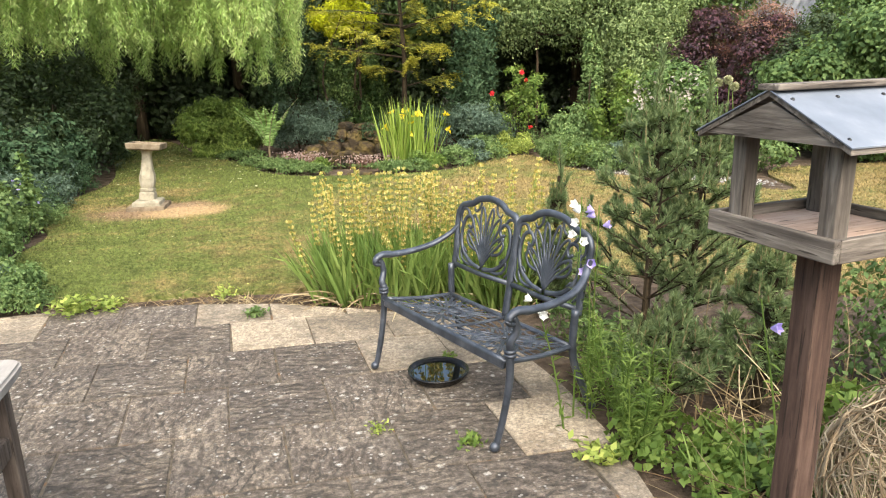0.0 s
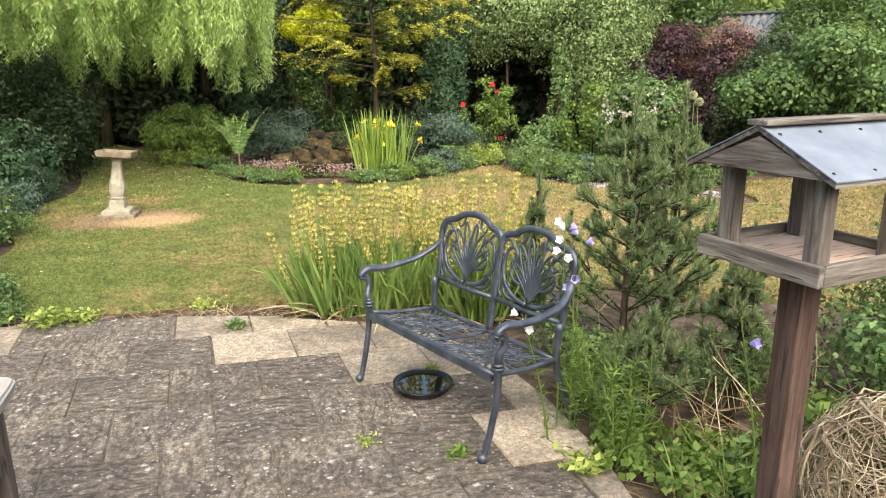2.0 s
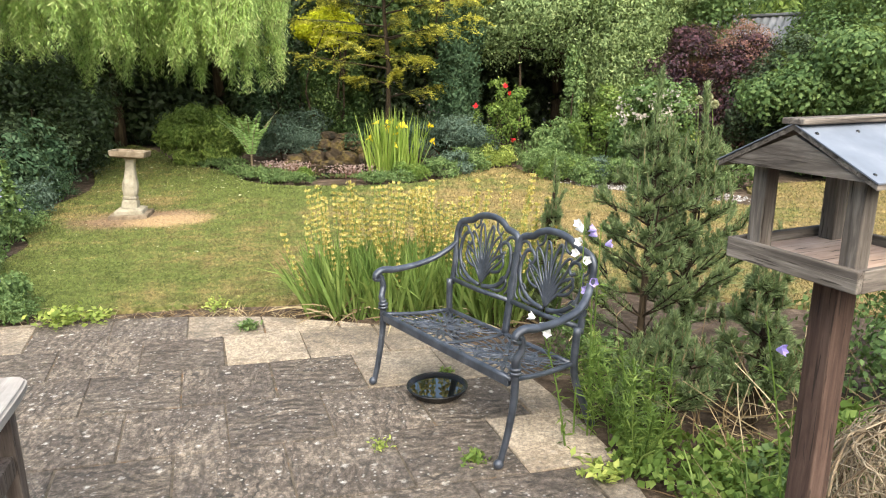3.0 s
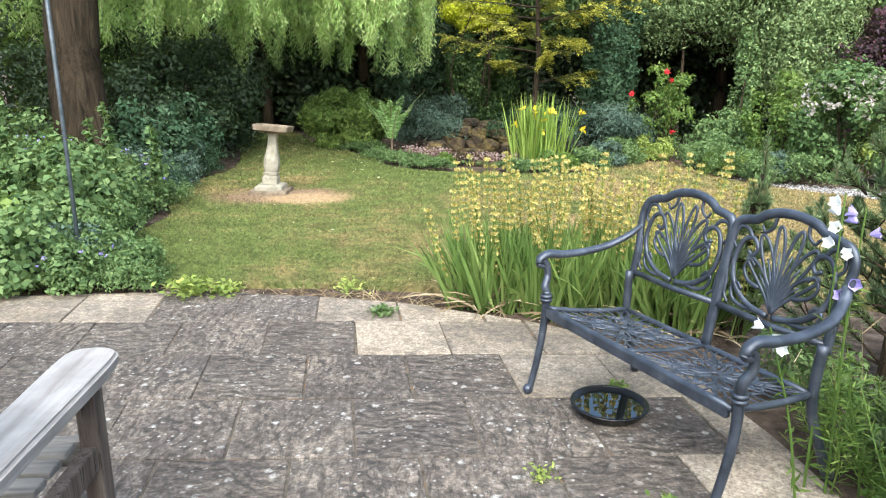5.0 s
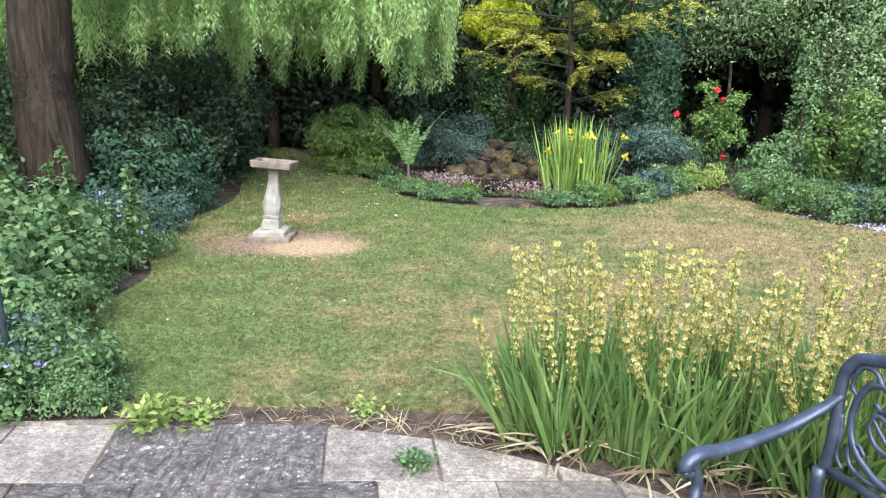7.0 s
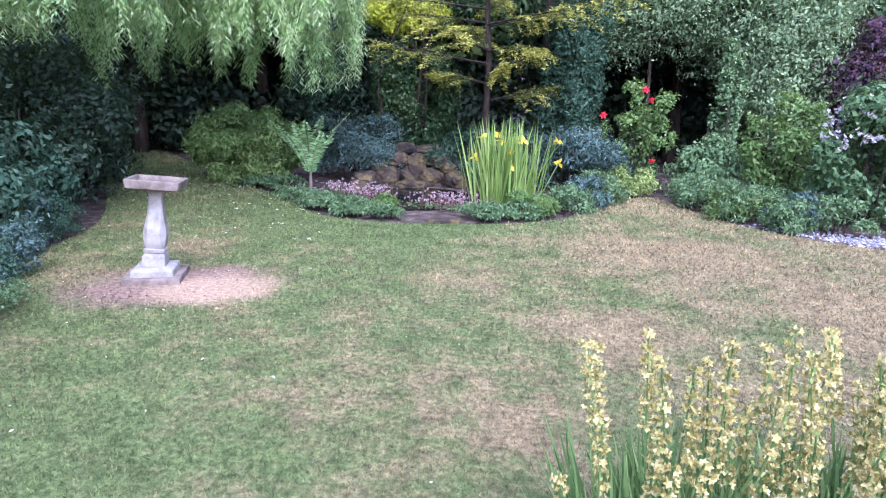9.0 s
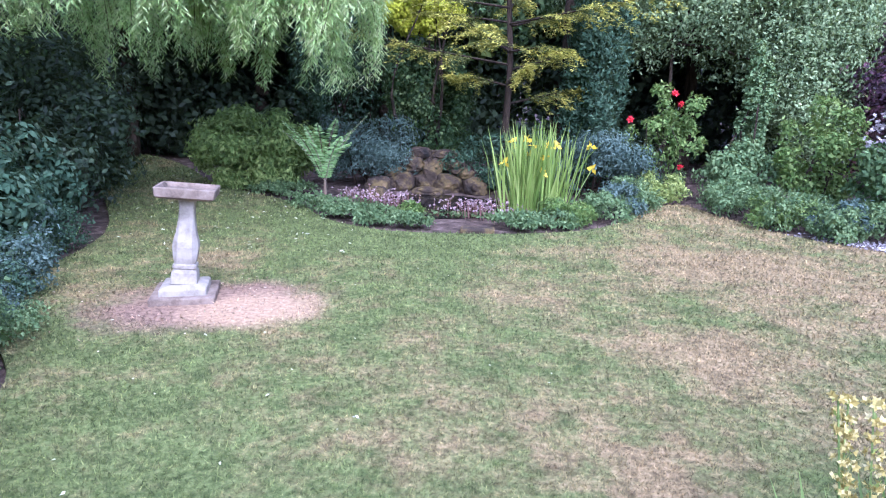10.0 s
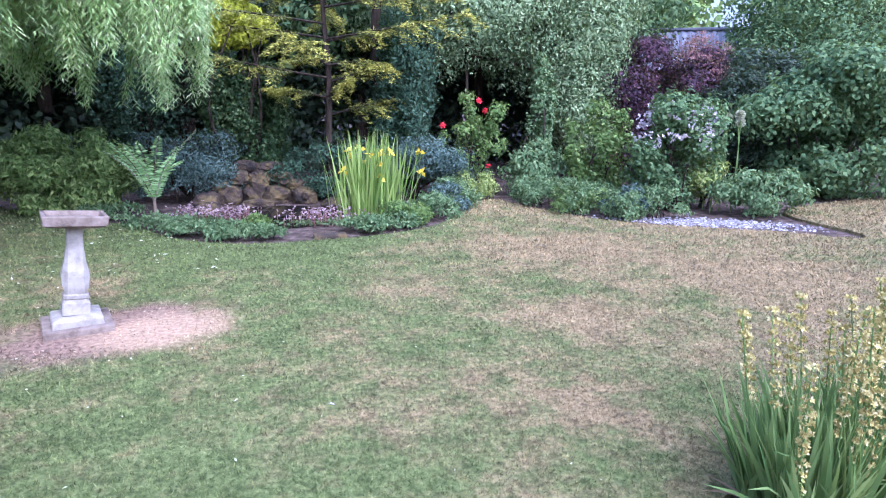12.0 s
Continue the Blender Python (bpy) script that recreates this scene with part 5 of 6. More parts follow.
        for deg, ln, wide in ((-40, 0.22, 0.020), (-22, 0.275, 0.024), (-7, 0.30, 0.020), (9, 0.30, 0.022), (25, 0.27, 0.024), (42, 0.215, 0.020)):
            d0, d1 = math.sin(radians(deg)), math.cos(radians(deg))
            loop = []
            for q in np.linspace(0, TAU, 25):
                f = 0.5 - 0.5 * math.cos(q)
                side = wide * math.sin(q) * (0.3 + 0.95 * f)
                bend = 0.035 * d0 * math.sin(math.pi * f)
                loop.append(at((d0 * ln * f + d1 * side - bend) / w, foot + d1 * ln * f - d0 * side))
            sweep(bm, loop, 0.0072, 6, 0.7, (0, 1, 0))
            spine = [at((d0 * ln * f - 0.035 * d0 * math.sin(math.pi * f)) / w, foot + d1 * ln * f) for f in np.linspace(0, 0.7, 7)]
            sweep(bm, spine, np.linspace(0.009, 0.004, 7), 5, 0.7, (0, 1, 0))
        for t in (-1, 1):
            # a big C scroll from the stems' foot round to a curl at the shoulder, and lesser ones in its bays
            for c, r0 in (([(0.05, 0.515), (0.42, 0.532), (0.74, 0.585), (0.86, 0.665), (0.78, 0.745), (0.60, 0.765), (0.48, 0.735), (0.54, 0.705), (0.64, 0.715)], 0.0125),
                          ([(0.25, 0.522), (0.52, 0.518), (0.72, 0.535), (0.80, 0.575), (0.70, 0.595), (0.60, 0.575)], 0.0095),
                          ([(0.97, 0.655), (0.92, 0.59), (0.90, 0.54), (0.80, 0.515)], 0.009),
                          ([(0.62, 0.765), (0.74, 0.795), (0.90, 0.79), (0.95, 0.74), (0.86, 0.715)], 0.009),
                          ([(0.30, 0.60), (0.52, 0.615), (0.64, 0.655), (0.56, 0.69), (0.46, 0.67)], 0.0085),
                          ([(0.28, 0.865), (0.30, 0.82), (0.42, 0.795), (0.50, 0.815)], 0.008)):
                p = spline([at(t * u, h) for u, h in c], 6)
                sweep(bm, p, np.linspace(r0, r0 * 0.65, len(p)), 6, 0.8, (0, 1, 0))
        part("back_lattice", bm, M["cast"], ob, "cast scrollwork of lily stems", True)


bench()


def dish():
    ob = thing("water_dish", "round black plastic dish of water on the paving", "dish", pose(-0.64, 3.97, 0))
    prof = [(0.0, 0.0), (0.125, 0.0), (0.135, 0.01), (0.15, 0.042), (0.156, 0.044), (0.156, 0.038), (0.148, 0.036), (0.142, 0.042), (0.128, 0.008), (0.0, 0.008)]
    bm = bmesh.new()
    n = 48
    rings = [[bm.verts.new((r * math.cos(TAU * k / n), r * math.sin(TAU * k / n), z)) for k in range(n)] if r else [bm.verts.new((0, 0, z))] for r, z in prof]
    for a, b in zip(rings, rings[1:]):
        for k in range(n):
            j = (k + 1) % n
            if len(a) == 1:
                bm.faces.new((a[0], b[k], b[j]))
            elif len(b) == 1:
                bm.faces.new((a[k], b[0], a[j]))
            else:
                bm.faces.new((a[k], b[k], b[j], a[j]))
    bmesh.ops.recalc_face_normals(bm, faces=bm.faces)
    part("tray", bm, M["plastic"], ob, "", True)
    bm = bmesh.new()
    bmesh.ops.create_circle(bm, cap_ends=True, segments=48, radius=0.137, matrix=Matrix.Translation((0, 0, 0.028)))
    part("water", bm, M["dish_water"], ob, "still water")


dish()


# ---- the bird table ----
def bird_table():
    ob = thing("bird_table", "weathered wooden bird table with a felted pitched roof on a post", "bird table", pose(0.528, 2.473, 0, 0, 0, 29))
    part("post", box(-0.036, 0.036, -0.036, 0.036, -0.05, 1.145, 0.005), M["post"], ob, "dark brown square post")
    part("tray_floor", box(-0.165, 0.165, -0.165, 0.165, 1.143, 1.157, 0.002), M["board"], ob, "pinkish-brown board")
    for s in (-1, 1):
        x0, x1 = sorted((s * 0.165, s * 0.183))
        part("tray_edge", box(x0, x1, -0.183, 0.183, 1.13, 1.182, 0.003), M["wood_y"], ob)
        part("tray_edge", box(-0.1645, 0.1645, x0, x1, 1.13, 1.182, 0.003), M["wood_x"], ob)
    for sx in (-1, 1):
        for sy in (-1, 1):
            cx, cy = sx * 0.13, sy * 0.13
            part("corner_post", box(cx - 0.021, cx + 0.021, cy - 0.021, cy + 0.021, 1.157, 1.378, 0.003), M["wood_z"], ob)
    ze, zr, ex, ey = 1.375, 1.468, 0.208, 0.212
    for s in (-1, 1):
        x0, x1 = sorted((s * 0.185, s * 0.203))
        bm = bmesh.new()
        tri = ((-0.196, ze), (0.196, ze), (0.0, zr - 0.012))
        a = [bm.verts.new((x0, y, z)) for y, z in tri]
        b = [bm.verts.new((x1, y, z)) for y, z in tri]
        bm.faces.new(a), bm.faces.new(b[::-1])
        for i in range(3):
            bm.faces.new((a[i], b[i], b[(i + 1) % 3], a[(i + 1) % 3]))
        bmesh.ops.recalc_face_normals(bm, faces=bm.faces)
        part("gable_board", bm, M["wood_y"], ob, "grey weathered gable board")
    felt = {}
    for s in (-1, 1):
        for nm, lift, mat, e in (("roof_board", 0.0, "wood_x", 0.0), ("roof_felt", 0.013, "felt", 0.004)):
            bm = bmesh.new()
            th = 0.012 if not e else 0.003
            sec = [(0, zr + lift), (s * (ey + e), ze - 0.012 + lift), (s * (ey + e), ze - 0.012 + lift + th), (0, zr + lift + th)]
            a = [bm.verts.new((-ex - e, y, z)) for y, z in sec]
            b = [bm.verts.new((ex + e, y, z)) for y, z in sec]
            bm.faces.new(a), bm.faces.new(b[::-1])
            for i in range(4):
                bm.faces.new((a[i], b[i], b[(i + 1) % 4], a[(i + 1) % 4]))
            bmesh.ops.recalc_face_normals(bm, faces=bm.faces)
            if e:
                felt[s] = part(nm, bm, M[mat], board, "smooth blue-grey roofing")
            else:
                board = part(nm, bm, M[mat], ob)
    cap = box(-ex - 0.006, ex + 0.006, -0.03, 0.03, zr + 0.012, zr + 0.026, 0.003)
    part("ridge_strip", cap, M["wood_x"], ob, "pale ridge strip")
    for x in (-0.19, -0.06, 0.08, 0.2):
        for y in (0.045, 0.19):
            for s in (-1, 1):
                z = zr + 0.016 + (ze - 0.012 - zr) * y / ey
                bm = bmesh.new()
                bmesh.ops.create_uvsphere(bm, u_segments=8, v_segments=6, radius=0.005, matrix=Matrix.Translation((x, s * y, z)))
                part("nail", bm, M["plastic"], felt[s].parent)


bird_table()


# ---- the wooden chair ----
def chair():
    ob = thing("garden_chair", "silvered teak garden armchair with slatted seat", "chair", pose(-2.03, 2.17, 0, 0, 0, 21.8))
    for s in (-1, 1):
        x = s * 0.29
        part("front_leg", box(x - 0.025, x + 0.025, 0.33, 0.39, 0, 0.582, 0.004), M["dark_wood"], ob)
        part("back_leg", box(x - 0.025, x + 0.025, -0.2, -0.14, 0, 0.92, 0.004), M["dark_wood"], ob)
        bm = bmesh.new()
        out = spline([(-0.05, -0.2), (-0.055, 0.1), (-0.058, 0.36), (-0.045, 0.43), (0, 0.452), (0.045, 0.43), (0.058, 0.36), (0.055, 0.1), (0.05, -0.2)], 5)
        lo = [bm.verts.new((x + 1.2 * p[0], p[1], 0.582 + 0.012 * max(0.0, p[1] - 0.3) / 0.15)) for p in out]
        hi = [bm.verts.new((x + 1.25 * p[0], p[1], 0.627)) for p in out]
        bm.faces.new(lo[::-1]), bm.faces.new(hi)
        for i in range(len(lo)):
            j = (i + 1) % len(lo)
            bm.faces.new((lo[i], lo[j], hi[j], hi[i]))
        bmesh.ops.recalc_face_normals(bm, faces=bm.faces)
        bmesh.ops.bevel(bm, geom=[e for e in bm.edges if e.calc_face_angle(0) > 1.2], offset=0.009, segments=3, affect="EDGES")
        part("armrest", bm, M["pale_wood"], ob, "bleached rounded armrest")
        part("side_rail", box(x - 0.018, x + 0.018, -0.14, 0.33, 0.33, 0.40, 0.004), M["dark_wood"], ob)
    part("front_rail", box(-0.265, 0.265, 0.35, 0.385, 0.33, 0.405, 0.004), M["pale_wood_x"], ob)
    for y in (0.29, 0.21, 0.13, 0.05, -0.03, -0.11):
        part("seat_slat", box(-0.262, 0.262, y - 0.03, y + 0.03, 0.402, 0.422, 0.004), M["pale_wood_x"], ob)
    part("top_rail", box(-0.264, 0.264, -0.19, -0.15, 0.84, 0.92, 0.006), M["pale_wood_x"], ob)
    part("low_rail", box(-0.264, 0.264, -0.185, -0.155, 0.46, 0.51, 0.006), M["pale_wood_x"], ob)
    for x in np.linspace(-0.22, 0.22, 6):
        part("back_slat", box(x - 0.022, x + 0.022, -0.178, -0.162, 0.51, 0.84, 0.003), M["pale_wood"], ob)


chair()


# ---- the feeder pole ----
def feeder_pole():
    ob = thing("feeder_pole", "thin dark metal bird-feeder pole standing in the border", "pole", pose(-3.97, 4.71, 0))
    part("shaft", tube([(0, 0, -0.06), (0, 0, 1.1), (0, 0, 2.25)], 0.0125, 10), M["steel"], ob, "", True)
    hook = spline([(0, 0, 2.24), (-0.02, -0.02, 2.4), (-0.16, -0.1, 2.46), (-0.3, -0.18, 2.36), (-0.32, -0.19, 2.27)], 8)
    part("hook", tube(hook, 0.008, 8), M["steel"], ob, "", True)
    f = thing("bird_feeder", "pale turquoise tin bird feeder hanging from the pole", "bird feeder", pose(-4.29, 4.52, 0))
    part("tin", tube([(0, 0, 1.92), (0, 0, 1.94), (0, 0, 2.12), (0, 0, 2.14)], [0.05, 0.055, 0.055, 0.03], 16), M["tin"], f, "", True)
    part("loop", tube([(0, 0, 2.13), (0, 0, 2.275)], 0.003, 5), M["steel"], f)


feeder_pole()


# ---- the yellow-flowered clump in front of the lawn ----
def sisyrinchium(x, y, n_leaf, n_spike, rx, ry):
    ob = thing("yellow_spike_plant", "clump of sword leaves with tall pale-yellow flower spikes", "flower", pose(x, y, 0), "yellow flower clumps by the patio")
    fans = max(5, n_leaf // 13)
    c = np.clip(rng.normal(size=(fans, 2)), -1.5, 1.5) * (rx, ry)
    i = rng.integers(0, fans, n_leaf)
    P = np.column_stack([c[i] + rng.normal(size=(n_leaf, 2)) * 0.025, np.full(n_leaf, -0.03)])
    lean = c[i] / (rx + ry) * 0.3 + rng.normal(size=(n_leaf, 2)) * 0.15
    D = np.column_stack([lean, np.ones(n_leaf)])
    q, _, _ = blades(P, D, rng.uniform(0.3, 0.58, n_leaf), rng.uniform(0.014, 0.024, n_leaf), rng.choice([0.05, 0.15, 0.5], n_leaf, p=[0.68, 0.25, 0.07]))
    put("leaves", strip_mesh("leaves", q, 4, M["sword"]), ob)
    m = n_leaf // 7
    j = rng.integers(0, fans, m)
    P = np.column_stack([c[j] + rng.normal(size=(m, 2)) * 0.04, np.full(m, -0.03)])
    q, _, _ = blades(P, np.column_stack([c[j] / (rx + ry) * 0.7 + rng.normal(size=(m, 2)) * 0.5 - (0, 0.3), np.full(m, 0.8)]), rng.uniform(0.12, 0.30, m), rng.uniform(0.008, 0.016, m), rng.uniform(0.3, 0.8, m))
    tagged(put("dead_leaves", strip_mesh("dead_leaves", q, 4, M["straw"]), ob, "withered brown leaves at the base"), kind="stuff")
    bm, F, B = bmesh.new(), [], []
    for k in range(n_spike):
        j = rng.integers(0, fans)
        b = np.array([*(c[j] + rng.normal(size=2) * 0.03), 0.0])
        h = rng.uniform(0.55, 0.92)
        t = b + np.array([*(c[j] / (rx + ry) * 0.13 + rng.normal(size=2) * 0.06), h])
        p = spline([b, (b + t) / 2 + rng.normal(size=3) * 0.012, t], 6)
        sweep(bm, p, np.linspace(0.0045, 0.0025, len(p)), 4)
        ln = rng.uniform(0.25, 0.46)
        for f in np.arange(0, ln, 0.040):
            w = b + (t - b) * (1 - f / h)
            m = rng.integers(6, 11)
            a = rng.uniform(0, TAU, m)
            o = np.column_stack([np.cos(a), np.sin(a), np.full(m, 0.2)])
            F.append((w + o * 0.014 + (0, 0, 0.004), o))
            B.append(w)
    part("flower_stalks", bm, M["sword"], ob)
    P, O = np.concatenate([f[0] for f in F]), np.concatenate([f[1] for f in F])
    keep = rng.random(len(P)) < 0.85
    V = np.concatenate([flowers(P[keep], 0.0145, 5, 0.5, O[keep])])
    put("flower_heads", grid_mesh("flower_heads", V, 4, M["p_cream"]), ob, "pale-yellow starry flowers in whorls")
    Bp = np.repeat(np.array(B), 3, 0)
    put("buds", grid_mesh("buds", leaves(Bp + rng.normal(size=Bp.shape) * 0.005, rng.normal(size=Bp.shape) + (0, 0, 0.8), 0.017, 0.010), 4, M["limey"]), ob)


rng = np.random.default_rng(21)
sisyrinchium(-1.45, 5.2, 420, 12, 0.10, 0.09)
sisyrinchium(-1.15, 5.25, 760, 25, 0.18, 0.13)
sisyrinchium(-0.72, 5.3, 760, 25, 0.18, 0.15)
sisyrinchium(-0.3, 5.25, 600, 18, 0.17, 0.15)


rng = np.random.default_rng(22)
# ---- the young pines ----
def pine(label, x, y, h, spread, tiers, n, seed_turn=0.0):
    ob = thing("young_pine", label, "pine", pose(x, y, 0))
    bm, cn, V = bmesh.new(), bmesh.new(), []

    def shoot(a, b, count, ln, r0=0.006):
        mid = (a + b) / 2 + rng.normal(size=3) * 0.02
        p = spline([a, mid, b], 6)
        sweep(bm, p, np.linspace(r0, 0.003, len(p)), 5)
        f = rng.uniform(0.25, 1.0, count)
        q = np.array([np.interp(f, np.linspace(0, 1, len(p)), p[:, k]) for k in range(3)]).T
        d = unit(b - a)
        D = unit(rng.normal(size=(count, 3))) * 0.7 + d * 0.8 + (0, 0, 0.25)
        V.append(leaves(q, D, rng.uniform(0.7, 1.15, count) * ln, 0.0048, 0.3))

    top = np.array([0.03, 0, h])
    p = spline([(0, 0, -0.05), (0.02, 0.01, h * 0.5), top * (1, 1, 0.9)], 6)
    sweep(bm, p, np.linspace(0.024, 0.008, len(p)), 7)
    tips = [(top * (1, 1, 0.82), top)]
    shoot(top * (1, 1, 0.66), top * (1, 1, 1.06), int(n * 4.5), 0.05, 0.007)
    shoot(np.array([0.05, 0.02, h * 0.5]), np.array([0.10, 0.05, h * 0.9]), int(n * 3), 0.05, 0.006)
    for k in range(tiers):
        z = h * (0.12 + 0.75 * k / tiers)
        for j in range(5):
            a = seed_turn + k * 1.1 + TAU * j / 5 + rng.normal() * 0.25
            r = spread * (1.08 - 0.92 * k / tiers) * rng.uniform(0.55, 1.1)
            s = np.array([0.02 * z, 0, z])
            e = s + np.array([math.cos(a) * r, math.sin(a) * r, r * rng.uniform(0.35, 0.9)])
            shoot(s, e, int(2.1 * n * r / spread), 0.055)
            m = s + (e - s) * 0.6
            for g in range(2):
                t = m + np.array([math.cos(a + (g - 0.5) * 1.6), math.sin(a + (g - 0.5) * 1.6), 0.8]) * r * 0.4
                shoot(m, t, int(n * 1.15), 0.05, 0.004)
                tips.append((m, t))
            tips.append((m, e))
    for m, e in tips:
        ln = rng.uniform(0.04, 0.11) if e[2] > h * 0.6 else 0.03
        t = e + np.array([0, 0, ln]) + rng.normal(size=3) * 0.008
        sweep(cn, [e, (e + t) / 2, t], [0.003, 0.0035, 0.0015], 5)
        c = 60
        f = rng.random(c)[:, None]
        V.append(leaves(e + (t - e) * f, unit(rng.normal(size=(c, 3))) * 0.5 + (0, 0, 1.0), 0.03, 0.004))
    part("branches", bm, M["bark"], ob)
    part("candles", cn, M["candle"], ob, "upright brownish new shoots")
    put("needles", grid_mesh("needles", np.concatenate(V), 4, M["pine"]), ob)


pine("bushy young pine with upright new shoots beside the bench", 0.42, 4.35, 1.5, 0.46, 9, 150)
pine("bushy young pine behind a taller one", 0.7, 4.6, 1.42, 0.4, 8, 140, 0.6)
pine("low young pine in the border", 0.85, 3.8, 0.85, 0.24, 6, 120, 1.2)
pine("low young pine spreading over the border", 0.42, 3.72, 0.5, 0.28, 5, 120, 0.2)
pine("slender young pine shoot behind the bench", -0.05, 5.05, 0.95, 0.12, 5, 90, 0.3)


# ---- bellflowers ----
def bell(P, A, size, petals=5):
    """Open bells: cups with five pointed lobes."""
    V = []
    for c, ax in zip(P, unit(np.asarray(A, float))):
        a = np.cross(ax, (0.3, 0.5, 0.81))
        a = a / np.linalg.norm(a)
        b = np.cross(ax, a)
        k = 10
        for i in range(k):
            w0, w1 = TAU * i / k, TAU * (i + 1) / k
            r = lambda w, q: (a * math.cos(w) + b * math.sin(w)) * q * size
            f0, f1 = (1.0, 0.78) if i % 2 else (0.78, 1.0)
            V.append([c + r(w0, 0.12), c + r(w1, 0.12), c + r(w1, 0.38) + ax * size * 0.45, c + r(w0, 0.38) + ax * size * 0.45])
            V.append([c + r(w0, 0.38) + ax * size * 0.45, c + r(w1, 0.38) + ax * size * 0.45, c + r(w1, 0.62 * f1) + ax * size * f1 * 0.9, c + r(w0, 0.62 * f0) + ax * size * f0 * 0.9])
    return np.array(V)


def bellflower(label, x, y, lean, h, zs, mat, petal_label):
    ob = thing("bellflower", label, "flower", pose(x, y, 0), "bellflowers beside the bench")
    p = spline([(0, 0, -0.03), (lean[0] * 0.4, lean[1] * 0.4, h * 0.5), (lean[0], lean[1], h)], 10)
    part("stalk", tube(p, np.linspace(0.005, 0.0025, len(p)), 5), M["fresh"], ob)
    P, A = [], []
    for z in zs:
        c = np.array([np.interp(z, p[:, 2], p[:, k]) for k in range(3)])
        d = np.array([rng.normal(), rng.normal() - 0.5, 0.1])
        d = d / np.linalg.norm(d)
        P.append(c + d * 0.022), A.append(d + (0, 0, 0.25))
    for c, d in zip(P, A):
        put("bell", grid_mesh("bell", bell([c], [d], 0.036), 4, M[mat]), ob, petal_label)
    n = 36
    f = rng.uniform(0.05, 0.8, n)
    q = np.array([np.interp(f, np.linspace(0, 1, len(p)), p[:, k]) for k in range(3)]).T
    put("leaves", grid_mesh("leaves", leaves(q, rng.normal(size=(n, 3)) * (1, 1, 0.3) + (0, 0, 0.3), 0.06, 0.010), 4, M["fresh"]), ob)


bellflower("tall white bellflower rising past the bench's back", 0.02, 3.62, (0.02, 0.12), 0.98, (0.82, 0.87, 0.9, 0.94, 0.79), "p_white", "white bell")
bellflower("white bellflower leaning over the bench", -0.02, 3.5, (-0.13, 0.1), 0.56, (0.5, 0.53, 0.47, 0.55), "p_white", "white bell")
bellflower("lilac bellflower beside the bench", 0.1, 3.75, (0.02, 0.05), 0.93, (0.84, 0.87, 0.9), "p_lilac", "lilac bell")
bellflower("lilac bellflower among the bench arms", 0.08, 3.6, (0.0, 0.1), 0.72, (0.7, 0.66), "p_lilac", "lilac bell")
bellflower("lilac bellflower on a thin wiry stalk", 0.68, 2.92, (-0.1, 0.1), 0.78, (0.69,), "p_lilac", "lilac bell")


# ---- leafy border plants ----
def leafy(name, label, x, y, r, h, n, leaf, mat, category="plant", group="", stem=7, spots=None, spot_n=0, spot=0.02):
    """A loose herbaceous plant: thin stems, leaves thinning towards the top."""
    ob = thing(name, label, category, pose(x, y, 0), group)
    part("stems", stems(r * 0.3, (r, r, h * 0.55), stem, 0.006, (0, 0, h * 0.5)), M["sword"], ob)
    big = leaf[0] >= 0.06 and h > 0.25
    V = crown((r, r, h * 0.55), int(n * (1.3 if big else 2.0)), leaf[0] * (0.82 if big else 0.65), leaf[1] * (0.85 if big else 0.6), 18, 0.45, 0.3, 0.25, at=(0, 0, h * 0.45), jitter=0.5)
    put("foliage", grid_mesh("foliage", V, 4, M[mat]), ob)
    if spots:
        d = ball(spot_n) * (r, r, h * 0.5)
        d[:, 2] = np.abs(d[:, 2]) + h * 0.5
        put("flower_heads", grid_mesh("flower_heads", flowers(d, spot, 5), 4, M[spots]), ob)
    return ob


g1 = "border plants beside the lawn"
leafy_rows = [(-4.95, 6.3, 0.18, 0.28, 900, (0.05, 0.03), "bed", None, 0), (-5.2, 6.9, 0.2, 0.26, 900, (0.045, 0.028), "bed", None, 0), (-4.62, 5.55, 0.2, 0.3, 900, (0.05, 0.03), "bed", None, 0), (-5.55, 7.55, 0.22, 0.3, 900, (0.045, 0.026), "cypress", None, 0), (-5.95, 8.3, 0.24, 0.35, 1000, (0.045, 0.026), "cypress", None, 0), (-6.1, 9.1, 0.24, 0.35, 1000, (0.045, 0.026), "cypress", None, 0),
              (-3.95, 4.62, 0.2, 0.3, 1100, (0.05, 0.035), "bed", "p_lilac", 4), (-4.3, 4.5, 0.28, 0.42, 1500, (0.06, 0.045), "bed", None, 0), (-3.55, 4.76, 0.14, 0.16, 700, (0.035, 0.022), "bed", None, 0),
              (-4.75, 4.25, 0.3, 0.4, 1400, (0.08, 0.06), "fresh", None, 0), (-5.3, 4.0, 0.4, 0.45, 1500, (0.08, 0.06), "bed", None, 0), (-3.8, 4.95, 0.2, 0.28, 1000, (0.05, 0.035), "bed", None, 0)]
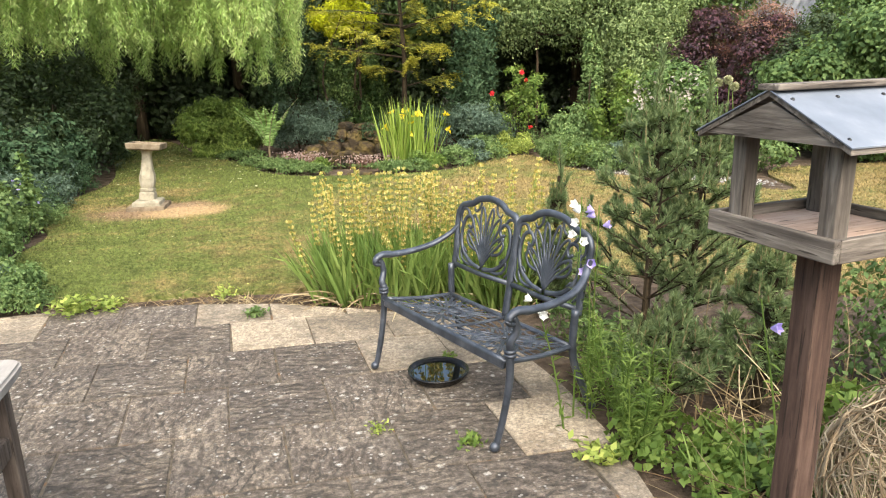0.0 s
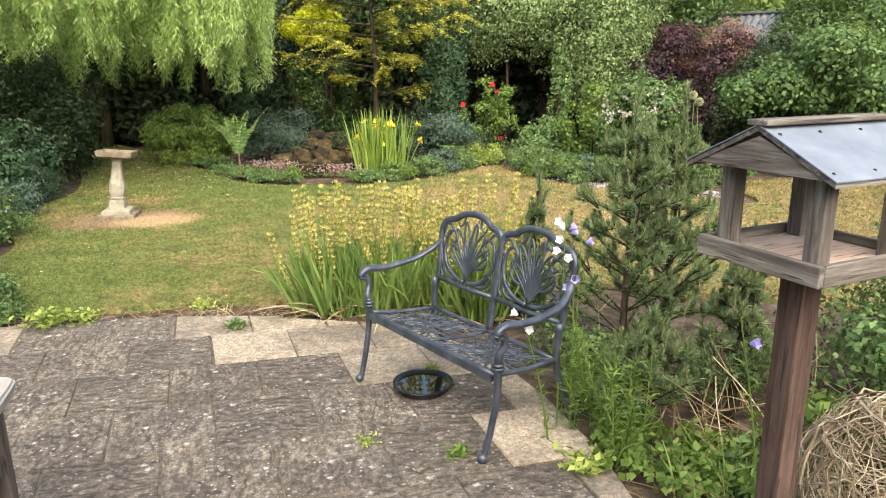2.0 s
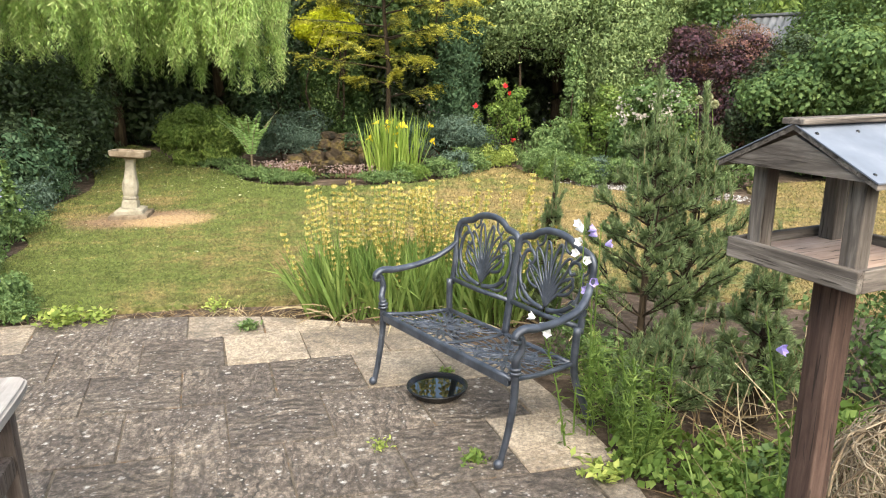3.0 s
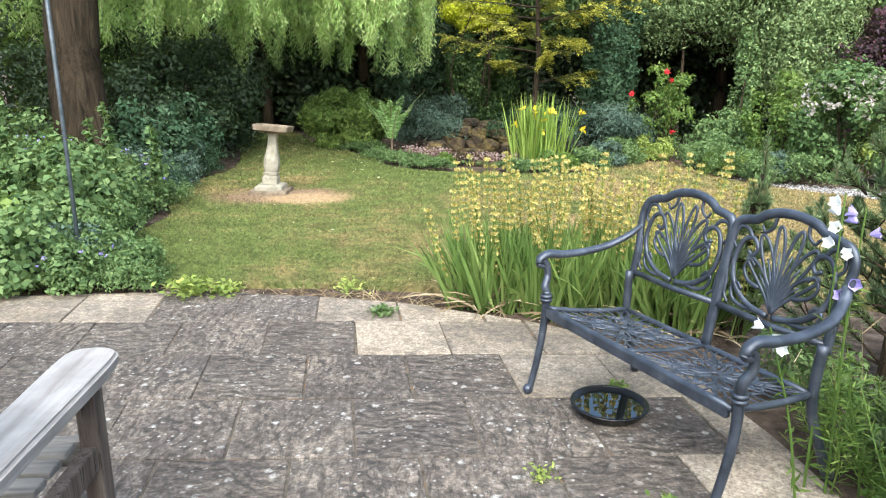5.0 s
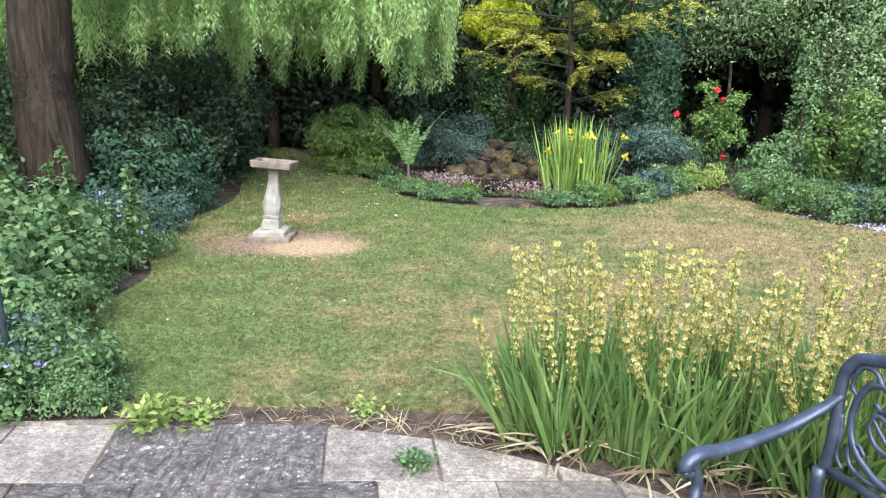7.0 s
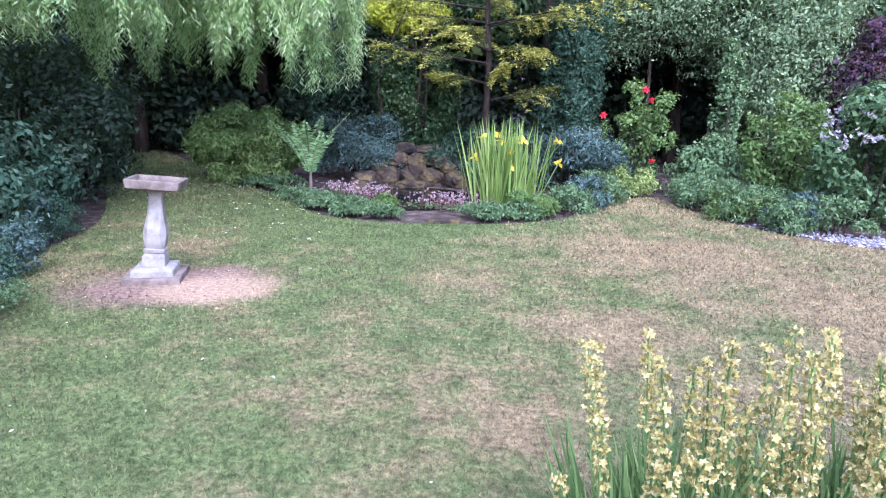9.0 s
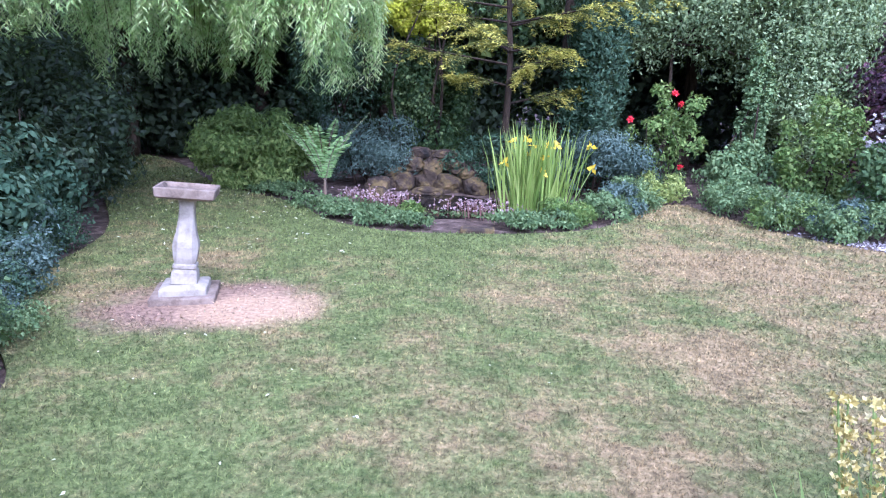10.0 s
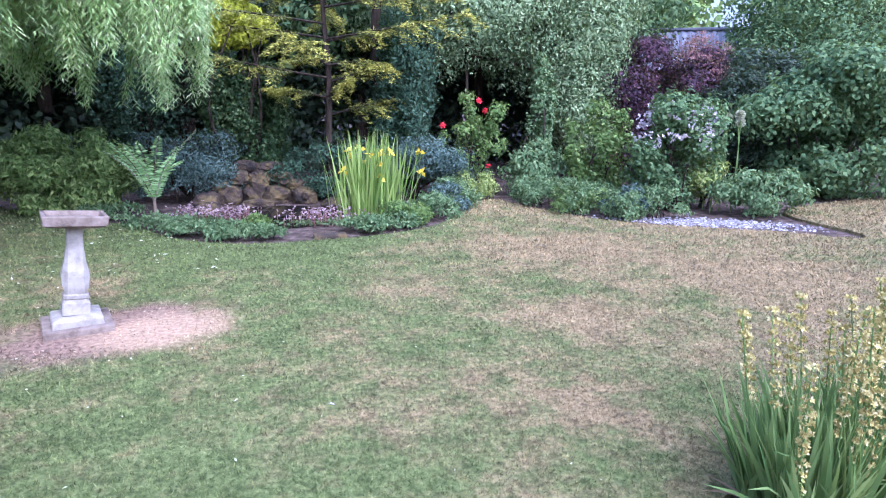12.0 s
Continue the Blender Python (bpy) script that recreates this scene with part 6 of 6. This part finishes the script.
for x, y, r, h, n, lf, m in ((-4.25, 4.85, 0.3, 0.3, 1500, (0.05, 0.03), "blue"), (-3.65, 4.83, 0.2, 0.16, 1000, (0.035, 0.02), "bed"), (-4.6, 4.95, 0.34, 0.42, 1600, (0.06, 0.045), "bed"), (-4.65, 4.5, 0.3, 0.32, 1300, (0.05, 0.03), "bed"),
                             (-5.1, 4.35, 0.4, 0.45, 1500, (0.07, 0.05), "bed"), (-4.4, 5.35, 0.28, 0.4, 1300, (0.05, 0.035), "bed"), (-4.7, 5.75, 0.26, 0.4, 1200, (0.05, 0.035), "bed"), (-4.05, 5.05, 0.22, 0.2, 1000, (0.035, 0.022), "blue"),
                             (-5.5, 7.4, 0.2, 0.25, 1000, (0.04, 0.022), "blue"), (-5.75, 7.9, 0.28, 0.4, 1300, (0.05, 0.026), "blue"), (-6.05, 8.6, 0.3, 0.45, 1500, (0.05, 0.026), "blue")):
    leafy_rows.append((x, y, r, h, n, lf, m, None, 0))
for x, y, r, h, n, lf, m, sp, k in leafy_rows + [(-4.35, 5.0, 0.3, 0.34, 1500, (0.05, 0.035), "bed", "p_lilac", 10), (-3.85, 4.85, 0.26, 0.22, 1300, (0.035, 0.018), "bed", "p_lilac", 8), (-4.75, 5.35, 0.4, 0.62, 1900, (0.07, 0.055), "bed", None, 0),
                                    (-5.1, 5.8, 0.42, 0.7, 1900, (0.07, 0.055), "bed", None, 0), (-5.25, 6.5, 0.45, 0.6, 1900, (0.06, 0.04), "bed", "p_lilac", 14), (-5.6, 7.0, 0.42, 0.55, 1900, (0.05, 0.03), "blue", "p_lilac", 26),
                                    (-5.9, 6.3, 0.5, 0.75, 1900, (0.06, 0.04), "bed", "p_lilac", 26), (-4.9, 4.75, 0.4, 0.5, 1500, (0.09, 0.06), "fresh", None, 0), (-5.5, 5.2, 0.5, 0.85, 2200, (0.08, 0.055), "bed", None, 0),
                                    (-6.1, 7.6, 0.4, 0.5, 1700, (0.05, 0.03), "blue", None, 0), (-5.0, 6.15, 0.3, 0.5, 1300, (0.05, 0.035), "bed", None, 0), (-5.6, 4.4, 0.5, 0.6, 1600, (0.13, 0.09), "fresh", None, 0),
                                    (-5.2, 7.15, 0.22, 0.24, 900, (0.035, 0.02), "bed", None, 0), (-6.6, 6.6, 0.6, 0.9, 2200, (0.07, 0.05), "bed", None, 0), (-4.35, 4.62, 0.24, 0.25, 900, (0.04, 0.025), "blue", "p_lilac", 4)]:
    leafy("border_plant", "leafy green border perennial spilling towards the lawn", x, y, r, h, n, lf, m, "plant", g1, 7, sp, k)
for x, y, h in ((-4.9, 6.05, 1.05), (-5.15, 6.9, 0.8), (-5.6, 5.7, 1.1), (-5.0, 5.55, 0.85), (-5.3, 6.3, 0.9), (-4.7, 5.75, 0.7), (-4.95, 5.1, 0.7)):
    ob = thing("tall_mallow", "tall upright mallow with broad pale-green leaves", "plant", pose(x, y, 0), g1)
    p = spline([(0, 0, -0.03), (0.03, 0.02, h * 0.5), (0.0, 0.0, h)], 8)
    part("stalk", tube(p, np.linspace(0.009, 0.004, len(p)), 5), M["sword"], ob)
    n = 130
    f = rng.uniform(0.35, 1.0, n)
    q = np.array([np.interp(f, np.linspace(0, 1, len(p)), p[:, k]) for k in range(3)]).T + rng.normal(size=(n, 3)) * 0.05 * (1.2 - f)[:, None]
    put("leaves", grid_mesh("leaves", leaves(q, rng.normal(size=(n, 3)) * (1, 1, 0.4), 0.085 * (1.2 - 0.6 * f), 0.075 * (1.2 - 0.6 * f)), 4, M["bed"]), ob)
S("variegated_shrub", "shrub with pale yellow-green variegated leaves", (-5.95, 4.9), (0.5, 0.5, 0.7), 3800, (0.055, 0.03), "limey", 18, 0.42, 0.95, 7)
g2 = "border plants beside the paving"
for x, y, r, h, n, lf, m in ((0.2, 4.12, 0.16, 0.3, 380, (0.05, 0.03), "bed"), (0.1, 4.35, 0.16, 0.34, 420, (0.05, 0.03), "bed"),
                             (0.36, 3.5, 0.16, 0.09, 240, (0.062, 0.052), "fresh"), (0.6, 3.42, 0.18, 0.10, 260, (0.064, 0.054), "fresh"), (0.8, 3.3, 0.17, 0.12, 240, (0.062, 0.052), "bed"), (0.3, 3.32, 0.12, 0.07, 150, (0.064, 0.054), "fresh"),
                             (0.46, 3.2, 0.14, 0.08, 190, (0.064, 0.054), "fresh"), (0.66, 3.18, 0.15, 0.09, 200, (0.062, 0.052), "fresh"), (0.9, 3.0, 0.16, 0.14, 220, (0.07, 0.05), "bed"), (0.52, 2.95, 0.12, 0.06, 130, (0.075, 0.06), "fresh"),
                             (1.05, 3.35, 0.2, 0.3, 420, (0.07, 0.035), "fresh"), (1.5, 3.0, 0.42, 0.8, 1500, (0.058, 0.04), "broad"), (1.6, 3.9, 0.42, 0.7, 1500, (0.058, 0.04), "broad"), (2.2, 4.4, 0.5, 0.75, 1600, (0.058, 0.04), "broad"),
                             (1.1, 2.5, 0.2, 0.2, 420, (0.055, 0.045), "bed"), (0.3, 3.8, 0.12, 0.2, 240, (0.06, 0.03), "bed"), (1.9, 2.3, 0.5, 0.85, 1800, (0.058, 0.04), "broad"), (1.0, 4.15, 0.25, 0.28, 420, (0.06, 0.035), "bed")):
    leafy("border_plant", "low leafy green plant covering the border soil", x, y, r, h, n, lf, m, "plant", g2, 5)


def dead_stems(x, y, r, h, n):
    """Bare brown stalks left standing and fallen in the border."""
    ob = thing("dead_stalks", "tangle of bare dry brown stalks standing in the border", "plant", pose(x, y, 0), "dry stalks in the border")
    bm = bmesh.new()
    for _ in range(n):
        b = np.array([rng.normal() * r, rng.normal() * r, -0.03])
        t = b + np.array([rng.normal() * r * 1.4, rng.normal() * r * 1.4, h * rng.uniform(0.2, 1.0)])
        p = spline([b, (b + t) / 2 + rng.normal(size=3) * 0.05, t], 7)
        sweep(bm, p, np.linspace(0.0034, 0.0014, len(p)) * rng.uniform(0.6, 1.4), 4)
        for _ in range(2):
            j = int(rng.integers(4, len(p) - 1))
            sweep(bm, [p[j], p[j] + rng.normal(size=3) * (0.06, 0.06, 0.04) + (0, 0, 0.05)], [0.002, 0.001], 3)
    part("stalks", bm, M["straw"], ob)


for x, y, r, h, n in ((0.62, 3.75, 0.13, 0.5, 22), (0.95, 3.3, 0.16, 0.45, 26), (1.15, 3.75, 0.18, 0.6, 24), (0.95, 2.95, 0.12, 0.22, 26), (0.3, 3.95, 0.08, 0.5, 9), (1.35, 2.85, 0.2, 0.6, 26)):
    dead_stems(x, y, r, h, n)
S("evergreen_shrub", "loose evergreen shrub beyond the bird table", (2.3, 3.6), (0.6, 0.6, 0.7), 4200, (0.085, 0.045), "laurel", 18, 0.42, 0.8, 6)


def wispy(x, y, r, h, n):
    """Bright-green feathery shoots beside the bench."""
    ob = thing("feathery_plant", "bright-green feathery shoots beside the bench", "plant", pose(x, y, 0), g2)
    bm, V = bmesh.new(), []
    for k in range(n):
        b = np.array([rng.normal() * r, rng.normal() * r, -0.03])
        t = b + np.array([rng.normal() * 0.1, rng.normal() * 0.1, h * rng.uniform(0.6, 1.1)])
        p = spline([b, (b + t) / 2 + rng.normal(size=3) * 0.02, t], 8)
        sweep(bm, p, 0.003, 4)
        i = np.repeat(np.arange(4, len(p)), 5)
        V.append(leaves(p[i] + rng.normal(size=(len(i), 3)) * 0.006, rng.normal(size=(len(i), 3)) * (1, 1, 0.3) + (0, 0, 0.6), rng.uniform(0.04, 0.08, len(i)), 0.006))
    part("stems", bm, M["fresh"], ob)
    put("leaves", grid_mesh("leaves", np.concatenate(V), 4, M["fresh"]), ob)


wispy(0.26, 3.45, 0.06, 0.5, 14)
wispy(0.32, 3.62, 0.07, 0.42, 10)
wispy(0.16, 3.82, 0.05, 0.4, 8)


def twig_ball():
    ob = thing("twig_ball", "round tangle of dry pale climbing stems", "twig ball", pose(1.06, 2.72, 0))
    bm = bmesh.new()
    for k in range(380):
        ax = ball(1)[0]
        a = np.cross(ax, (0.1, 0.7, 0.7))
        a = a / np.linalg.norm(a)
        b = np.cross(ax, a)
        off = rng.uniform(-0.2, 0.2)
        r = math.sqrt(max(0.02, 0.33**2 - off**2)) * rng.uniform(0.85, 1.08)
        t0, ln = rng.uniform(0, TAU), rng.uniform(1.2, 4.5)
        t = np.linspace(t0, t0 + ln, 16)
        p = ax * off + np.outer(np.cos(t), a) * r + np.outer(np.sin(t), b) * r
        p = p * (1, 1, 1.0) + (0, 0, 0.28) + rng.normal(size=p.shape) * 0.008
        p[:, 2] = np.maximum(p[:, 2], -0.02)
        sweep(bm, p, rng.choice([0.0016, 0.0026, 0.005], p=[0.6, 0.33, 0.07]) , 4)
    part("stems", bm, M["twig"], ob)
    P = np.column_stack([np.clip(rng.normal(size=420) * 0.3 - 0.15, -0.5, 0.6), rng.normal(size=420) * 0.3 + 0.28, np.full(420, -0.03)])
    q, _, _ = blades(P, rng.normal(size=(420, 3)) * (0.9, 0.9, 0.1) + (0, 0, 0.6), rng.uniform(0.10, 0.28, 420), 0.004, 0.6)
    tagged(put("dry_grass", strip_mesh("dry_grass", q, 4, M["straw"]), None, "", (1.02, 2.6, 0)), "bent dry straw-coloured grass on the border soil", "grass", kind="stuff")


twig_ball()


def weed(x, y, r, n, mat, ln=0.03, label="small green weed growing in a paving joint"):
    V = leaves(np.column_stack([rng.normal(size=n) * r * 0.4, rng.normal(size=n) * r * 0.4, rng.uniform(0, r * 0.5, n)]), rng.normal(size=(n, 3)) * (1, 1, 0.3) + (0, 0, 0.6), ln, ln * 0.55)
    ob = put("weed", grid_mesh("weed", V, 4, M[mat]), None, "", (x, y, -0.008))
    tagged(ob, label, "weed", "weeds in the paving", kind="stuff")


weed(-1.95, 4.78, 0.09, 170, "bed")
weed(-0.83, 3.42, 0.06, 70, "limey", 0.02)
weed(-0.42, 3.36, 0.07, 90, "fresh", 0.03)
weed(-0.62, 4.22, 0.05, 60, "fresh", 0.025)
weed(-3.2, 4.76, 0.17, 200, "limey", 0.05, "flat yellow-green leafy weed at the paving's edge")
weed(-3.0, 4.84, 0.12, 120, "limey", 0.045, "flat yellow-green leafy weed at the paving's edge")
weed(-2.3, 5.12, 0.12, 110, "limey", 0.03, "small yellow-green weed on bare soil")
weed(0.12, 3.28, 0.1, 90, "limey", 0.05, "broad-leaved green weed at the paving's edge")


def litter():
    """Dry stalks on the bare strip and fallen leaves on the lawn."""
    n = 420
    x = rng.uniform(-3.6, -1.6, n)
    P = np.column_stack([x, 5.03 + (x + 2.6) * 0.12 + rng.normal(size=n) * 0.07, np.full(n, -0.035)])
    q, _, _ = blades(P, rng.normal(size=(n, 3)) * (1, 1, 0.2) + (0, 0, 0.7), rng.uniform(0.03, 0.12, n), 0.004, 0.4)
    tagged(put("dry_stalks", strip_mesh("dry_stalks", q, 4, M["straw"])), "dry brown stalks on bare soil beside the paving", "grass", kind="stuff")
    n = 130
    p = np.column_stack([rng.uniform(-7, -1, n), rng.uniform(5.4, 13, n)])
    p = p[inside(p, lawn_line)]
    n = len(p)
    V = leaves(np.column_stack([p, np.full(n, 0.024)]), rng.normal(size=(n, 3)) * (1, 1, 0.12), rng.uniform(0.012, 0.026, n), 0.011)
    tagged(put("fallen_leaves", grid_mesh("fallen_leaves", V, 4, M["p_allium"])), "small pale fallen leaves on the lawn", "leaves", kind="stuff")
    n = 330
    p = np.column_stack([rng.uniform(-7.2, -3.6, n), rng.uniform(9.2, 13.5, n)])
    p = p[inside(p, lawn_line)]
    n = len(p)
    V = leaves(np.column_stack([p, np.full(n, 0.024)]), rng.normal(size=(n, 3)) * (1, 1, 0.15), rng.uniform(0.02, 0.05, n), 0.015)
    tagged(put("willow_litter", grid_mesh("willow_litter", V, 4, M["p_allium"])), "pale narrow leaves dropped on the shaded lawn", "leaves", kind="stuff")
    n = 260
    a, r = rng.uniform(0, TAU, n), 0.32 + np.abs(rng.normal(size=n)) * 0.22
    V = leaves(np.column_stack([-4.55 + r * np.cos(a) * 1.3, 7.95 + r * np.sin(a), np.full(n, 0.02)]), rng.normal(size=(n, 3)) * (1, 1, 0.25), rng.uniform(0.012, 0.03, n), 0.012)
    tagged(put("brown_litter", grid_mesh("brown_litter", V, 4, M["straw"])), "dry brown leaf scraps on bare soil round a bird bath", "leaves", kind="stuff")
    one = put("white_petal", grid_mesh("white_petal", flowers(np.array([(0, 0, 0.0)]), 0.02, 3, 0.1), 4, M["p_white"]), None, "", (-3.09, 6.52, 0.028))
    tagged(one, "single white petal lying on the lawn", "petal")


litter()


# ---- the paving slabs ----
def clip_poly(poly, outline):
    """The part of a convex piece that lies inside the outline's half-planes near it."""
    out = poly
    o = np.array(outline)
    for a, b in zip(o, np.roll(o, -1, 0)):
        n = np.array([-(b - a)[1], (b - a)[0]])
        n = n / np.linalg.norm(n)
        d = [float(np.dot(p - a, n)) - 0.004 for p in out]
        if all(v >= 0 for v in d):
            continue
        res = []
        for i in range(len(out)):
            j = (i + 1) % len(out)
            if d[i] >= 0:
                res.append(out[i])
            if (d[i] >= 0) != (d[j] >= 0):
                t = d[i] / (d[i] - d[j])
                res.append(out[i] + (out[j] - out[i]) * t)
        out = res
        if len(out) < 3:
            return []
    return out


def slabs():
    """Courses of square slabs, laid half a slab out of step from course to course."""
    origin = np.array([-2.24, 4.56])
    run, up = (np.array([math.cos(radians(w)), math.sin(radians(w))]) for w in (18.3, 114.8))
    pitch, g = 0.466, 0.0045
    for r in range(-16, 5):
        v0, v1 = r * pitch, (r + 1) * pitch
        u = (-0.01 if r % 2 == 0 else 0.212) + 0.012 * min(r, 0) - 14 * pitch
        while u < 7.5:
            j = rng.normal(size=8) * 0.0025
            quad = [origin + run * a + up * b for a, b in ((u + g + j[0], v0 + g + j[1]), (u + pitch - g + j[2], v0 + g + j[3]), (u + pitch - g + j[4], v1 - g + j[5]), (u + g + j[6], v1 - g + j[7]))]
            mid = u + pitch / 2
            u += pitch
            poly = clip_poly(quad, PATIO)
            if len(poly) < 3:
                continue
            c = np.mean(poly, axis=0)
            area = 0.5 * abs(sum(p[0] * q[1] - p[1] * q[0] for p, q in zip(poly, poly[1:] + poly[:1])))
            if area < 0.003 or c[1] < -2.2:
                continue
            edge = (r >= 0 and (mid > 0.0 or mid < -0.95)) or (r == -1 and mid > 0.22) or (r == -2 and mid > 0.95) or (r == -3 and mid > 1.5) or (r <= -4 and mid > 1.32)
            bm = bmesh.new()
            z = rng.uniform(-0.003, 0.002)
            top = [bm.verts.new((*(p - c - unit(p - c) * 0.005), z)) for p in map(np.array, poly)]
            rim = [bm.verts.new((*(p - c), z - 0.004)) for p in map(np.array, poly)]
            low = [bm.verts.new((*(p - c), -0.03)) for p in map(np.array, poly)]
            bm.faces.new(top)
            for A, B in ((rim, top), (low, rim)):
                for i in range(len(A)):
                    j = (i + 1) % len(A)
                    bm.faces.new((A[i], A[j], B[j], B[i]))
            bmesh.ops.recalc_face_normals(bm, faces=bm.faces)
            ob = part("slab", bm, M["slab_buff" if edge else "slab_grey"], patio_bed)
            ob.location = (*c, 0)
            ob.rotation_euler = (rng.normal() * 0.003, rng.normal() * 0.003, 0)


slabs()
